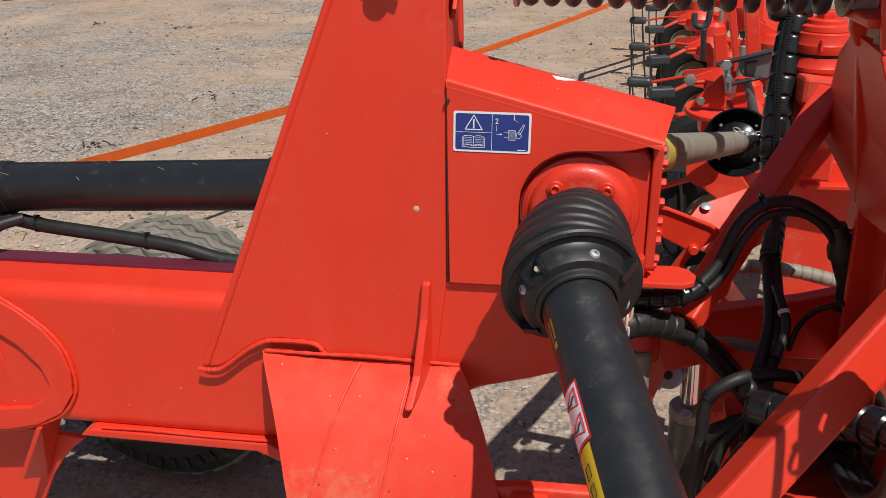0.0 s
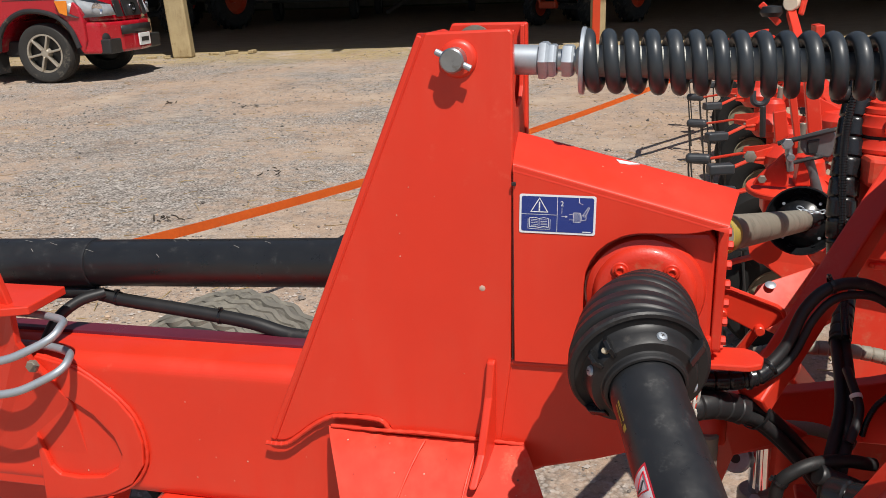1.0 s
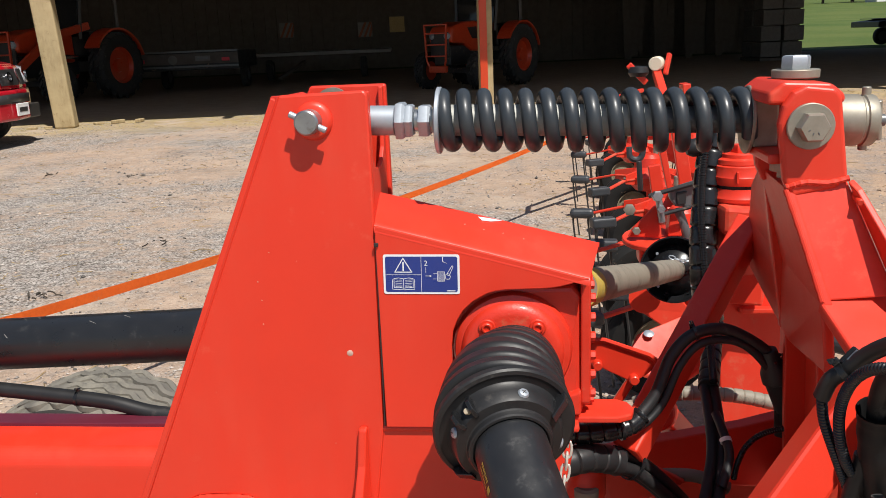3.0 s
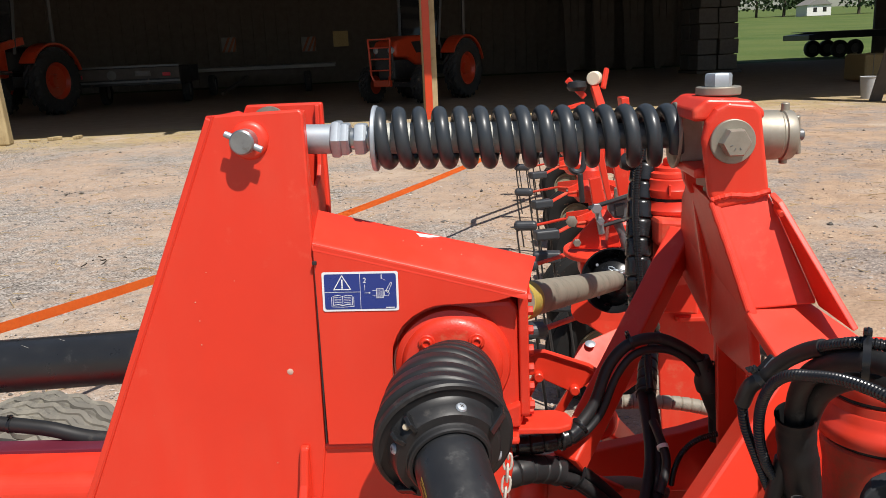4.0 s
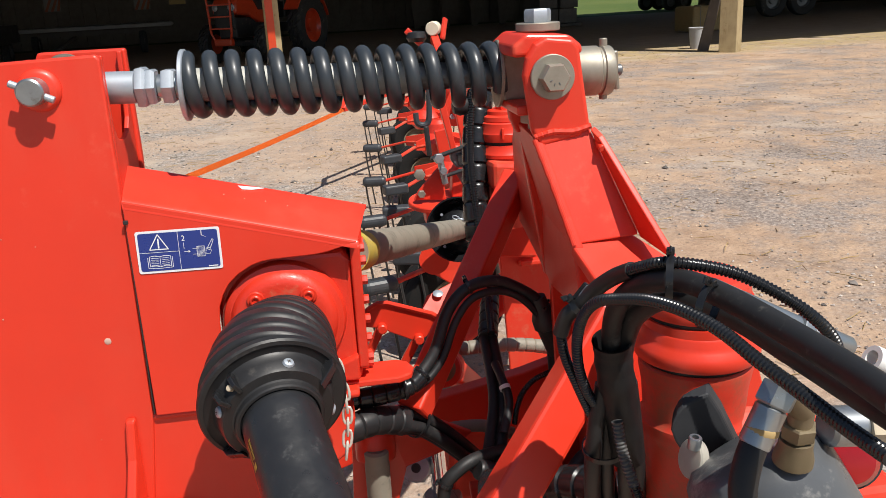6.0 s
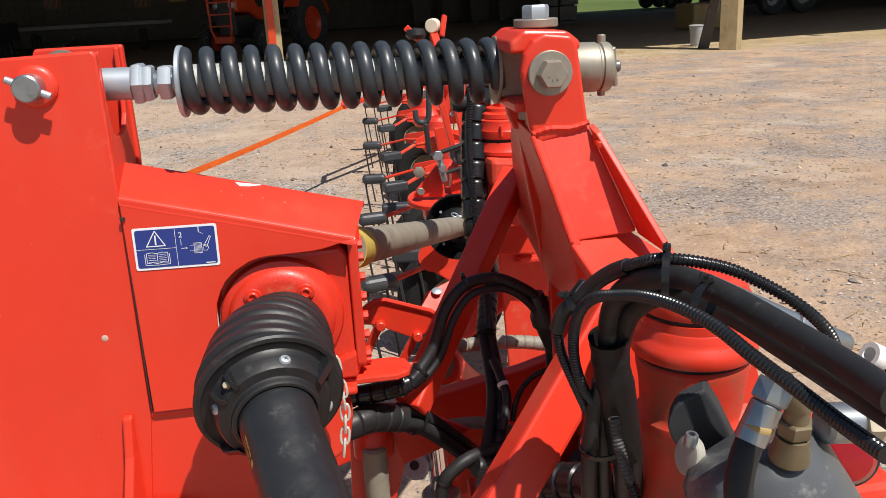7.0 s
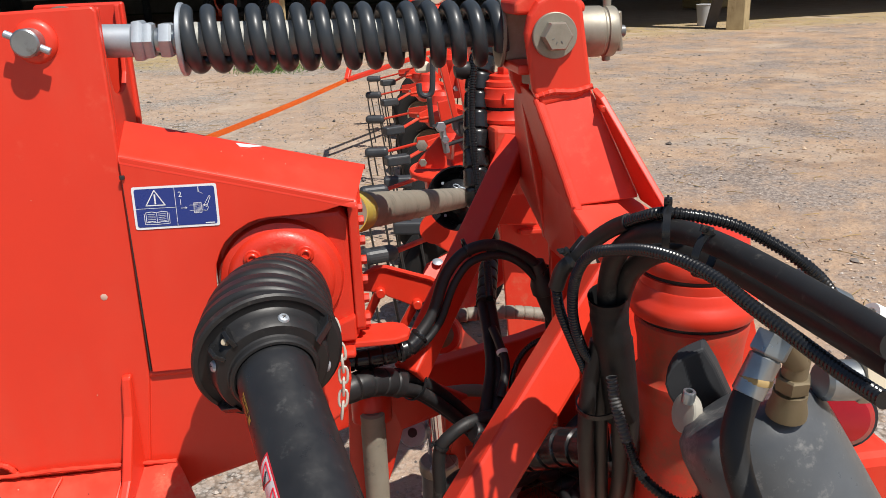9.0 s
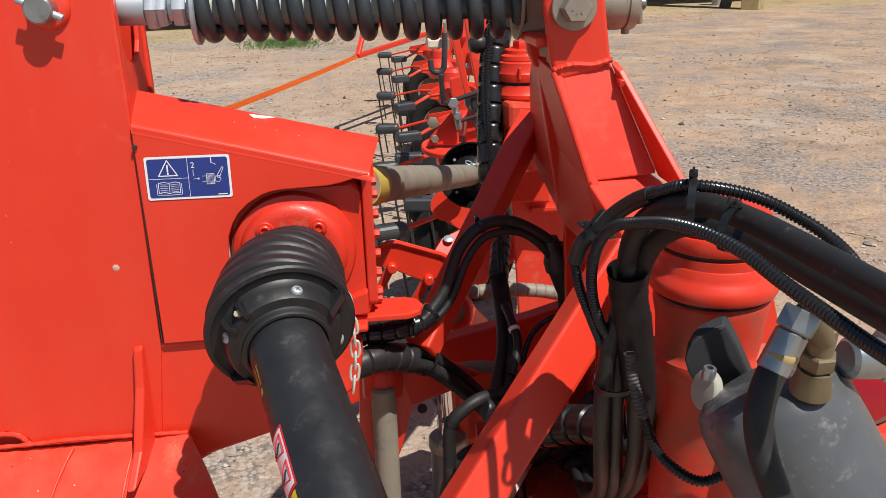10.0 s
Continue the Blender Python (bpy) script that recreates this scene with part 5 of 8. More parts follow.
SLEEVE = material("woven_sleeve", (0.008, 0.008, 0.0085), 0.6, gloss=0.35, second=(0.013, 0.013, 0.014), grain=60, bump=0.25, bump_scale=500, dirt=(0.05, 0.043, 0.036), dirt_scale=18, dirt_amount=0.1)
sl = curve([(0.437, -0.43, 0.980), (0.440, -0.425, 0.962), (0.445, -0.42, 0.936), (0.453, -0.41, 0.9), (0.462, -0.4, 0.857)], 6)
hose("wide black textile sleeve round the hoses", sweep(sl + sl[::-1], [0.0160] + [0.0150 + 0.0004 * math.sin(i * 1.4) for i in range(len(sl) - 1)] + [0.0140] * len(sl), 24, cap=False), SLEEVE, "hose_sleeve", "sleeve")
for d, e in ((-0.016, 0.0), (-0.004, 0.006), (0.008, -0.004), (0.019, 0.004)):
    hose("black hose hanging below the sleeve", hose_mesh([(0.445 + d * 0.6, -0.415, 0.935), (0.446 + d, -0.41 + e, 0.89), (0.45 + d * 1.2, -0.40 + e, 0.84), (0.462 + d * 1.2, -0.37 + e, 0.77), (0.478 + d, -0.31, 0.69), (0.50 + d, -0.2, 0.60), (0.53 + d, -0.05, 0.53)], 0.0072, 12))
hose("fat spiral-wrapped hose bundle low in the frame", wrapped_mesh([(0.40, -0.05, 0.615), (0.455, -0.1, 0.634), (0.491, -0.15, 0.668), (0.526, -0.21, 0.687), (0.58, -0.28, 0.68)], 0.024),
     BLACK_GLOSS, "wrapped_hose", "hose")
tie((0.447, -0.512, 1.057), (1, -0.45, 0.0), 0.0165)
tie((0.453, -0.556, 1.053), (0.75, -0.9, -0.1), 0.0135)
tie((0.409, -0.436, 1.012), (0.7, -0.3, 0.8), 0.0085)
tie((0.440, -0.405, 0.872), (0.15, 0.2, -1), 0.018)
conn = thing("plug_connector", (0.412, -0.425, 1.016), "small black electric plug with a pale latch edge", "connector", frame_m=MACHINE)
part("body", box((0.413, -0.432, 1.022), (0.007, 0.009, 0.016), 0.0015, Matrix.Rotation(radians(40), 3, "Y")), BLACK_GLOSS, conn)
part("latch", box((0.412, -0.4375, 1.026), (0.002, 0.002, 0.010), 0.0005, Matrix.Rotation(radians(40), 3, "Y")), STEEL_ZINC, conn)

# hoses over the far brace
hose("black hydraulic hose arching over the brace", hose_mesh([(0.236, 0.07, 0.709), (0.285, 0.08, 0.710), (0.322, 0.09, 0.713), (0.358, 0.11, 0.744), (0.384, 0.13, 0.798), (0.417, 0.14, 0.829),
     (0.463, 0.15, 0.832), (0.51, 0.15, 0.808), (0.536, 0.15, 0.78), (0.55, 0.15, 0.737), (0.555, 0.16, 0.66)], 0.0088, 14))
hose("second black hose arching over the brace", hose_mesh([(0.25, 0.07, 0.70), (0.322, 0.085, 0.702), (0.366, 0.105, 0.730), (0.396, 0.125, 0.786), (0.427, 0.135, 0.816), (0.475, 0.145, 0.816),
     (0.512, 0.145, 0.79), (0.54, 0.15, 0.74), (0.55, 0.16, 0.66)], 0.006, 12))
hose("black spiral wrap round the arching hoses", wrapped_mesh([(0.222, 0.065, 0.706), (0.27, 0.073, 0.705), (0.318, 0.085, 0.709), (0.34, 0.097, 0.722)], 0.0145, 0.02), BLACK_GLOSS, "spiral_wrap", "hose wrap")
hose("black boot where the hoses enter the frame", lathe([(0, 0), (0.012, 0.0), (0.014, 0.02), (0.021, 0.035), (0.022, 0.05), (0.019, 0.052), (0.017, 0.10), (0, 0.10)],
     (0.525, 0.15, 0.80), (0.35, 0.05, -1), 24), BLACK_RUBBER, "rubber_boot", "boot")
hose("black taped hose bundle below the gearbox", wrapped_mesh([(0.20, 0.03, 0.672), (0.235, 0.045, 0.675), (0.262, 0.06, 0.673), (0.290, 0.08, 0.660), (0.305, 0.09, 0.650)], 0.0205, 0.022), BLACK_RUBBER, "wrapped_hose", "hose")
for k, (dz, dv) in enumerate(((0.012, 0.0), (-0.004, -0.012), (-0.016, 0.004))):
    hose("black hose running down behind the braces", hose_mesh([(0.30, 0.09 + dv, 0.655 + dz), (0.34, 0.12 + dv, 0.625 + dz), (0.398, 0.15 + dv, 0.558 + dz), (0.449, 0.18 + dv, 0.483 + dz),
         (0.50, 0.2, 0.40)], 0.0095, 12))
hose("grey hose behind the drive shaft", hose_mesh(GREY_RUN, 0.0105, 12), DUSTY_TUBE)
tie((0.418, 0.142, 0.832), (1, 0.1, 0.35), 0.0125)
tie((0.534, 0.15, 0.785), (0.5, 0.0, -1), 0.013)
tie((0.308, 0.083, 0.709), (1, 0.2, 0.1), 0.0175)
tie((0.328, 0.115, 0.635), (1, 0.6, -0.8), 0.024)
tangle = random.Random(21)
for k in range(9):
    u, v, z = tangle.uniform(0.40, 0.48), tangle.uniform(-0.02, 0.16), tangle.uniform(0.36, 0.54)
    lean, drop, r = tangle.uniform(-0.05, 0.09), tangle.uniform(0.06, 0.2), tangle.uniform(0.0075, 0.0125)
    hose("black hose in the low tangle behind the near brace", hose_mesh([(u - 0.07 + lean, v - 0.02, z - 0.05 - drop), (u - 0.045 + lean * 0.4, v, z - 0.05), (u, v + tangle.uniform(-0.02, 0.02), z),
         (u + 0.06, v + 0.02, z + tangle.uniform(-0.03, 0.02)), (u + 0.13, v + 0.05, z - 0.04 + lean), (u + 0.19, v + 0.07, z - drop)], r, 12))
for k in range(4):
    hose("black spiral-wrapped hose deep in the frame", wrapped_mesh([(0.40 + 0.03 * k, 0.02 + 0.03 * k, 0.60 - 0.03 * k), (0.45 + 0.03 * k, 0.03, 0.575 - 0.03 * k), (0.51 + 0.02 * k, 0.01 + 0.02 * k, 0.56 - 0.02 * k),
         (0.60, -0.01 + 0.03 * k, 0.565 - 0.025 * k)], 0.015 + 0.003 * (k % 2), 0.022), BLACK_RUBBER, "wrapped_hose", "hose")
hose("worn black hose hooked over the tangle", hose_mesh([(0.345, 0.03, 0.40), (0.349, 0.02, 0.514), (0.349, 0.02, 0.551), (0.353, 0.02, 0.579), (0.366, 0.02, 0.596), (0.396, 0.03, 0.609), (0.443, 0.06, 0.600), (0.49, 0.09, 0.58)],
     0.0095, 14), WORN_HOSE)
tie((0.354, 0.02, 0.582), (0.5, 0.0, 1), 0.0105)
strip = thing("webbing_strip", (0.47, 0.02, 0.49), "pale frayed webbing strip lying in the frame", "strap", frame_m=MACHINE)
part("webbing", bar((0.405, -0.075, 0.497), (0.505, 0.09, 0.50), 0.022, 0.003, (0.5, -0.3, 0.1)), WHITE_PAINT, strip)
# upright hose tower
hose("upright hose bundle in glossy black spiral wrap", wrapped_mesh([(0.535, 0.50, 1.14), (0.520, 0.5, 1.086), (0.503, 0.48, 1.021), (0.492, 0.45, 0.936), (0.487, 0.42, 0.841), (0.50, 0.405, 0.74)],
     0.0245, 0.034), BLACK_GLOSS, "wrapped_hose", "hose")
hose("small black hose clamp beside the hose tower", lathe([(0, -0.018), (0.010, -0.016), (0.016, -0.006), (0.016, 0.006), (0.010, 0.016), (0, 0.018)], (0.473, 0.46, 1.055), (1, 0.1, 0.15), 20), BLACK_RUBBER, "hose_clamp", "clamp")
hose("upright taped black hose bundle", wrapped_mesh([(0.50, 0.405, 0.75), (0.488, 0.34, 0.735), (0.463, 0.24, 0.700)], 0.0165, 0.024), BLACK_RUBBER, "wrapped_hose", "hose")
for d in (-0.010, 0.008):
    hose("black hose at the foot of the hose tower", hose_mesh([(0.466 + d * 0.7, 0.26, 0.71), (0.463 + d * 0.7, 0.18, 0.661), (0.458 + d * 0.8, 0.14, 0.632), (0.446 + d, 0.1, 0.606), (0.432 + d, 0.06, 0.573), (0.43 + d, 0.05, 0.45)], 0.0090, 12))
hose("thin corrugated conduit beside the hose tower", ribbed_mesh([(0.515, 0.455, 1.14), (0.497, 0.455, 1.091), (0.485, 0.445, 1.026), (0.481, 0.43, 0.949), (0.484, 0.40, 0.852), (0.486, 0.36, 0.765), (0.468, 0.23, 0.715)],
     0.0068, 0.0045), BLACK_GLOSS, "corrugated_conduit", "conduit")
hose("short black hose with pale tape ring", hose_mesh([(0.462, 0.18, 0.685), (0.466, 0.15, 0.672), (0.469, 0.12, 0.656), (0.466, 0.108, 0.637), (0.454, 0.09, 0.612)], 0.0068, 12))
hose("thin corrugated conduit near the tape ring", ribbed_mesh([(0.57, 0.13, 0.690), (0.519, 0.12, 0.683), (0.493, 0.115, 0.665), (0.480, 0.11, 0.640), (0.474, 0.105, 0.615)], 0.0046, 0.0035), BLACK_GLOSS, "corrugated_conduit", "conduit")
solo("tape_ring", lathe([(0.0069, 0), (0.0088, 0), (0.0088, 0.006), (0.0069, 0.006)], (0.4675, 0.130, 0.6625), (-0.15, 0.8, 0.6), 20, closed=True), WHITE_PAINT, "pale tape ring on a hose", "tape", frame_m=MACHINE)
hose("dust-grey spiral-wrapped hose crossing low", wrapped_mesh([(0.38, 0.5, 0.552), (0.444, 0.5, 0.571), (0.501, 0.5, 0.574), (0.581, 0.5, 0.568), (0.66, 0.5, 0.55)], 0.0138, 0.019), DUSTY_TUBE, "wrapped_hose", "hose")


def build_near_cylinder():
    """Grey hydraulic cylinder end with brass and zinc fittings in front of the near pivot."""
    c = thing("hydraulic_cylinder", (0.54, -0.62, 0.80), "grey hydraulic cylinder end with brass and zinc fittings", "hydraulic cylinder", frame_m=MACHINE)
    way = Vector((0.35, -0.35, -0.75)).normalized()
    a = Vector((0.498, -0.530, 0.931))
    part("barrel", lathe([(0, -0.004), (0.028, -0.004), (0.042, 0.0), (0.0485, 0.006), (0.0513, 0.016), (0.052, 0.03), (0.0515, 0.3), (0.04, 0.31), (0, 0.31)], a, way, 56), CYL_PAINT, c, "scuffed grey cylinder barrel")
    up = Vector((0.0, -0.15, 1)).normalized()
    p = Vector((0.506, -0.573, 0.948))
    part("brass_elbow", rod(p, p + up * 0.050, 0.0078, 20), BRASS, c, "brass elbow fitting")
    part("brass_hexagon", lathe([(0, 0), (0.0125, 0), (0.0125, 0.004), (0.0105, 0.012), (0.0105, 0.018), (0, 0.018)], p, up, 24), BRASS, c)
    part("brass_hexagon", hexagon(p + up * 0.020, up, 0.019, 0.010), BRASS, c)
    part("brass_spout", rod(p + up * 0.040, (0.484, -0.594, 1.014), 0.0080, 18), BRASS, c, "brass elbow fitting")
    q = Vector((0.480, -0.598, 1.0165))
    ferr = (Vector((0.463, -0.603, 0.986)) - q).normalized()
    part("zinc_nut", hexagon(q, ferr, 0.0195, 0.0135), STEEL_ZINC, c, "zinc hose nut")
    part("ferrule", rod(q + ferr * 0.013, q + ferr * 0.040, 0.0094, 20), STEEL_ZINC, c, "crimped zinc ferrule")
    part("ferrule_tape", lathe([(0.0095, 0), (0.0100, 0.001), (0.0098, 0.003), (0.0095, 0.004)], q + ferr * 0.027, ferr + Vector((0.3, 0, 0.2)), 20), STRAW, c)
    part("feed_hose", hose_mesh([q + ferr * 0.036, (0.455, -0.609, 0.974), (0.450, -0.615, 0.960), (0.450, -0.622, 0.945), (0.453, -0.63, 0.930), (0.462, -0.64, 0.905), (0.48, -0.65, 0.86)], 0.0083, 18), WORN_HOSE, c)
    side = Vector((0.535, -0.56, 0.962))
    part("side_port", rod(side, side + Vector((0.04, 0.0, -0.004)), 0.0135, 20), STEEL_ZINC, c)
    part("side_cap", hexagon(side + Vector((0.024, 0, 0)), (1, 0, -0.1), 0.030, 0.014), CREAM, c)
    # end lug and grease cap
    lug = [(0.463, -0.485, 0.927), (0.464, -0.485, 0.934), (0.467, -0.485, 0.941), (0.471, -0.485, 0.946), (0.477, -0.485, 0.949), (0.491, -0.485, 0.954), (0.501, -0.485, 0.938), (0.514, -0.485, 0.911), (0.532, -0.485, 0.875), (0.583, -0.485, 0.770), (0.543, -0.485, 0.775), (0.488, -0.485, 0.883), (0.472, -0.485, 0.908), (0.466, -0.485, 0.918)]
    part("end_lug", prism(lug, (0.006, 0.012, 0.004), 0.002), LUG_STEEL, c, "blued steel end lug, darkened to stand in for shade")
    cap = Vector((0.470, -0.505, 0.9125))
    face = Vector((-0.95, -0.1, 0.3))
    disc = part("grease_cap", lathe([(0, 0), (0.0138, 0), (0.0145, 0.001), (0.0145, 0.006), (0.0135, 0.0072), (0.011, 0.0078), (0, 0.0078)], cap + Vector((0.006, 0.002, 0)), face, 32), CAP_PLASTIC, c, "pale plastic grease cap")
    part("cap_nipple", lathe([(0.0025, 0), (0.0048, 0), (0.0048, 0.008), (0.0042, 0.009), (0.0025, 0.009), (0.0025, 0.002)], cap + Vector((0.001, -0.002, 0.0125)), (0.05, -0.1, 1), 20, closed=True), STEEL_ZINC, disc)


build_near_cylinder()
fe = thing("hose_coupling", (0.58, -0.45, 0.97), "zinc hose coupling with a white ring", "coupling", frame_m=MACHINE)
fa, fb = Vector(COUPLING[0]), Vector(COUPLING[1])
fw = fb - fa
part("ferrule", rod(fa - fw * 0.15, fa + fw * 0.42, 0.0068, 22), STEEL_ZINC, fe)
part("hexagon", hexagon(fa + fw * 0.42, fw, 0.017, 0.010), STEEL_ZINC, fe)
part("coupling_body", lathe([(0, 0), (0.0072, 0), (0.0082, 0.002), (0.0082, 0.034), (0.0072, 0.036), (0, 0.036)], fa + fw * 0.5, fw, 28), STEEL_ZINC, fe, "bright zinc coupling body")
part("white_ring", lathe([(0.006, 0), (0.0098, 0), (0.0102, 0.0015), (0.0102, 0.009), (0.0098, 0.0105), (0.006, 0.0105)], fa + fw * 0.93, fw, 28, closed=True), WHITE_PAINT, fe, "white plastic ring")
part("dust_cap", lathe([(0, 0), (0.0098, 0), (0.0102, 0.003), (0.0102, 0.05), (0, 0.052)], fa + fw * 1.06, fw, 28), BLACK_GLOSS, fe, "black dust cap")
lamp = thing("side_marker", (0.60, -0.49, 0.87), "small round red reflector behind the cylinder", "reflector", frame_m=MACHINE)
part("lens", lathe([(0, 0), (0.021, 0), (0.022, 0.006), (0.018, 0.012), (0, 0.014)], (0.596, -0.5, 0.896), (-0.4, -0.8, 0.3), 28), RED_LENS, lamp, "ruby red lens")
part("holder", lathe([(0, 0), (0.025, 0), (0.025, 0.008), (0, 0.008)], (0.5995, -0.493, 0.8935), (-0.4, -0.8, 0.3), 28), BLACK_PAINT, lamp)
part("stalk", bar((0.60, -0.49, 0.89), (0.62, -0.40, 0.80), 0.03, 0.012), BLACK_PAINT, lamp)


def build_stand():
    s = thing("support_stand", (0.262, 0.13, 0.0), "grey steel support leg hanging in a red socket", "support stand", frame_m=MACHINE)
    part("leg", rod((0.263, 0.13, 0.588), (0.262, 0.13, 0.03), 0.0190, 24), DUSTY_TUBE, s, "dusty grey tube")
    part("socket", lathe([(0.0195, 0.0), (0.030, 0.0), (0.0315, 0.004), (0.0315, 0.04), (0.029, 0.046), (0.0195, 0.046)], (0.263, 0.148, 0.562), (0.02, 0.25, 1), 32, closed=True), RED, s, "red socket ring")
    part("socket_plate", prism([(0.228, 0.165, 0.590), (0.242, 0.165, 0.611), (0.284, 0.165, 0.613), (0.374, 0.17, 0.597), (0.421, 0.18, 0.567), (0.373, 0.18, 0.540), (0.311, 0.165, 0.529), (0.291, 0.165, 0.458), (0.270, 0.165, 0.40), (0.218, 0.165, 0.40)], (0, 0.012, 0), 0.003), RED, s)
    part("foot", lathe([(0, 0), (0.07, 0), (0.07, 0.01), (0.03, 0.03), (0, 0.03)], (0.262, 0.13, 0.0), (0, 0, 1), 28), OLD_ZINC, s)


build_stand()


def build_ram():
    """Chrome ram low behind the drive shaft."""
    r = thing("hydraulic_ram", (0.42, 0.35, 0.0), "hydraulic ram with chrome rod and grey body", "hydraulic ram", frame_m=MACHINE)
    part("rod", rod((0.378, 0.34, 0.48), (0.386, 0.35, 0.33), 0.0175, 28), CHROME, r, "bright chrome rod")
    part("gland", lathe([(0.017, 0), (0.036, 0), (0.037, 0.004), (0.037, 0.02), (0.034, 0.024), (0.017, 0.024)], (0.386, 0.35, 0.325), (0, 0, 1), 32, closed=True), OLD_ZINC, r)
    part("body", rod((0.386, 0.35, 0.33), (0.39, 0.36, 0.0), 0.034, 28), GREY_STEEL, r)
    part("grey_knob", lathe([(0, 0), (0.018, 0.002), (0.026, 0.010), (0.026, 0.03), (0.024, 0.034), (0, 0.035)], (0.345, 0.36, 0.405), (-0.2, -0.8, 0.5), 24), ZINC, r)
    part("knob_hole", lathe([(0, 0), (0.009, 0), (0.008, 0.002), (0, 0.002)], Vector((0.345, 0.36, 0.405)) + Vector((-0.2, -0.8, 0.5)).normalized() * 0.0345, (-0.2, -0.8, 0.5), 16), BLACK_PAINT, r)
    part("gland_bolt", hexagon((0.375, 0.318, 0.345), (0, -0.5, 1), 0.018, 0.012), ZINC, r)
    eye = thing("ram_eye", (0.415, 0.44, 0.40), "red pivot eye with dusty brass pin behind the brace", "pivot eye", frame_m=MACHINE)
    part("eye", lathe([(0, 0), (0.033, 0), (0.036, 0.004), (0.036, 0.052), (0.033, 0.056), (0, 0.056)], (0.425, 0.475, 0.548), (-0.25, -0.8, 0.35), 32), RED_DUSTY, eye)
    part("pin", lathe([(0, 0), (0.024, 0), (0.025, 0.004), (0.010, 0.010), (0, 0.010)], (0.4095, 0.4250, 0.570), (-0.25, -0.8, 0.35), 28), BRASS, eye)
    part("arm", bar((0.43, 0.49, 0.54), (0.52, 0.62, 0.40), 0.05, 0.04), RED, eye)


build_ram()


def build_left_tube():
    t = thing("input_shaft", (-0.8, 0.16, 0.75), "long scuffed black input shaft guard tube behind the post", "drive shaft", frame_m=MACHINE)
    a, b = Vector((-1.6, 0.15, 0.771)), Vector((-0.22, 0.15, 0.834))
    way = b - a
    L = way.length
    part("guard_tube", lathe([(0, 0), (0.0405, 0), (0.0405, L - 0.10), (0.046, L - 0.09), (0.047, L), (0, L)], a, way, 44), BLACK_TUBE, t, "scuffed black plastic tube")
    frame_t = Matrix.Translation(a) @ axes(way)
    scuffs = random.Random(14)
    for _ in range(12):
        d, ang, ln = scuffs.uniform(0.55, 1.25), radians(scuffs.gauss(0, 22)), scuffs.uniform(0.004, 0.022)
        top = frame_t.to_3x3().inverted() @ Vector((0, -0.45, 0.9))
        c0 = math.atan2(top.y, top.x) + ang
        r0 = 0.0437 if d < 0.83 else 0.0407
        line = [frame_t @ Vector((r0 * math.cos(c0 + k * 0.05), r0 * math.sin(c0 + k * 0.05), d + ln * k / 3)) for k in range(4)]
        part("scuff", sweep(line, scuffs.uniform(0.0003, 0.0006), 5), SCUFF, t, "pale scratch on the tube")
    part("outer_sleeve", lathe([(0.0405, 0.0), (0.0435, 0.0), (0.0435, 0.833), (0.0425, 0.837), (0.0406, 0.838)], a, way, 44), BLACK_TUBE, t, "wider black sleeve")


build_left_tube()
hose("black taped hose along the beam", hose_mesh([(-0.95, 0.12, 0.735), (-0.88, 0.13, 0.752), (-0.786, 0.13, 0.762), (-0.703, 0.13, 0.750), (-0.60, 0.13, 0.739), (-0.48, 0.13, 0.724), (-0.40, 0.13, 0.705), (-0.28, 0.13, 0.70)], 0.0118, 14))
hose("black hose end curling under the wire hooks", hose_mesh([(-0.74, 0.125, 0.765), (-0.775, 0.10, 0.757), (-0.80, 0.07, 0.735), (-0.81, 0.04, 0.70)], 0.0095, 12))
for u, z in ((-0.72, 0.7525), (-0.53, 0.7305)):
    tie((u, 0.13, z), (1, 0, -0.13), 0.0122)


# ---- wheels ----
def tyre_bm(radius, width, rim_r, c=(0, 0, 0), way=(0, 1, 0), n=48):
    """A tyre with rounded shoulders and two tread grooves."""
    h = width / 2
    g = radius * 0.982
    prof = [(rim_r, -h * 0.72), (rim_r + 0.01, -h * 0.86), ((radius + rim_r) / 2, -h), (radius * 0.93, -h * 0.93), (radius * 0.985, -h * 0.72), (radius, -h * 0.36), (g, -h * 0.34), (g, -h * 0.27),
            (radius, -h * 0.25), (radius, h * 0.25), (g, h * 0.27), (g, h * 0.34), (radius, h * 0.36),
            (radius * 0.985, h * 0.72), (radius * 0.93, h * 0.93), ((radius + rim_r) / 2, h), (rim_r + 0.01, h * 0.86), (rim_r, h * 0.72)]
    return lathe(prof, c, way, n)


def add_lugs(parent, radius, width, lugs, lug, c, way, mat):
    """Slanted tread blocks round a tyre, each a piece of its own."""
    h = width / 2
    m = Matrix.Translation(c) @ axes(way)
    for i in range(lugs):
        for s in (-1, 1):
            a = 2 * math.pi * (i + (0.5 if s > 0 else 0)) / lugs
            wd = 2 * math.pi / lugs * 0.24
            bm = bmesh.new()
            vs = []
            for r, w, da in ((radius * 0.93, h * 0.97, 0.0), (radius + lug, h * 0.74, 0.12), (radius + lug, h * 0.04, 0.6), (radius * 0.985, h * 0.04, 0.6)):
                t = a + da * 2 * math.pi / lugs * s * 1.5
                vs.append([bm.verts.new(m @ Vector((r * math.cos(t + d), r * math.sin(t + d), s * w))) for d in (-wd, wd)])
            for p, q in zip(vs, vs[1:]):
                bm.faces.new((p[0], p[1], q[1], q[0]))
            bm.faces.new([v[0] for v in vs])
            bm.faces.new([v[1] for v in vs][::-1])
            part("tread_block", bm, mat, parent)


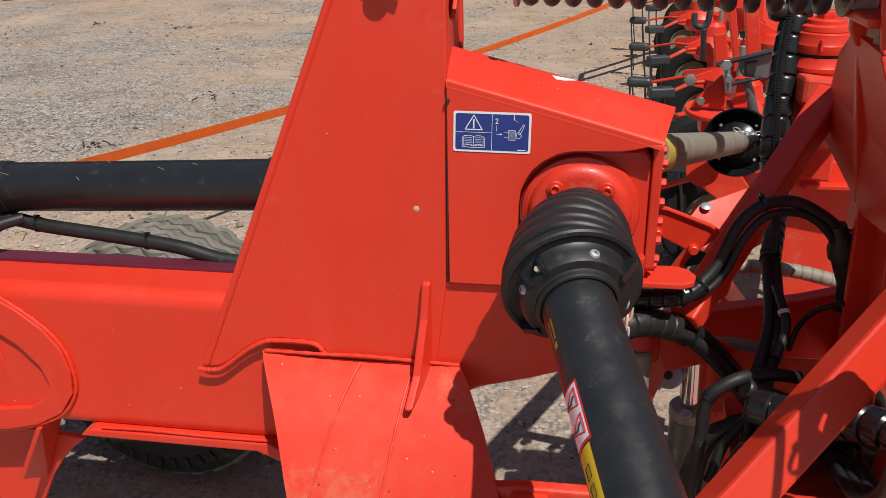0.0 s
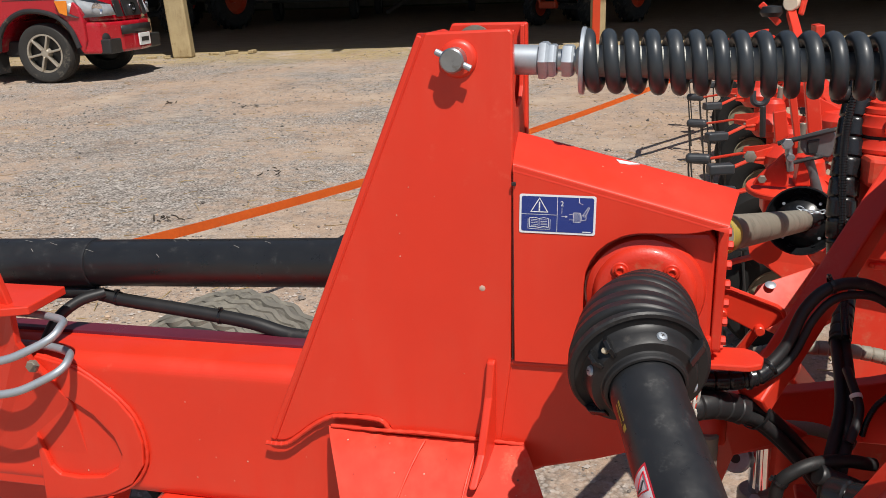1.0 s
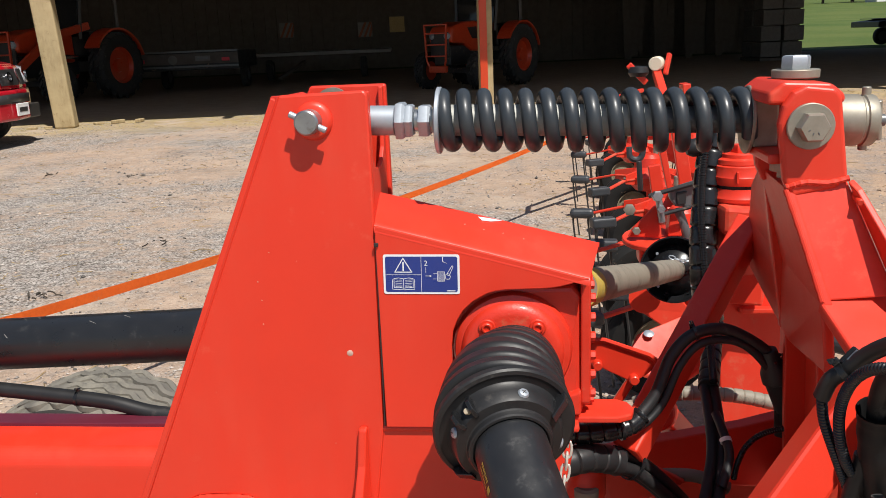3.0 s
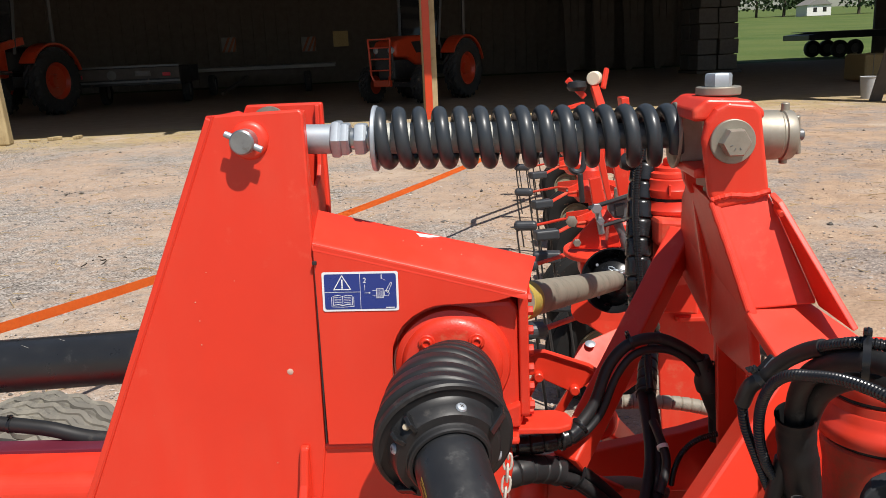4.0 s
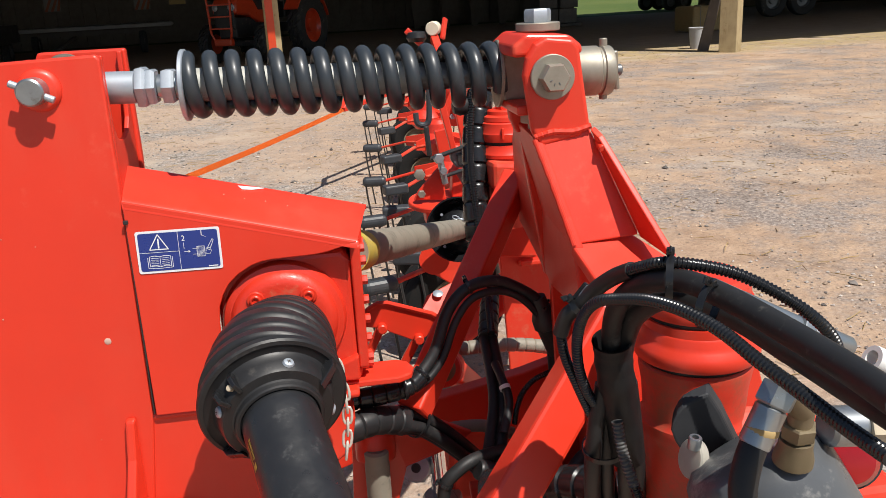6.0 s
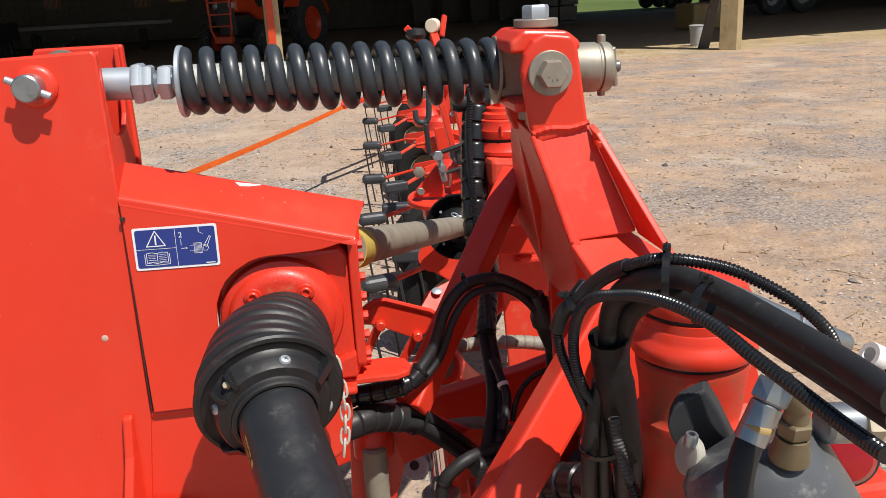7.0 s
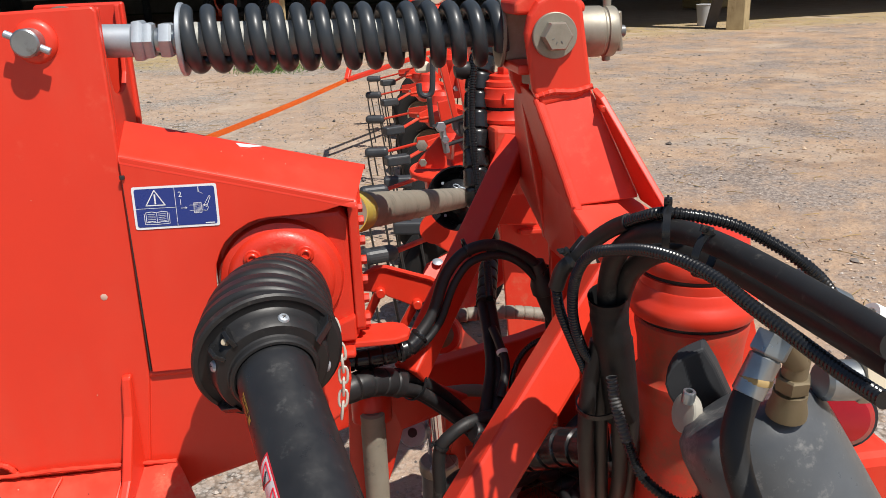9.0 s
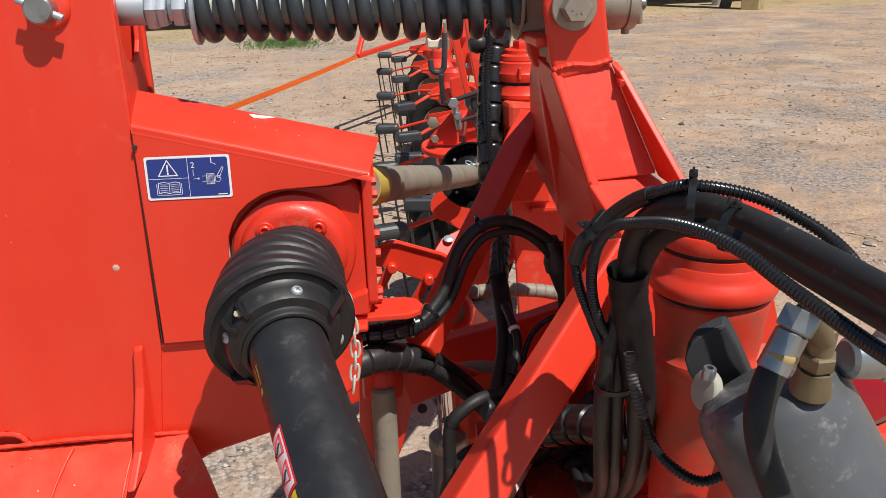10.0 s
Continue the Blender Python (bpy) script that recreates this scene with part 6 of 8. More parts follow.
def build_frame_wheel():
    c = Vector((-0.735, 0.525, 0.295))
    w = thing("transport_wheel", (c.x, c.y, 0), "transport wheel with grey dusty tread standing behind the beam", "wheel", frame_m=MACHINE)
    way = Vector((0.12, 1, 0)).normalized()
    across = Vector((way.y, -way.x, 0))
    tyre = part("tyre", tyre_bm(0.288, 0.235, 0.16, c, way), DUSTY_TYRE, w, "dusty treaded rubber tyre")
    for k in range(6):
        lane = -0.085 + 0.034 * k
        line = []
        for i in range(240):
            a = 2 * math.pi * i / 240
            off = lane + 0.007 * math.sin(i * 2 * math.pi / 240 * 30 + k)
            rr = 0.286 - 0.006 * (abs(lane) > 0.06)
            line.append(c + across * (rr * math.cos(a)) + Vector((0, 0, rr * math.sin(a))) + way * off)
        part("tread_rib", sweep(line, 0.010, 6, closed=True), DUSTY_TYRE, tyre)
    side = part("sidewall", lathe([(0.17, 0.0), (0.21, -0.004), (0.258, 0.004), (0.275, 0.018)], c - way * 0.121, way, 56), TYRE, w, "black sidewall")
    for k in range(12):
        a = radians(225 + 9 * k)
        p = c - way * 0.126 + (across * math.cos(a) + Vector((0, 0, math.sin(a)))) * 0.234
        part("sidewall_mark", box(p, (0.010, 0.005, 0.026), 0.001, Matrix.Rotation(-a + math.pi / 2, 3, "Y")), TYRE, side)
    part("rim", lathe([(0, 0.03), (0.05, 0.03), (0.06, 0.0), (0.11, 0.0), (0.125, 0.03), (0.14, 0.02), (0.145, 0.0), (0.14, -0.02)], c - Vector((0.0, 0.09, 0)), way, 40), WHITE_PAINT, w, "white steel rim")
    part("axle", rod(c - Vector((0, 0.11, 0)), c + Vector((0.02, 0.2, 0)), 0.03), RED, w)
    part("wheel_arm", bar(c + Vector((0.0, 0.19, 0)), c + Vector((0.32, 0.19, 0.22)), 0.05, 0.09), RED, w)


build_frame_wheel()


# ---- outer wing: far drive shaft, arm and rotors ----
def build_far_shaft():
    s = thing("far_drive_shaft", (0.4, 0.5, 0.70), "dust-grey drive shaft tube with yellow end and black bowl guard", "drive shaft", frame_m=MACHINE)
    a, b = Vector((0.2475, 0.092, 0.9146)), Vector((0.565, 1.12, 0.645))
    way = b - a
    L = way.length
    part("tube", lathe([(0, 0), (0.0280, 0), (0.0280, 0.05), (0.0272, 0.051), (0.0272, L), (0, L)], a, way, 32), DUSTY_TUBE, s, "dust-grey tube")
    part("yellow_end", lathe([(0.0281, 0), (0.0295, 0), (0.0295, 0.060), (0.0281, 0.060)], a, way, 32, closed=True), RING_YELLOW, s, "yellow plastic end ring")
    part("bowl", lathe([(0.028, -0.01), (0.050, 0.0), (0.066, 0.02), (0.077, 0.0), (0.082, -0.02), (0.086, -0.02), (0.086, 0.03), (0.074, 0.09), (0.05, 0.13), (0, 0.14)], b - way.normalized() * 0.03, way, 40), BLACK_GLOSS, s,
         "black plastic bowl guard")
    for k in range(4):
        ang = radians(40 + 90 * k)
        m = Matrix.Translation(b - way.normalized() * 0.035) @ axes(way)
        part("bowl_screw", lathe([(0, 0), (0.004, 0), (0.0035, 0.002), (0, 0.002)], m @ Vector((0.06 * math.cos(ang), 0.06 * math.sin(ang), 0.0)), -way, 12), ZINC, s)
    ch = thing("far_chain", (0.55, 0.9, 0.72), "small zinc chain draped over the far bowl guard", "chain", frame_m=MACHINE)
    pts = resample(curve([(0.535, 1.045, 0.70), (0.555, 1.045, 0.692), (0.58, 1.05, 0.686), (0.61, 1.06, 0.69), (0.635, 1.07, 0.70)], 16), 0.014)
    for i, (p, q) in enumerate(zip(pts, pts[1:])):
        w = (q - p).normalized()
        sd = w.cross(Vector((0, 1, 0))).normalized()
        sd = w.cross(sd) if i % 2 else sd
        mid = (p + q) / 2
        part("link", sweep([mid + w * 0.0095 * math.sin(x) + sd * 0.0045 * math.cos(x) for x in [2 * math.pi * k / 10 for k in range(10)]], 0.0015, 6, closed=True), ZINC, ch)


build_far_shaft()


def build_rotor(tips, wheel_at, turn):
    """One tedder rotor: hub, tine arms with holders and sprung tines, ground wheel."""
    (ua, va), (ub, vb) = tips
    u, v, z = max(ua, ub) + 0.30, (va + vb) / 2, 0.47
    r = thing("tedder_rotor", (u, v, 0), "tedder rotor with red tine arms, black holders and ground wheel", "rotor", "tedder rotors", frame_m=MACHINE)
    part("hub", lathe([(0, -0.1), (0.08, -0.1), (0.115, -0.06), (0.12, -0.02), (0.105, 0.0), (0.07, 0.03), (0.06, 0.08), (0.04, 0.10), (0, 0.10)], (u, v, z), (0, 0, 1), 28), RED_CAST, r)
    c = Vector((u, v, z - 0.03))
    ends = [Vector((ua, va, 0.40)), Vector((ub, vb, 0.40))] + [c + Vector((math.cos(a), math.sin(a), -0.12)) * 0.42 for a in (-0.9, 0.1, 1.1)]
    for k, tip in enumerate(ends):
        flat = Vector((tip.x - c.x, tip.y - c.y, 0)).normalized()
        d = (flat + Vector((-0.55, -0.1, 0))).normalized() if k < 2 else flat
        side = Vector((-d.y, d.x, 0))
        root = tip - d * 0.045
        knee = root.lerp(c + flat * 0.1, 0.62) + Vector((0, 0, 0.015))
        arm = part("tine_arm", join(bar(c + flat * 0.07, knee, 0.03, 0.012, (0, 0, 1)), bar(knee, root, 0.024, 0.012, (0, 0, 1))), RED_DUSTY, r)
        part("arm_plate", prism([c + flat * 0.08 + Vector((0, 0, 0.05)), knee + Vector((0, 0, 0.03)), knee - Vector((0, 0, 0.02)), c + flat * 0.08 - Vector((0, 0, 0.04))], Vector((-flat.y, flat.x, 0)) * 0.01, 0.002), RED, r)
        part("arm_bolt", hexagon(knee + Vector((0, 0, 0.008)), (0, 0, 1), 0.013, 0.009), OLD_ZINC, arm)
        mz = Matrix((d, side, Vector((0, 0, 1)))).transposed()
        hold = part("tine_holder", box(tip, (0.115, 0.06, 0.046), 0.010 if k % 2 else 0.019, mz, 3), GREY_HOLDER, arm, "dark tine holder")
        part("holder_slot", box(tip + d * 0.012 + Vector((0, 0, 0.0232)), (0.032, 0.018, 0.002), 0.0005, mz), BLACK_PAINT, hold)
        for s in (-1, 1):
            p = tip + d * 0.035 * s + side * s * 0.012
            line = curve([p, p + Vector((0, 0, -0.04)) + d * 0.006, p + Vector((0, 0, -0.18)) - d * 0.01, p + Vector((0, 0, -0.34)) - d * 0.03], 5)
            part("tine", sweep(line, 0.0048, 6), BLACK_PAINT, hold, "thin black spring tine")
    w = Vector((*wheel_at, 0.19))
    way = (math.cos(radians(turn)), math.sin(radians(turn)), 0)
    wheel = part("ground_wheel", tyre_bm(0.19, 0.15, 0.10, w, way, 40), DARK_TYRE, r, "small black tyre")
    part("rim", lathe([(0, -0.06), (0.03, -0.065), (0.036, -0.035), (0.08, -0.03), (0.094, -0.054), (0.102, -0.05), (0.098, 0.05), (0, 0.05)], w, way, 28), RIM_PAINT, wheel, "dull olive-cream steel rim")
    part("rim_nut", hexagon(w - Vector(way) * 0.065, -Vector(way), 0.03, 0.015), OLD_ZINC, wheel)
    part("wheel_fork", bar(w + Vector((0.12, 0, 0.02)), (u, v, z - 0.06), 0.04, 0.05), RED, r)
    return r


RIM_PAINT = material("dull_rim_paint", (0.24, 0.21, 0.14), 0.6, second=(0.17, 0.15, 0.1), grain=15, dirt=DUST, dirt_scale=12, dirt_amount=0.2)
DARK_TYRE = material("dark_tyre_rubber", (0.010, 0.010, 0.010), 0.8, gloss=0.25, second=(0.015, 0.0145, 0.014), grain=20, bump=0.15, bump_scale=150, dirt=DUST, dirt_scale=9, dirt_amount=0.04)
GREY_HOLDER = material("grey_holder", (0.032, 0.036, 0.041), 0.45, second=(0.05, 0.054, 0.06), grain=20, dirt=DUST, dirt_scale=14, dirt_amount=0.12)
for tips, wheel_at, turn in ((((0.352, 1.43), (0.476, 1.70)), (0.625, 1.80), 97), (((0.383, 2.22), (0.49, 2.35)), (0.665, 2.5), 100), (((0.443, 2.98), (0.525, 2.77)), (0.772, 3.33), 103),
                             (((0.498, 3.94), (0.572, 3.54)), (0.82, 4.16), 98), (((0.552, 4.98), (0.633, 4.59)), (0.90, 5.4), 102), (((0.611, 5.94), (0.704, 5.64)), (1.05, 6.4), 99)):
    build_rotor(tips, wheel_at, turn)


def build_wing():
    w = thing("wing_arm", (1.1, 3.0, 0.0), "red folding wing arm carrying the rotors with uprights and roller", "wing arm", frame_m=MACHINE)
    part("arm_tube", bar((0.60, 0.62, 0.76), (0.95, 1.75, 0.60), 0.09, 0.09), RED_DUSTY, w)
    part("arm_tube", bar((0.93, 1.70, 0.60), (1.45, 7.1, 0.56), 0.09, 0.09), RED_DUSTY, w)
    part("wing_plate", prism([(0.64, 0.75, 0.66), (0.86, 0.75, 0.66), (0.98, 1.6, 0.46), (0.72, 1.5, 0.46)], (0, 0, -0.012), 0.003), RED_DUSTY, w, "dusty red plate")
    part("upright", bar((1.02, 3.35, 0.52), (0.98, 3.35, 0.98), 0.12, 0.04), RED, w)
    for u, v in ((1.0, 2.75), (1.08, 3.9), (1.15, 4.9), (1.3, 6.2)):
        part("gear_case", lathe([(0, 0), (0.09, 0), (0.1, 0.02), (0.1, 0.08), (0.07, 0.11), (0, 0.12)], (u, v, 0.55), (0, 0, 1), 24), RED_CAST, w)
        part("link_plate", prism([(u - 0.2, v, 0.5), (u + 0.05, v, 0.5), (u + 0.05, v, 0.64), (u - 0.1, v, 0.72)], (0, 0.02, 0), 0.003), RED, w)
        part("link_bolt", hexagon((u - 0.1, v - 0.002, 0.56), (0, -1, 0), 0.03, 0.016), ZINC, w)
        part("latch_rod", rod((u - 0.16, v - 0.05, 0.62), (u - 0.16, v - 0.05, 0.45), 0.014), OLD_ZINC, w)
    # roller on its forked stay
    ro = part("roller_stay", bar((0.67, 1.97, 0.99), (0.665, 2.2, 1.1), 0.03, 0.03), RED, w)
    part("roller", lathe([(0, 0), (0.023, 0), (0.026, 0.003), (0.026, 0.045), (0.023, 0.048), (0, 0.048)], (0.656, 2.17, 1.130), (0.35, 0.9, 0), 28), NYLON, ro, "cream nylon roller")
    part("roller_arm", bar((0.695, 2.18, 1.09), (0.712, 2.2, 1.165), 0.014, 0.022), RED, ro)
    part("roller_arm", bar((0.63, 2.2, 1.06), (0.562, 2.2, 1.13), 0.016, 0.024), RED, ro)
    part("roller_pad", lathe([(0, 0), (0.03, 0.0), (0.04, 0.015), (0.035, 0.035), (0, 0.04)], (0.60, 2.2, 1.085), (0, 0, 1), 20), BLACK_RUBBER, ro)
    # latch, gusset and plates beside the bowl guard
    part("gusset_plate", prism([(0.462, 1.3, 0.690), (0.475, 1.3, 0.715), (0.535, 1.3, 0.778), (0.55, 1.3, 0.772), (0.555, 1.3, 0.685)], (0, 0.014, 0), 0.003), RED, w)
    part("gusset_plate", prism([(0.575, 1.32, 0.685), (0.58, 1.32, 0.755), (0.60, 1.32, 0.755), (0.615, 1.32, 0.685)], (0, 0.05, 0), 0.003), RED, w)
    part("gusset_bolt", hexagon((0.484, 1.298, 0.709), (0, -1, 0), 0.020, 0.012), OLD_ZINC, w)
    part("gusset_flange", lathe([(0, 0), (0.08, 0), (0.082, 0.003), (0.082, 0.012), (0.08, 0.015), (0, 0.015)], (0.53, 1.33, 0.668), (0.0, -0.12, 1), 36), RED_DUSTY, w)
    part("bracket_block", prism([(0.495, 1.33, 0.665), (0.57, 1.33, 0.665), (0.55, 1.33, 0.56), (0.50, 1.33, 0.60)], (0, 0.08, 0), 0.006), RED, w)
    part("grey_lever", prism([(0.572, 1.3, 0.822), (0.645, 1.3, 0.845), (0.68, 1.3, 0.82), (0.65, 1.3, 0.768), (0.59, 1.3, 0.775), (0.575, 1.3, 0.795)], (0, 0.03, 0), 0.005), GREY_STEEL, w, "grey steel latch lever")
    part("lever_web", prism([(0.59, 1.294, 0.815), (0.62, 1.294, 0.82), (0.617, 1.294, 0.782), (0.595, 1.294, 0.78)], (0, 0.006, 0), 0.002), BLACK_PAINT, w)
    part("latch_rod", rod((0.515, 1.29, 0.808), (0.66, 1.29, 0.848), 0.0065, 10), BLACK_PAINT, w, "black latch rod")
    part("latch_rod", rod((0.54, 1.29, 0.752), (0.63, 1.29, 0.775), 0.0055, 10), BLACK_PAINT, w, "black latch rod")
    part("latch_pin", rod((0.540, 1.28, 0.806), (0.552, 1.28, 0.735), 0.0095, 12), STEEL_ZINC, w)
    part("latch_nut", hexagon((0.533, 1.272, 0.812), (0.1, -1, 0.1), 0.026, 0.02), STEEL_ZINC, w)
    part("latch_nut", hexagon((0.545, 1.272, 0.775), (0.1, -1, 0.1), 0.020, 0.014), STEEL_ZINC, w)
    part("gas_strut", rod((0.60, 1.33, 0.76), (0.66, 1.35, 0.60), 0.016, 16), GREY_STEEL, w, "dark grey strut")
    part("spring_hook", sweep(curve([(0.66, 2.95, 0.72), (0.665, 2.95, 0.675), (0.69, 2.95, 0.66), (0.715, 2.95, 0.67), (0.725, 2.95, 0.71), (0.73, 2.95, 0.84)], 8), 0.014, 10), GREY_HOLDER, w)
    part("spring_hook", rod((0.70, 2.9, 0.66), (0.71, 2.9, 0.52), 0.013, 10), BLACK_PAINT, w)
    part("nylon_block", box((0.685, 3.0, 0.79), (0.07, 0.06, 0.05), 0.012), NYLON, w, "pale worn nylon block")
    part("side_plate", prism([(0.70, 2.6, 0.68), (0.75, 2.6, 0.69), (0.77, 2.6, 0.58), (0.72, 2.6, 0.55)], (0, 0.03, 0), 0.004), RED, w)
    part("eye_bolt", hexagon((0.62, 2.58, 0.50), (0, -1, 0), 0.045, 0.02), OLD_ZINC, w)
    part("hub_plate", lathe([(0, 0), (0.042, 0), (0.044, 0.004), (0.044, 0.02), (0, 0.02)], (0.51, 1.3, 0.512), (-0.1, -1, 0.1), 28), RED, w)
    part("hub_arm", prism([(0.51, 1.32, 0.55), (0.60, 1.34, 0.52), (0.66, 1.36, 0.44), (0.58, 1.34, 0.40), (0.49, 1.32, 0.47)], (0, 0.02, 0), 0.004), RED_DUSTY, w)
    part("low_plate", prism([(0.40, 0.86, 0.485), (0.44, 0.92, 0.54), (0.60, 0.98, 0.585), (0.66, 0.92, 0.50), (0.52, 0.84, 0.44)], (0, 0, -0.012), 0.003), RED_DUSTY, w, "dusty red plate")
    part("low_plate", prism([(0.60, 0.80, 0.70), (0.80, 0.82, 0.69), (0.82, 0.82, 0.36), (0.62, 0.80, 0.36)], (0, 0.012, 0), 0.003), RED_DUSTY, w, "dusty red plate")
    part("plate_bolt", lathe([(0, 0), (0.012, 0), (0.013, 0.003), (0.008, 0.006), (0, 0.007)], (0.468, 0.915, 0.541), (0.0, -0.4, 1), 20), ZINC, w)
    part("upright", prism([(0.675, 1.95, 0.70), (0.695, 1.95, 0.70), (0.635, 1.95, 1.02), (0.605, 1.95, 1.02)], (0, 0.03, 0), 0.003), RED, w)
    part("upright", prism([(0.72, 1.95, 0.70), (0.765, 1.95, 0.70), (0.71, 1.95, 1.02), (0.665, 1.95, 1.02)], (0, 0.03, 0), 0.003), RED, w)
    part("rake_bar", bar((0.36, 4.6, 0.56), (1.05, 5.6, 0.62), 0.03, 0.03), RED, w)
    part("rake_bar", bar((0.36, 4.6, 0.56), (0.42, 4.75, 0.72), 0.03, 0.03), RED, w)
    part("rake_bar", bar((0.42, 4.75, 0.72), (1.1, 5.8, 0.78), 0.03, 0.03), RED, w)


build_wing()


def build_strap():
    """Orange ratchet strap running from the beam to the wing's outer guard."""
    a, b = Vector((-1.44, 2.36, 0.440)), MACHINE @ Vector((0.36, 4.6, 0.56))
    n = 24
    bm = bmesh.new()
    rows = []
    for i in range(n + 1):
        k = i / n
        p = a.lerp(b, k) - Vector((0, 0, 0.05 * 4 * k * (1 - k)))
        tw = radians(20 + 30 * k)
        rows.append([bm.verts.new(p + Vector((0, math.sin(tw), math.cos(tw))) * d) for d in (-0.018, 0.018)])
    for r, s in zip(rows, rows[1:]):
        bm.faces.new((r[0], r[1], s[1], s[0]))
    bmesh.ops.solidify(bm, geom=bm.faces[:], thickness=0.003)
    solo("ratchet_strap", bm, STRAP, "orange woven strap stretched taut beside the machine", "strap")


build_strap()


# ---- the open barn ----
def bale_tufts(c, size):
    """Stalks that stick out of a bale's faces."""
    rng = random.Random(31)
    bm = bmesh.new()
    for _ in range(700):
        face = rng.choice(((0, -1, 0), (0, -1, 0), (0, 0, 1), (-1, 0, 0)))
        p = Vector([c[i] + (face[i] * size[i] / 2 if face[i] else rng.uniform(-0.5, 0.5) * size[i]) for i in range(3)])
        d = (Vector(face) * 0.5 + Vector((rng.gauss(0, 1), rng.gauss(0, 0.4), rng.gauss(0, 0.6)))).normalized() * rng.uniform(0.03, 0.09)
        w = d.orthogonal().normalized() * 0.004
        bm.faces.new([bm.verts.new(q) for q in (p - w, p + w, p + d)])
    return bm


def build_barn():
    # roof is out of view; its front edge is set for the shade line
    solo("roof", box((4, 25.45, 5.1), (56, 24.9, 0.25), 0.0), TIN, "unseen tin barn roof set to throw the shade line inside the open front", "roof", "structure")
    for k in range(12):
        solo("rafter", box((-18 + 4 * k, 25.2, 4.8), (0.12, 25, 0.3), 0.0), DARK_WOOD, "unseen timber rafter under the barn roof", "rafter", "structure", "rafters")
    for i, (x0, x1) in enumerate(((-24, 17.8), (24.6, 32))):
        w = thing("wall_back" if i == 0 else "wall_back_end", ((x0 + x1) / 2, 37.9, 0), "dark board wall at the back of the barn", "wall", kind="structure")
        step = 0.5
        n = int((x1 - x0) / step)
        part("backing", box(((x0 + x1) / 2, 38.05, 2.5), (x1 - x0, 0.05, 5.0), 0), DARK_WOOD, w)
        for k in range(n):
            part("board", box((x0 + step * (k + 0.5), 37.98, 2.5), (step * 0.97, 0.06, 5.0), 0), DARK_WOOD, w)
    # side walls are added to close the barn and keep it dark
    for name, x in (("wall_west", -24), ("wall_east", 32)):
        solo(name, box((x, 25.5, 2.5), (0.15, 25, 5.0), 0), DARK_WOOD, "board side wall added to close off the dark barn", "wall", "structure")
    p = thing("barn_post", (-5.86, 14.62, 0), "pale knotty squared barn post, slightly leaning", "post", "barn posts", "structure")
    lean = Matrix(((1, 0, -0.05, 0), (0, 1, 0, 0), (0, 0, 1, 0), (0, 0, 0, 1)))
    log = box((-5.80, 14.62, 2.5), (0.335, 0.30, 5.0), 0.03, Matrix.Rotation(radians(8), 3, "Z"), 3)
    log.transform(lean)
    part("timber", log, WOOD, p)
    p = thing("barn_post", (9.50, 13.55, 0), "pale squared timber barn post", "post", "barn posts", "structure")
    part("timber", box((9.50, 13.55, 2.5), (0.35, 0.315, 5.0), 0.012, Matrix.Rotation(radians(40), 3, "Z")), WOOD, p)
    p = thing("barn_post", (1.47, 15.2, 0), "timber barn post with an orange painted face", "post", "barn posts", "structure")
    part("timber", box((1.47, 15.3, 2.5), (0.25, 0.2, 5.0), 0.01), WOOD, p)
    part("orange_board", box((1.43, 15.18, 2.5), (0.13, 0.04, 5.0), 0.004), ORANGE_PAINT, p, "orange painted board")
    bd = solo("leaning_board", prism([(9.20, 14.1, 0), (9.42, 14.1, 0), (9.66, 13.85, 1.7), (9.48, 13.85, 1.7)], (0, 0.05, 0), 0.004), DARK_WOOD, "old board leaning against the barn post", "board")
    bk = thing("bucket", (9.62, 14.8, 0), "pale grey plastic bucket standing by the post", "bucket")
    part("pail", lathe([(0, 0.0), (0.13, 0.0), (0.17, 0.4), (0.16, 0.4), (0.12, 0.02), (0, 0.02)], (9.62, 14.8, 0), (0, 0, 1), 24), GREY_PLASTIC, bk)
    part("rim", ring((9.62, 14.8, 0.4), (0, 0, 1), 0.168, 0.01), GREY_PLASTIC, bk)
    bale = thing("straw_bale", (12.75, 19.7, 0), "rectangular straw bale in the barn's shade", "bale")
    part("bale", box((12.75, 19.7, 0.36), (0.8, 0.9, 0.62), 0.05), STRAW, bale)
    part("loose_bale_straw", bale_tufts((12.75, 19.7, 0.36), (0.8, 0.9, 0.62)), STRAW, bale)
    for dx in (-0.35, 0.35):
        part("twine", box((12.75 + dx * 0.55, 19.7, 0.36), (0.015, 0.92, 0.64), 0.003), DUSTY_TUBE, bale)
    # chocks by the post
    for x, y, s in ((-6.35, 14.5, 0.16), (-6.15, 14.7, 0.12), (-6.05, 14.45, 0.09), (-5.4, 15.0, 0.16), (-5.1, 15.1, 0.22), (-4.75, 15.2, 0.2)):
        solo("timber_offcut", box((x, y, s * 0.13), (s * 1.1, s * 0.5, s * 0.26), 0.008, Matrix.Rotation(x, 3, "Z")), WOOD, "weathered timber offcut at the post's foot", "offcut", group="offcuts")


GREY_PLASTIC = material("grey_plastic", (0.45, 0.46, 0.48), 0.5, second=(0.4, 0.41, 0.42), grain=8, dirt=DUST, dirt_scale=6, dirt_amount=0.2)
build_barn()


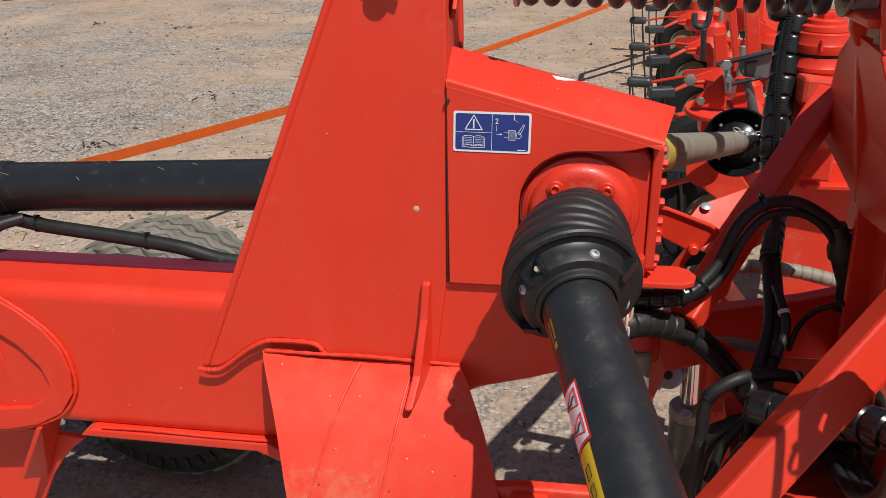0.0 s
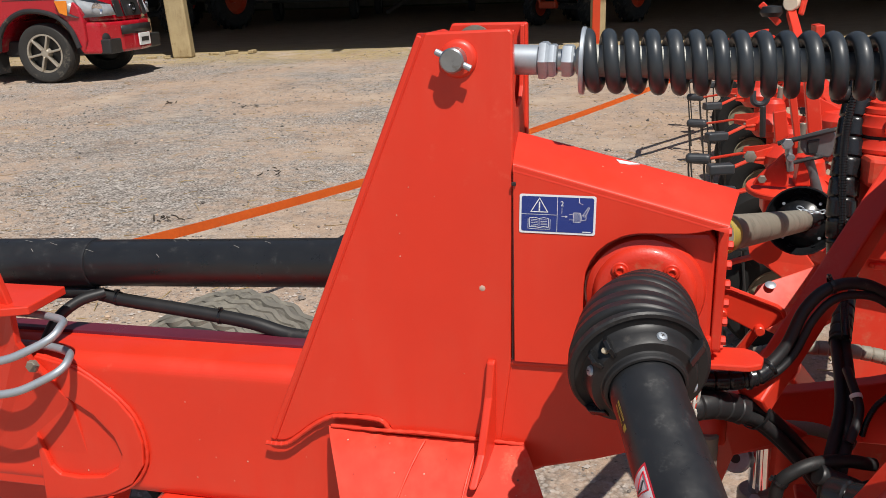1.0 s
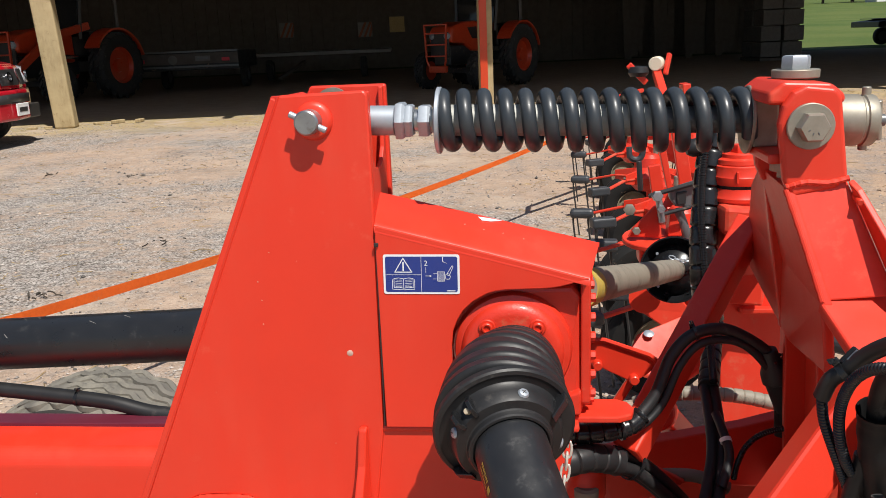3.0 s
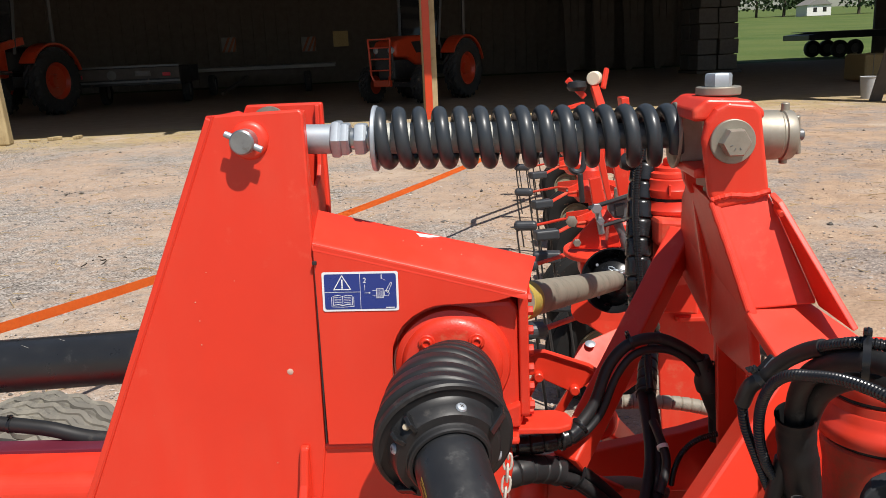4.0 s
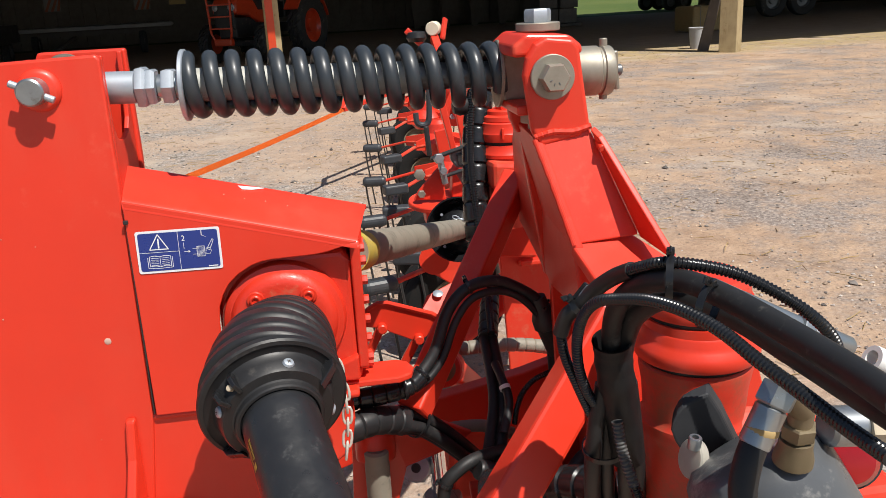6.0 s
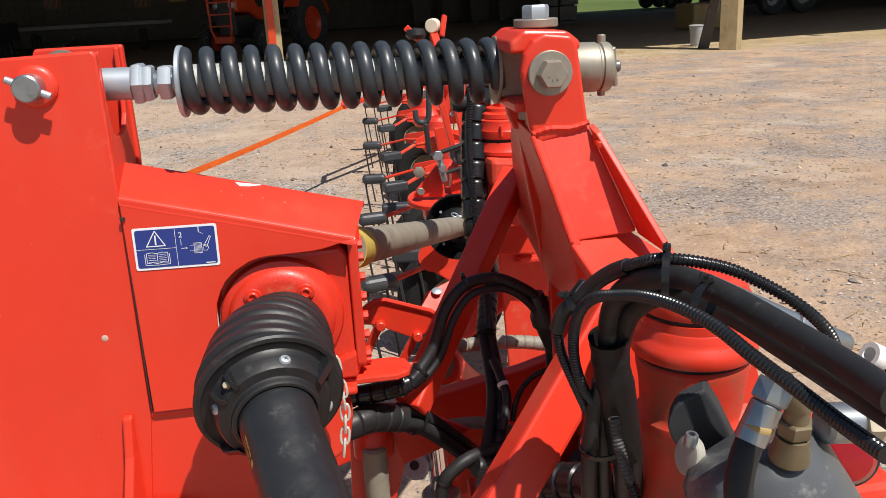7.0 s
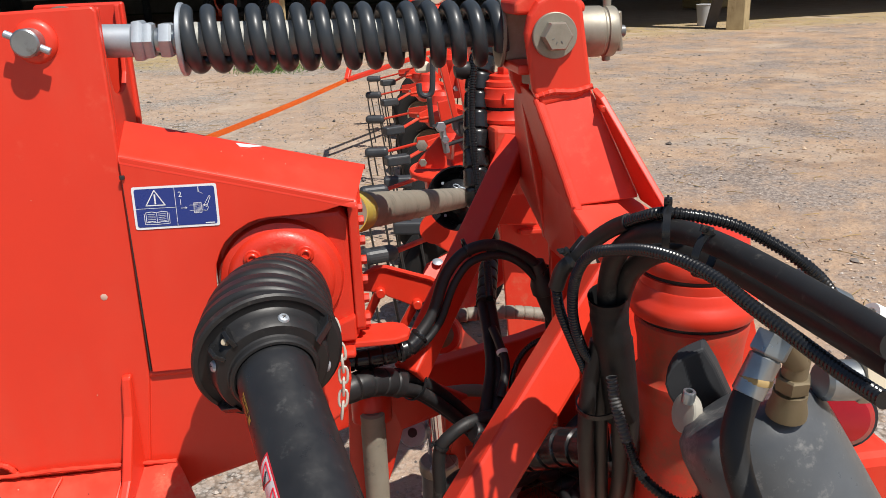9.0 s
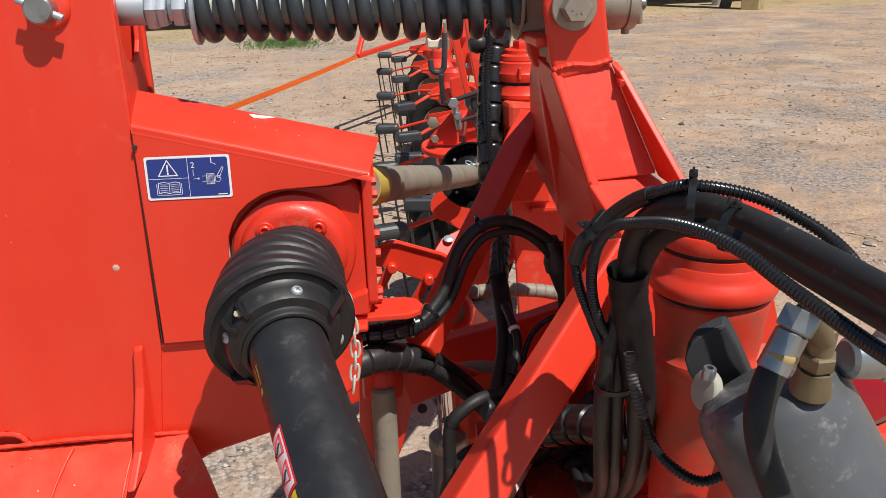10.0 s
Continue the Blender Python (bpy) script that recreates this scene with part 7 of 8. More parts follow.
def build_stack():
    random.seed(4)
    s = thing("bale_stack", (12.8, 29, 0), "tall stack of grey wrapped cartons on pallets", "stack")
    for layer in range(7):
        for k in range(2):
            for d in range(2):
                x = 12.3 + k * 0.72 + random.uniform(-0.04, 0.04)
                part("carton", box((x, 28.6 + d * 0.8, 0.12 + 0.52 * layer + 0.25), (0.68, 0.76, 0.49), 0.02), CARTON, s)
    part("pallet", box((12.7, 29.0, 0.05), (1.6, 1.7, 0.1), 0.01), DARK_WOOD, s)
    for k in range(5):
        x = 9.0 + 1.25 * k
        bd = thing("stacked_boards", (x, 34.5, 0), "upright dark boards and panels against the back", "boards", "upright boards")
        for j in range(3):
            part("board", box((x + j * 0.32, 34.5 + 0.1 * j, 2.0), (0.28, 0.05, 4.0 - 0.3 * j), 0.005, Matrix.Rotation(radians(-3 + 2 * j), 3, "Y")), DARK_WOOD, bd)


build_stack()


def wheel(parent, c, radius, width, rim_r, way, rim_mat, lugs=24, lug=0.03, name="wheel", dish=0.06):
    w = part(name, tyre_bm(radius - lug, width, rim_r, c, way, 40), TYRE, parent, "black rubber tyre")
    if lug > 0.02:
        add_lugs(w, radius - lug, width, lugs, lug, c, way, TYRE)
    part("rim", lathe([(0, -width * 0.28), (rim_r * 0.35, -width * 0.3), (rim_r * 0.4, -width * 0.1), (rim_r * 0.85, -width * 0.12), (rim_r * 0.97, -width * 0.36), (rim_r * 1.03, -width * 0.34),
                       (rim_r, width * 0.36), (0, width * 0.3)], c, way, 32), rim_mat, w)
    return w


def build_tractor(x, y, heading, k, label, loader=False):
    """Orange compact tractor: hood, grille guard, fenders, wheels, cab frame. Local +x is ahead."""
    m = Matrix.Translation((x, y, 0)) @ Matrix.Rotation(radians(heading), 4, "Z") @ Matrix.Scale(k, 4)
    t = thing("tractor", (0, 0, 0), label, "tractor", "tractors", frame_m=m)
    prof = [(0.1, 0.75), (0.1, 1.36), (0.5, 1.42), (1.0, 1.40), (1.42, 1.30), (1.52, 1.18), (1.5, 0.98), (1.0, 0.95), (0.7, 0.8)]
    part("hood", prism([(a, -0.29, z) for a, z in prof], (0, 0.58, 0), 0.06, 3), ORANGE_PAINT, t, "orange bonnet")
    part("hood_side", prism([(0.55, -0.298, 1.3), (0.9, -0.298, 1.28), (0.72, -0.298, 1.05), (0.5, -0.298, 1.05)], (0, 0.596, 0), 0.004), BLACK_PAINT, t)
    part("engine_frame", box((0.7, 0, 0.72), (1.5, 0.42, 0.4), 0.03), BLACK_PAINT, t)
    part("grille", box((1.5, 0, 0.95), (0.06, 0.46, 0.5), 0.02), BLACK_PAINT, t)
    for s in (-1, 1):
        part("headlamp", lathe([(0, 0), (0.07, 0), (0.075, 0.02), (0.05, 0.05), (0, 0.055)], (1.5, s * 0.19, 1.12), (1, s * 0.3, 0.1), 20), LAMP_GLASS, t, "clear headlamp")
        part("guard_upright", bar((1.66, s * 0.24, 0.62), (1.66, s * 0.28, 1.36), 0.035, 0.035), ORANGE_PAINT, t)
        part("guard_foot", bar((1.66, s * 0.24, 0.62), (1.62, s * 0.15, 0.42), 0.035, 0.035), ORANGE_PAINT, t)
        part("fender", prism([(-0.55 + r * math.cos(radians(a)), s * 0.68 - 0.17, 0.66 + r * math.sin(radians(a))) for r, span in ((0.74, range(30, 166, 9)), (0.70, range(165, 29, -9))) for a in span], (0, 0.34, 0), 0.006), ORANGE_PAINT, t)
    for z in (0.72, 0.95, 1.18, 1.35):
        part("guard_bar", bar((1.67, -0.27, z), (1.67, 0.27, z), 0.03, 0.03), ORANGE_PAINT, t)
    part("bumper", box((1.6, 0, 0.45), (0.12, 0.42, 0.14), 0.02), ORANGE_PAINT, t)
    for s in (-1, 1):
        wheel(t, (-0.55, s * 0.70, 0.66), 0.66, 0.34, 0.36, (0, s * -1.0, 0), ORANGE_PAINT, 20, 0.04)
        wheel(t, (1.05, s * 0.68, 0.40), 0.40, 0.24, 0.2, (0, s * -1.0, 0), ORANGE_PAINT, 18, 0.03)
        part("cab_post", bar((0.15, s * 0.5, 1.2), (0.05, s * 0.55, 2.3), 0.06, 0.06), BLACK_PAINT, t)
        part("cab_post", bar((-0.95, s * 0.5, 1.2), (-0.9, s * 0.55, 2.3), 0.06, 0.06), BLACK_PAINT, t)
    part("axle", bar((1.05, -0.6, 0.4), (1.05, 0.6, 0.4), 0.1, 0.1), BLACK_PAINT, t)
    part("rear_axle", bar((-0.55, -0.6, 0.66), (-0.55, 0.6, 0.66), 0.2, 0.2), BLACK_PAINT, t)
    part("cab_roof", box((-0.42, 0, 2.36), (1.2, 1.25, 0.12), 0.04), ORANGE_PAINT, t)
    part("windscreen", prism([(0.12, -0.5, 1.25), (0.12, 0.5, 1.25), (0.06, 0.52, 2.28), (0.06, -0.52, 2.28)], (-0.02, 0, 0), 0), DARK_GLASS, t)
    part("seat", box((-0.6, 0, 1.1), (0.4, 0.5, 0.5), 0.05), BLACK_PAINT, t)
    part("beacon", lathe([(0, 0), (0.05, 0), (0.05, 0.08), (0.03, 0.1), (0, 0.1)], (-0.55, -0.62, 1.5), (0, 0, 1), 16), AMBER, t)
    if loader:
        for s in (-1, 1):
            part("loader_arm", join(bar((-0.1, s * 0.5, 1.45), (0.9, s * 0.5, 1.25), 0.08, 0.14), bar((0.85, s * 0.5, 1.27), (1.9, s * 0.5, 0.6), 0.08, 0.14)), ORANGE_PAINT, t)
            part("loader_ram", rod((0.3, s * 0.5, 0.85), (1.3, s * 0.5, 0.95), 0.04), CHROME, t)
    return t


build_tractor(1.9, 21.4, -128, 1.12, "orange compact tractor with grille guard in the barn's shade")
build_tractor(-8.7, 22.6, -112, 1.3, "large orange tractor with loader arms inside the barn", True)


def build_wagon():
    w = thing("flat_wagon", (-2.6, 30, 0), "long flat hay wagon with weathered deck in the dark barn", "wagon")
    deck = part("deck", box((-2.9, 30.6, 0.86), (4.9, 3.2, 0.1), 0.01), GREY_WOOD, w, "weathered plank deck")
    for k in range(11):
        part("plank", box((-2.9, 29.15 + 0.29 * k, 0.916), (4.88, 0.27, 0.014), 0.003), GREY_WOOD, deck)
    for y in (29.4, 31.6):
        part("bolster", bar((-4.9, y, 0.72), (-0.9, y, 0.72), 0.14, 0.16), DARK_WOOD, w)
    for x in (-4.6, -1.4):
        wheel(w, (x, 29.5, 0.38), 0.38, 0.22, 0.2, (1, 0, 0), GREY_STEEL, 20, 0.012)
    part("tongue", bar((-3.4, 29.2, 0.6), (-4.0, 27.4, 0.15), 0.1, 0.1), DARK_WOOD, w)
    for x, z in ((-3.87, 1.655), (-1.26, 1.575)):
        b = thing("striped_board", (x, 28.98, 0.9), "warning board with slanted orange and white stripes", "warning board", "warning boards")
        part("panel", box((x, 28.98, z), (0.48, 0.03, 0.48), 0.004), WHITE_BOARD, b)
        for k in range(3):
            a = -0.24 + 0.17 * k
            part("stripe", prism([(x + a, 28.96, z - 0.235), (x + a + 0.08, 28.96, z - 0.235), (x + min(a + 0.30, 0.24), 28.96, z + 0.235 - 0.47 * max(0.0, a + 0.06) / 0.30), (x + min(a + 0.22, 0.24), 28.96, z + 0.235)], (0, 0.003, 0), 0), DIM_STRIPE, b)
        part("stake", bar((x, 29.05, 0.9), (x, 29.05, z - 0.1), 0.04, 0.04), DARK_WOOD, b)
    p = thing("plain_board", (-0.19, 28.98, 0.9), "pale square board on a stake", "board")
    part("panel", box((-0.19, 28.98, 1.7), (0.5, 0.03, 0.5), 0.004), STRAW, p)
    part("stake", bar((-0.19, 29.05, 0.9), (-0.19, 29.05, 1.6), 0.04, 0.04), DARK_WOOD, p)
    t = thing("utility_trailer", (-6.3, 25, 0), "dark utility trailer with tailboard and tow hitch", "trailer")
    part("bed", box((-6.3, 26.3, 0.85), (3.1, 3.0, 0.5), 0.02), BLACK_PAINT, t)
    part("tailboard", box((-6.3, 24.75, 0.92), (3.1, 0.06, 0.3), 0.01), DARK_WOOD, t)
    part("rail", bar((-7.85, 24.7, 1.12), (-4.75, 24.7, 1.12), 0.05, 0.05), GREY_STEEL, t)
    part("rail", bar((-7.85, 24.7, 0.7), (-4.75, 24.7, 0.7), 0.05, 0.05), GREY_STEEL, t)
    part("hitch", bar((-6.2, 24.7, 0.25), (-6.2, 24.7, 1.2), 0.12, 0.08), BLACK_PAINT, t)
    part("jack", bar((-5.95, 24.6, 0.05), (-5.95, 24.6, 0.8), 0.1, 0.08), BLACK_PAINT, t)
    for x in (-7.5, -5.1):
        part("tail_lamp", box((x, 24.7, 0.88), (0.22, 0.03, 0.1), 0.01), DECAL_RED, t)
        wheel(t, (x + 0.2, 26.5, 0.38), 0.38, 0.22, 0.2, (1, 0, 0), GREY_STEEL, 20, 0.012)
    part("badge", lathe([(0, 0), (0.13, 0), (0, 0.01)], (-6.6, 24.7, 0.9), (0, -1, 0), 20), WHITE_BOARD, t)
    part("plate_bars", box((-5.75, 24.7, 0.92), (0.42, 0.02, 0.14), 0.004), WHITE_BOARD, t, "small registration plate with plain bars")
    part("plate_bar", box((-5.75, 24.685, 0.92), (0.3, 0.01, 0.05), 0.002), GREY_STEEL, t)


# white and orange darkened to stand in for the barn's shade
WHITE_BOARD = material("shaded_white_board", (0.19, 0.18, 0.165), 0.7, second=(0.13, 0.12, 0.11), grain=4)
DIM_STRIPE = material("shaded_orange_stripe", (0.26, 0.07, 0.025), 0.7, second=(0.18, 0.05, 0.02), grain=6)
build_wagon()


def build_gooseneck():
    t = thing("equipment_trailer", (22, 38.5, 0), "long black flat-deck equipment trailer at the field's edge", "trailer")
    part("deck", box((25.9, 38.8, 1.06), (7.4, 2.4, 0.30), 0.02), BLACK_PAINT, t)
    part("ramp", prism([(21.2, 37.6, 0.85), (22.3, 37.6, 0.85), (22.3, 37.6, 1.2), (21.2, 37.6, 1.1)], (0, 2.4, 0), 0.02), BLACK_PAINT, t)
    part("deck_planks", box((25.7, 38.8, 1.225), (8.2, 2.36, 0.03), 0.005), GREY_WOOD, t)
    for x in (22.75, 23.5):
        wheel(t, (x, 37.65, 0.42), 0.42, 0.25, 0.22, (0, 1, 0), GREY_STEEL, 20, 0.012)
        wheel(t, (x, 40.0, 0.42), 0.42, 0.25, 0.22, (0, -1, 0), GREY_STEEL, 20, 0.012)
    f = thing("farm_trailer", (22, 25, 0), "dark farm trailer with tandem wheels in the barn", "trailer")
    part("bed", box((23.0, 26.2, 1.35), (9.0, 2.4, 0.9), 0.03), BLACK_PAINT, f)
    for x in (18.9, 20.1, 24.0):
        wheel(f, (x, 24.9, 0.55), 0.55, 0.32, 0.28, (0, 1, 0), GREY_STEEL, 20, 0.015)


build_gooseneck()


# ---- pickup truck ----
def build_truck():
    m = Matrix.Translation((-6.37, 11.22, 0)) @ Matrix.Rotation(radians(-3), 4, "Z")
    t = thing("pickup_truck", (0, 0.8, 0), "dusty dark red pickup truck with alloy wheels parked before the barn", "truck", frame_m=m)
    # side outline of the front half and cab; local x ahead, origin at the near front wheel's foot
    side = [(0.62, 0.42), (0.66, 0.55), (0.66, 0.80), (0.62, 0.98), (0.55, 1.08), (0.2, 1.17), (-0.75, 1.27), (-0.82, 1.28), (-3.9, 1.28), (-3.9, 0.5), (-0.62, 0.42), (-0.56, 0.62), (-0.42, 0.82), (-0.2, 0.92),
            (0.05, 0.93), (0.28, 0.86), (0.46, 0.70), (0.54, 0.48), (0.57, 0.42)]
    body = prism([(a, -0.14, z) for a, z in side], (0, 1.86, 0), 0.06, 3)
    part("body", body, TRUCK_RED, t, "dusty dark red bodywork")
    hood = [(-0.78, 0.06, 1.285), (0.45, 0.08, 1.165), (0.72, 0.3, 1.13), (0.82, 0.79, 1.135), (0.72, 1.28, 1.13), (0.45, 1.5, 1.165), (-0.78, 1.52, 1.285)]
    part("hood_bulge", prism(hood, (0, 0, -0.05), 0.03, 3), TRUCK_RED, t)
    nose = [(0.55, -0.1, 0.78), (0.74, 0.12, 0.78), (0.86, 0.45, 0.78), (0.90, 0.79, 0.78), (0.86, 1.13, 0.78), (0.74, 1.46, 0.78), (0.55, 1.68, 0.78)]
    part("nose", prism(nose, (-0.06, 0, 0.33), 0.04, 3), TRUCK_RED, t)
    cab = [(-0.7, 1.26), (-1.55, 1.86), (-1.7, 1.9), (-3.4, 1.92), (-3.7, 1.28)]
    part("cab", prism([(a, 0.0, z) for a, z in cab], (0, 1.58, 0), 0.06, 3), TRUCK_RED, t)
    part("windscreen", prism([(-0.80, 0.10, 1.315), (-0.80, 1.48, 1.315), (-1.53, 1.40, 1.83), (-1.53, 0.18, 1.83)], (0.02, 0, 0.028), 0.004), DARK_GLASS, t, "dark windscreen")
    part("side_window", prism([(-1.05, -0.012, 1.30), (-1.62, -0.012, 1.78), (-2.5, -0.012, 1.80), (-2.5, -0.012, 1.30)], (0, 0.02, 0), 0.004), DARK_GLASS, t, "dark side window")
    part("cowl", prism([(-0.62, 0.06, 1.275), (-0.62, 1.52, 1.275), (-0.84, 1.50, 1.315), (-0.84, 0.08, 1.315)], (0, 0, 0.01), 0.003), BLACK_PAINT, t)
    for y in (0.3, 0.9):
        part("wiper", bar((-0.78, y, 1.33), (-1.0, y + 0.5, 1.475), 0.015, 0.015), BLACK_PAINT, t)
    part("mirror", box((-1.1, -0.26, 1.36), (0.12, 0.2, 0.24), 0.04), TRUCK_RED, t)
    part("mirror_foot", bar((-1.08, -0.18, 1.3), (-1.05, 0.0, 1.28), 0.04, 0.05), BLACK_PAINT, t)
    part("door_seam", box((-0.9, -0.142, 0.85), (0.012, 0.006, 0.8), 0), BLACK_PAINT, t)
    part("side_moulding", box((-2.2, -0.148, 0.78), (2.4, 0.02, 0.09), 0.006), TRUCK_RED, t)
    part("hood_seam", box((0.2, -0.141, 1.10), (1.3, 0.004, 0.010), 0), BLACK_PAINT, t)
    # wheel arch lip
    arch = [(-0.62, 0.44), (-0.57, 0.64), (-0.43, 0.83), (-0.2, 0.945), (0.05, 0.95), (0.3, 0.875), (0.47, 0.71), (0.56, 0.47)]
    part("arch_trim", sweep(curve([(a, -0.15, z) for a, z in arch], 6), 0.035, 8), BLACK_PAINT, t, "black arch trim")
    part("mud_flap", box((-0.66, -0.05, 0.32), (0.02, 0.24, 0.36), 0.004), BLACK_PAINT, t)
    # front
    part("bumper", prism([(0.58, -0.16, 0.38), (0.78, 0.05, 0.36), (0.92, 0.40, 0.36), (0.97, 0.79, 0.36), (0.92, 1.18, 0.36), (0.78, 1.53, 0.36), (0.58, 1.74, 0.38)], (0, 0, 0.42), 0.04, 3), TRUCK_RED, t)
    part("bumper_opening", prism([(0.915, 0.36, 0.60), (0.965, 0.79, 0.60), (0.915, 1.22, 0.60), (0.915, 1.22, 0.72), (0.965, 0.79, 0.73), (0.915, 0.36, 0.72)], (0.012, 0, 0), 0), BLACK_PAINT, t, sharp=100)
    part("plate", box((0.995, 0.85, 0.51), (0.02, 0.32, 0.17), 0.005), WHITE_PAINT, t, "registration plate with plain bars")
    part("plate_bar", box((1.007, 0.85, 0.51), (0.004, 0.22, 0.06), 0.001), BLACK_PAINT, t)
    part("fog_lamp", lathe([(0, 0), (0.065, 0), (0.07, 0.01), (0.05, 0.02), (0, 0.02)], (0.80, 0.12, 0.57), (1, -0.55, 0), 24), BLACK_PAINT, t)
    for y0, y1 in ((0.36, 0.50), (0.56, 1.02), (1.08, 1.22)):
        x0, x1 = 0.875 + 0.02 * (y0 > 0.5), 0.875 + 0.02 * (y1 < 1.1)
        part("grille_opening", prism([(x0, y0, 0.84), (x1, y1, 0.84), (x1 - 0.05, y1, 1.06), (x0 - 0.05, y0, 1.06)], (0.02, 0, 0), 0.006), BLACK_PAINT, t, "black grille opening")
    part("grille_badge", lathe([(0.05, 0), (0.07, 0), (0.07, 0.02), (0.05, 0.02)], (0.895, 0.79, 0.95), (1, 0, 0.2), 28, closed=True), CHROME, t, "plain chrome ring")
    for f in (1, -1):
        my = (lambda y: y) if f == 1 else (lambda y: 1.58 - y)
        lam = part("headlamp", prism([(0.36, my(-0.165), 0.92), (0.56, my(-0.13), 0.85), (0.76, my(0.10), 0.85), (0.86, my(0.34), 0.86), (0.80, my(0.34), 1.0), (0.70, my(0.12), 1.07), (0.52, my(-0.11), 1.09), (0.30, my(-0.16), 1.08)],
                                     (0.04, -0.03 * f, 0.01), 0), LAMP_GLASS, t, "clear headlamp", sharp=100)
        part("turn_lens", prism([(0.37, my(-0.19), 0.925), (0.47, my(-0.178), 0.885), (0.49, my(-0.172), 1.08), (0.32, my(-0.19), 1.08)], (0.01, -0.012 * f, 0), 0.003), AMBER, lam, "amber lens")
        part("reflector", lathe([(0, 0.0), (0.05, 0.01), (0.08, 0.04)], (0.74, my(0.08), 0.96), (1, -0.6 * f, 0), 20), CHROME, lam)
    # wheels with six spokes
    for x, y, s in ((0.0, 0.0, 1), (0.0, 1.62, -1), (-3.55, 0.0, 1), (-3.55, 1.62, -1)):
        c = Vector((x, y + 0.02 * s, 0.40))
        w = part("wheel", tyre_bm(0.40, 0.26, 0.25, c, (0, s, 0), 56), TYRE, t, "road tyre")
        face = c - Vector((0, 0.11 * s, 0))
        part("rim_ring", lathe([(0.235, 0.0), (0.26, 0.0), (0.262, 0.02), (0.235, 0.06)], face, (0, s, 0), 44, closed=True), ALLOY, w, "alloy rim")
        part("rim_dark", lathe([(0, 0.09), (0.25, 0.09)], face, (0, s, 0), 32), BLACK_PAINT, w)
        part("hub", lathe([(0, 0.0), (0.05, 0.0), (0.065, 0.02), (0.08, 0.06), (0, 0.06)], face, (0, s, 0), 28), ALLOY, w)
        for k in range(6):
            a = radians(60 * k + 12)
            d = Vector((math.cos(a), 0, math.sin(a)))
            part("spoke", bar(face + d * 0.05 + Vector((0, 0.025 * s, 0)), face + d * 0.25 + Vector((0, 0.02 * s, 0)), 0.075, 0.03, d.cross(Vector((0, 1, 0))), 0.008), ALLOY, w)
    part("underbody", box((-1.4, 0.79, 0.46), (4.6, 1.5, 0.2), 0.02), BLACK_PAINT, t)
    part("aerial", rod((-0.55, 1.5, 1.25), (-0.6, 1.5, 2.0), 0.006), BLACK_PAINT, t)


ALLOY = material("dusty_alloy", (0.55, 0.5, 0.42), 0.4, 0.6, second=(0.45, 0.4, 0.32), grain=20, dirt=DUST, dirt_scale=10, dirt_amount=0.25)
build_truck()


# ---- far field: trees and a house ----
def build_tree(x, y, h, seed):
    random.seed(seed)
    z0 = ground_height(x, y)
    t = thing("tree", (x, y, z0), "broad green deciduous tree at the field's far edge", "tree", "far trees")
    part("trunk", sweep([Vector((x, y, z0 - 0.2)), Vector((x + 0.1, y, z0 + h * 0.3)), Vector((x, y, z0 + h * 0.7))], [h * 0.03, h * 0.024, h * 0.008], 8), BARK, t)
    for k in range(4):
        a = random.uniform(0, 6.28)
        part("limb", sweep([Vector((x, y, z0 + h * 0.35)), Vector((x + math.cos(a) * h * 0.2, y + math.sin(a) * h * 0.2, z0 + h * 0.6))], [h * 0.014, h * 0.005], 6), BARK, t)
    bm = bmesh.new()
    for k in range(420):
        u, a, w = random.random(), random.uniform(0, 6.28), random.random() ** 0.5
        zz = z0 + h * (0.14 + 0.86 * u)
        rr = h * 0.36 * w * (0.55 + 0.9 * math.sin(math.pi * min(1, u * 0.8 + 0.15)) * random.uniform(0.7, 1.1)) * (1.05 - 0.75 * u ** 3)
        c = Vector((x + rr * math.cos(a), y + rr * math.sin(a), zz))
        s = h * random.uniform(0.02, 0.05)
        n = Vector((random.gauss(0, 1), random.gauss(0, 1), random.gauss(0, 1))).normalized()
        p = n.orthogonal().normalized()
        q = n.cross(p)
        vs = [bm.verts.new(c + (p * math.cos(g) + q * math.sin(g)) * s * random.uniform(0.6, 1.2) + n * s * 0.2 * random.random()) for g in (0, 1.2, 2.5, 3.8, 5.1)]
        bm.faces.new(vs)
    part("crown", bm, LEAF, t)


for k in range(34):
    random.seed(100 + k)
    build_tree(62 + 4.6 * k + random.uniform(-1.5, 1.5), 205 + random.uniform(-6, 14), random.uniform(8, 15), 300 + k)
house = thing("farm_house", (111, 196, ground_height(111, 196)), "small white farmhouse across the field", "house")
hz = ground_height(111, 196)
part("wall", box((111, 196, hz + 1.3), (6, 5, 2.6), 0.02), WHITE_PAINT, house)
part("roof", prism([(107.7, 193.2, hz + 2.5), (114.3, 193.2, hz + 2.5), (111, 193.2, hz + 4.2)], (0, 5.6, 0), 0.02), TIN, house)
part("window", box((110, 193.48, hz + 1.4), (0.9, 0.06, 1.0), 0.01), DARK_GLASS, house)
part("window", box((112.4, 193.48, hz + 1.4), (0.9, 0.06, 1.0), 0.01), DARK_GLASS, house)


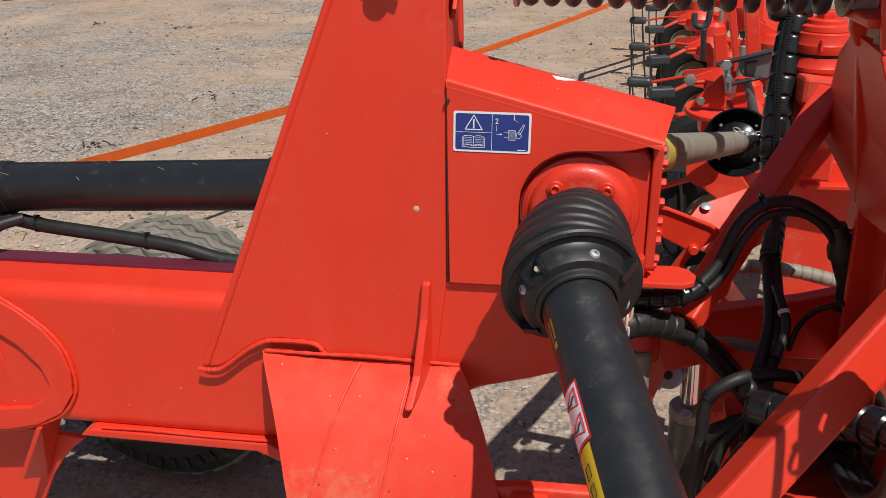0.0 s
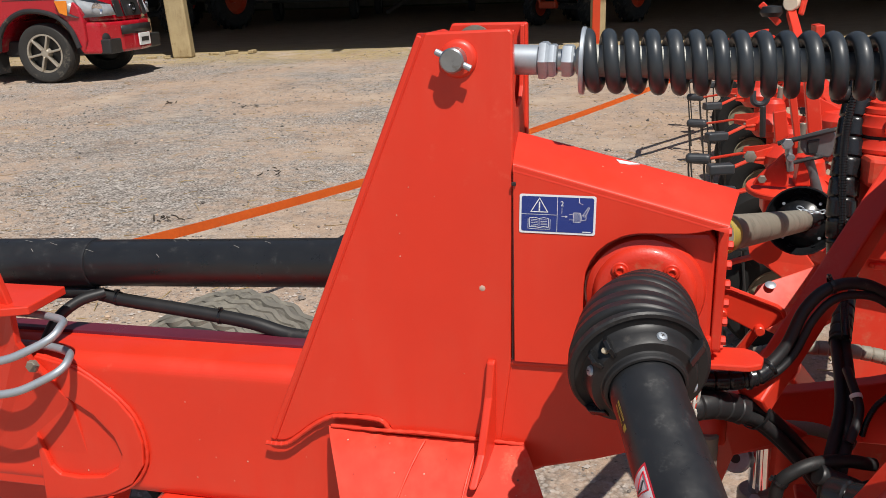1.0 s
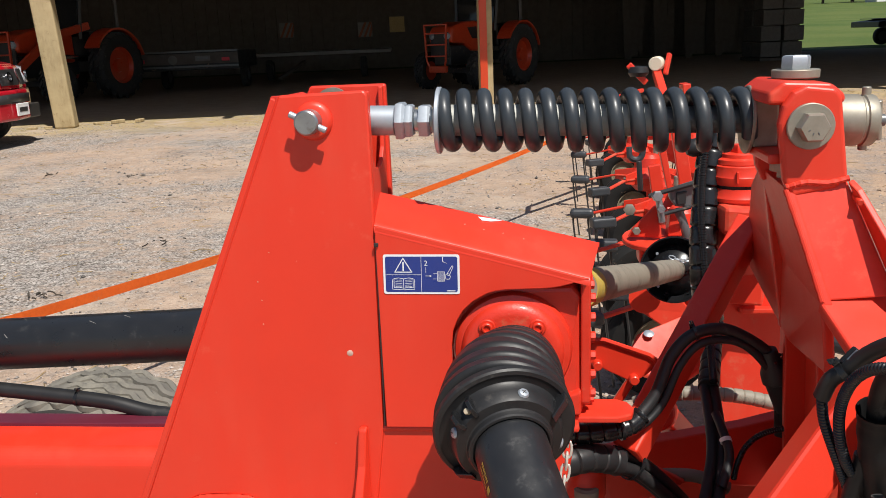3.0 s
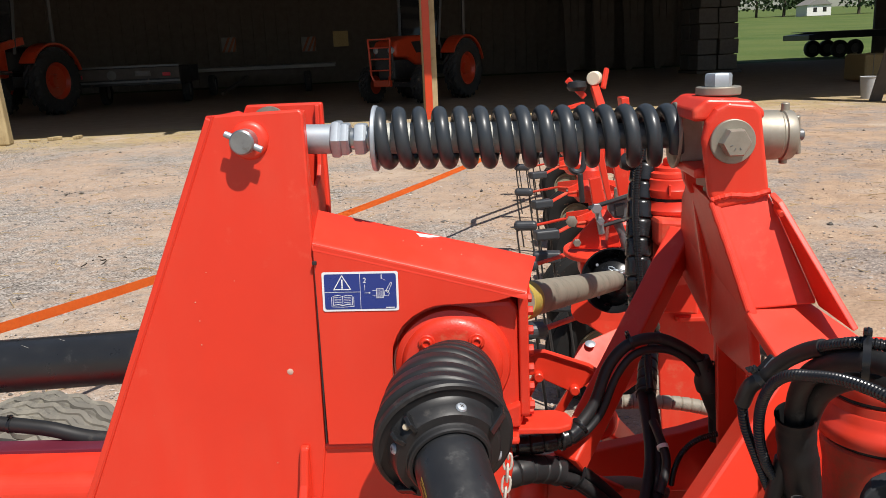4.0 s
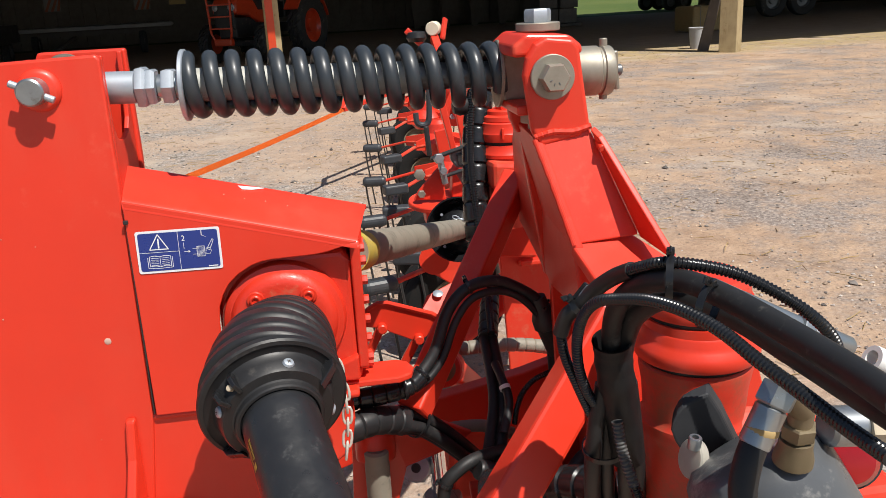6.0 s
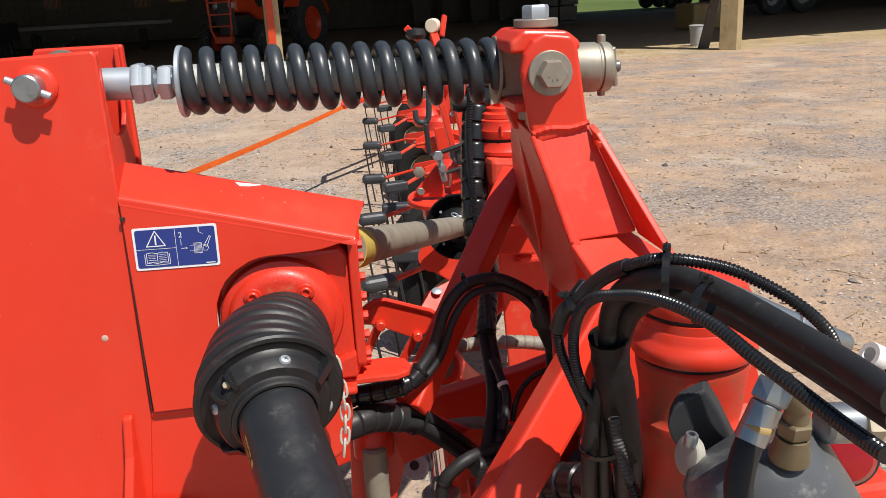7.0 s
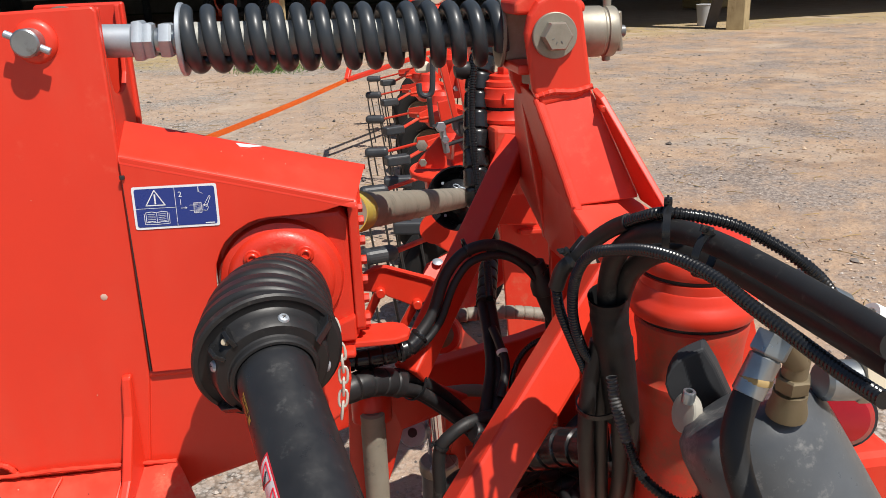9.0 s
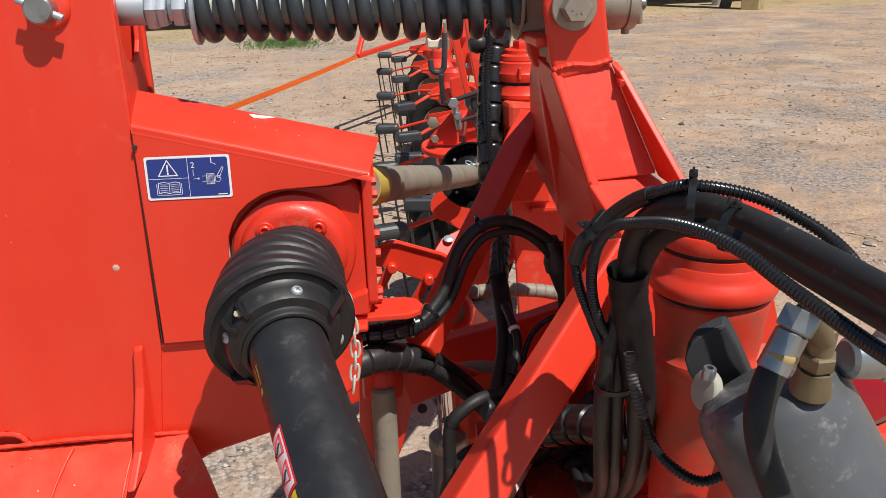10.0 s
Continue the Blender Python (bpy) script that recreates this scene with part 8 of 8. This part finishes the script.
# ---- loose straw, stones ----
def scatter_stones(name, label, count, seed, mat, east, size):
    rng = np.random.default_rng(seed)
    verts, faces = [], []
    shape = [(1, 0, 0), (-1, 0, 0), (0, 1, 0), (0, -1, 0), (0.15, 0.1, 0.5), (0, 0, -0.6)]
    tris = [(0, 2, 4), (2, 1, 4), (1, 3, 4), (3, 0, 4), (2, 0, 5), (1, 2, 5), (3, 1, 5), (0, 3, 5)]
    for _ in range(count):
        y = 1.6 + 13.5 * rng.random() ** 1.1
        x = (rng.random() * 2 - 1) * (1.6 + y * 0.85) + 0.6
        if rng.random() > min(1.0, max(0.25, 0.5 + (x - 1.5) * 0.16 * east)):
            continue
        s = (0.004 + 0.009 * rng.random() ** 2.5) * size + (0.016 * rng.random() if rng.random() < 0.03 else 0)
        dense = noise.noise(Vector((x * 0.45 + 9, y * 0.45, 0)))
        if dense < -0.05 and rng.random() < 0.7:
            continue
        a = rng.random() * 6.28
        n0 = len(verts)
        k = rng.random(6) * 0.5 + 0.75
        for i, (p, q, r) in enumerate(shape):
            xx, yy = p * math.cos(a) - q * math.sin(a) * 0.7, p * math.sin(a) + q * math.cos(a) * 0.7
            verts.append((x + xx * s * k[i], y + yy * s * k[i], ground_height(x, y) + s * 0.25 + r * s * k[i]))
        faces += [(n0 + i, n0 + j, n0 + m) for i, j, m in tris]
    mesh = bpy.data.meshes.new(name)
    mesh.from_pydata(verts, [], faces)
    mesh.materials.append(mat)
    tagged(new(name, mesh), label, name.split("_")[-1], kind="stuff")


scatter_stones("gravel", "loose grey and brown gravel over the yard", 80000, 7, STONE, -1, 1.05)
scatter_stones("earth_clods", "loose brown clods of earth over the yard", 46000, 12, CLOD, 1, 0.85)


def scatter_straw(name, label, count, place, length, seed, thick=0.0011, mat=None):
    rng = random.Random(seed)
    bm_v, bm_f = [], []
    for _ in range(count):
        c, spread = place(rng)
        a, tilt = rng.uniform(0, 6.28), rng.uniform(-spread, spread)
        d = Vector((math.cos(a), math.sin(a), tilt)).normalized() * rng.uniform(0.3, 1) * length
        bend = Vector((rng.gauss(0, 1), rng.gauss(0, 1), rng.gauss(0, 0.4))) * length * 0.12
        s = d.orthogonal().normalized() * thick
        s2 = d.cross(s).normalized() * thick
        pts = [c - d / 2, c + bend, c + d / 2]
        n0 = len(bm_v)
        for p in pts:
            bm_v += [p + s, p - s * 0.5 + s2 * 0.87, p - s * 0.5 - s2 * 0.87]
        for k in (0, 3):
            for i in range(3):
                j = (i + 1) % 3
                bm_f.append((n0 + k + i, n0 + k + j, n0 + k + 3 + j, n0 + k + 3 + i))
    mesh = bpy.data.meshes.new(name)
    mesh.from_pydata([tuple(v) for v in bm_v], [], bm_f)
    mesh.materials.append(mat or STRAW)
    return tagged(new(name, mesh), label, "straw", kind="stuff")


def on_frame(rng):
    return MACHINE @ Vector((rng.gauss(0.575, 0.055), rng.gauss(0.07, 0.06), 0.465 + abs(rng.gauss(0, 0.025)))), 0.8


def on_yard(rng):
    y = rng.uniform(2.0, 15)
    x = rng.uniform(-1, 1) * (2 + y * 0.8) + 1.5
    return Vector((x, y, ground_height(x, y) + 0.006)), 0.08


def on_tuft(rng):
    return Vector((rng.gauss(1.05, 0.26), rng.gauss(12.1, 0.35), 0.03)), 2.5


def on_debris(rng):
    x, y = rng.choice(((-3.77, 8.87), (-2.8, 8.5), (-1.6, 5.46), (-2.0, 4.31), (-0.82, 4.06)))
    return Vector((x + rng.gauss(0, 0.05), y + rng.gauss(0, 0.05), 0.02)), 0.5


DEBRIS = material("dark_leaf_litter", (0.07, 0.055, 0.04), 0.9, second=(0.04, 0.03, 0.022), grain=20, island=0.4)
scatter_straw("leaf_litter", "small dark clumps of dry leaf litter", 44, on_debris, 0.05, 17, 0.0045, DEBRIS)
GRASS = material("yard_grass", (0.10, 0.2, 0.035), 0.7, second=(0.07, 0.14, 0.025), grain=3, island=0.4)
scatter_straw("grass_patch", "small patch of green grass in the yard", 1000, on_tuft, 0.09, 9, 0.0035, GRASS)
scatter_straw("hay_tangle", "tangled dry hay caught on the frame", 520, on_frame, 0.085, 3, 0.0004, HAY)
scatter_straw("yard_straw", "scattered straw stalks on the yard", 1800, on_yard, 0.16, 5, 0.002)
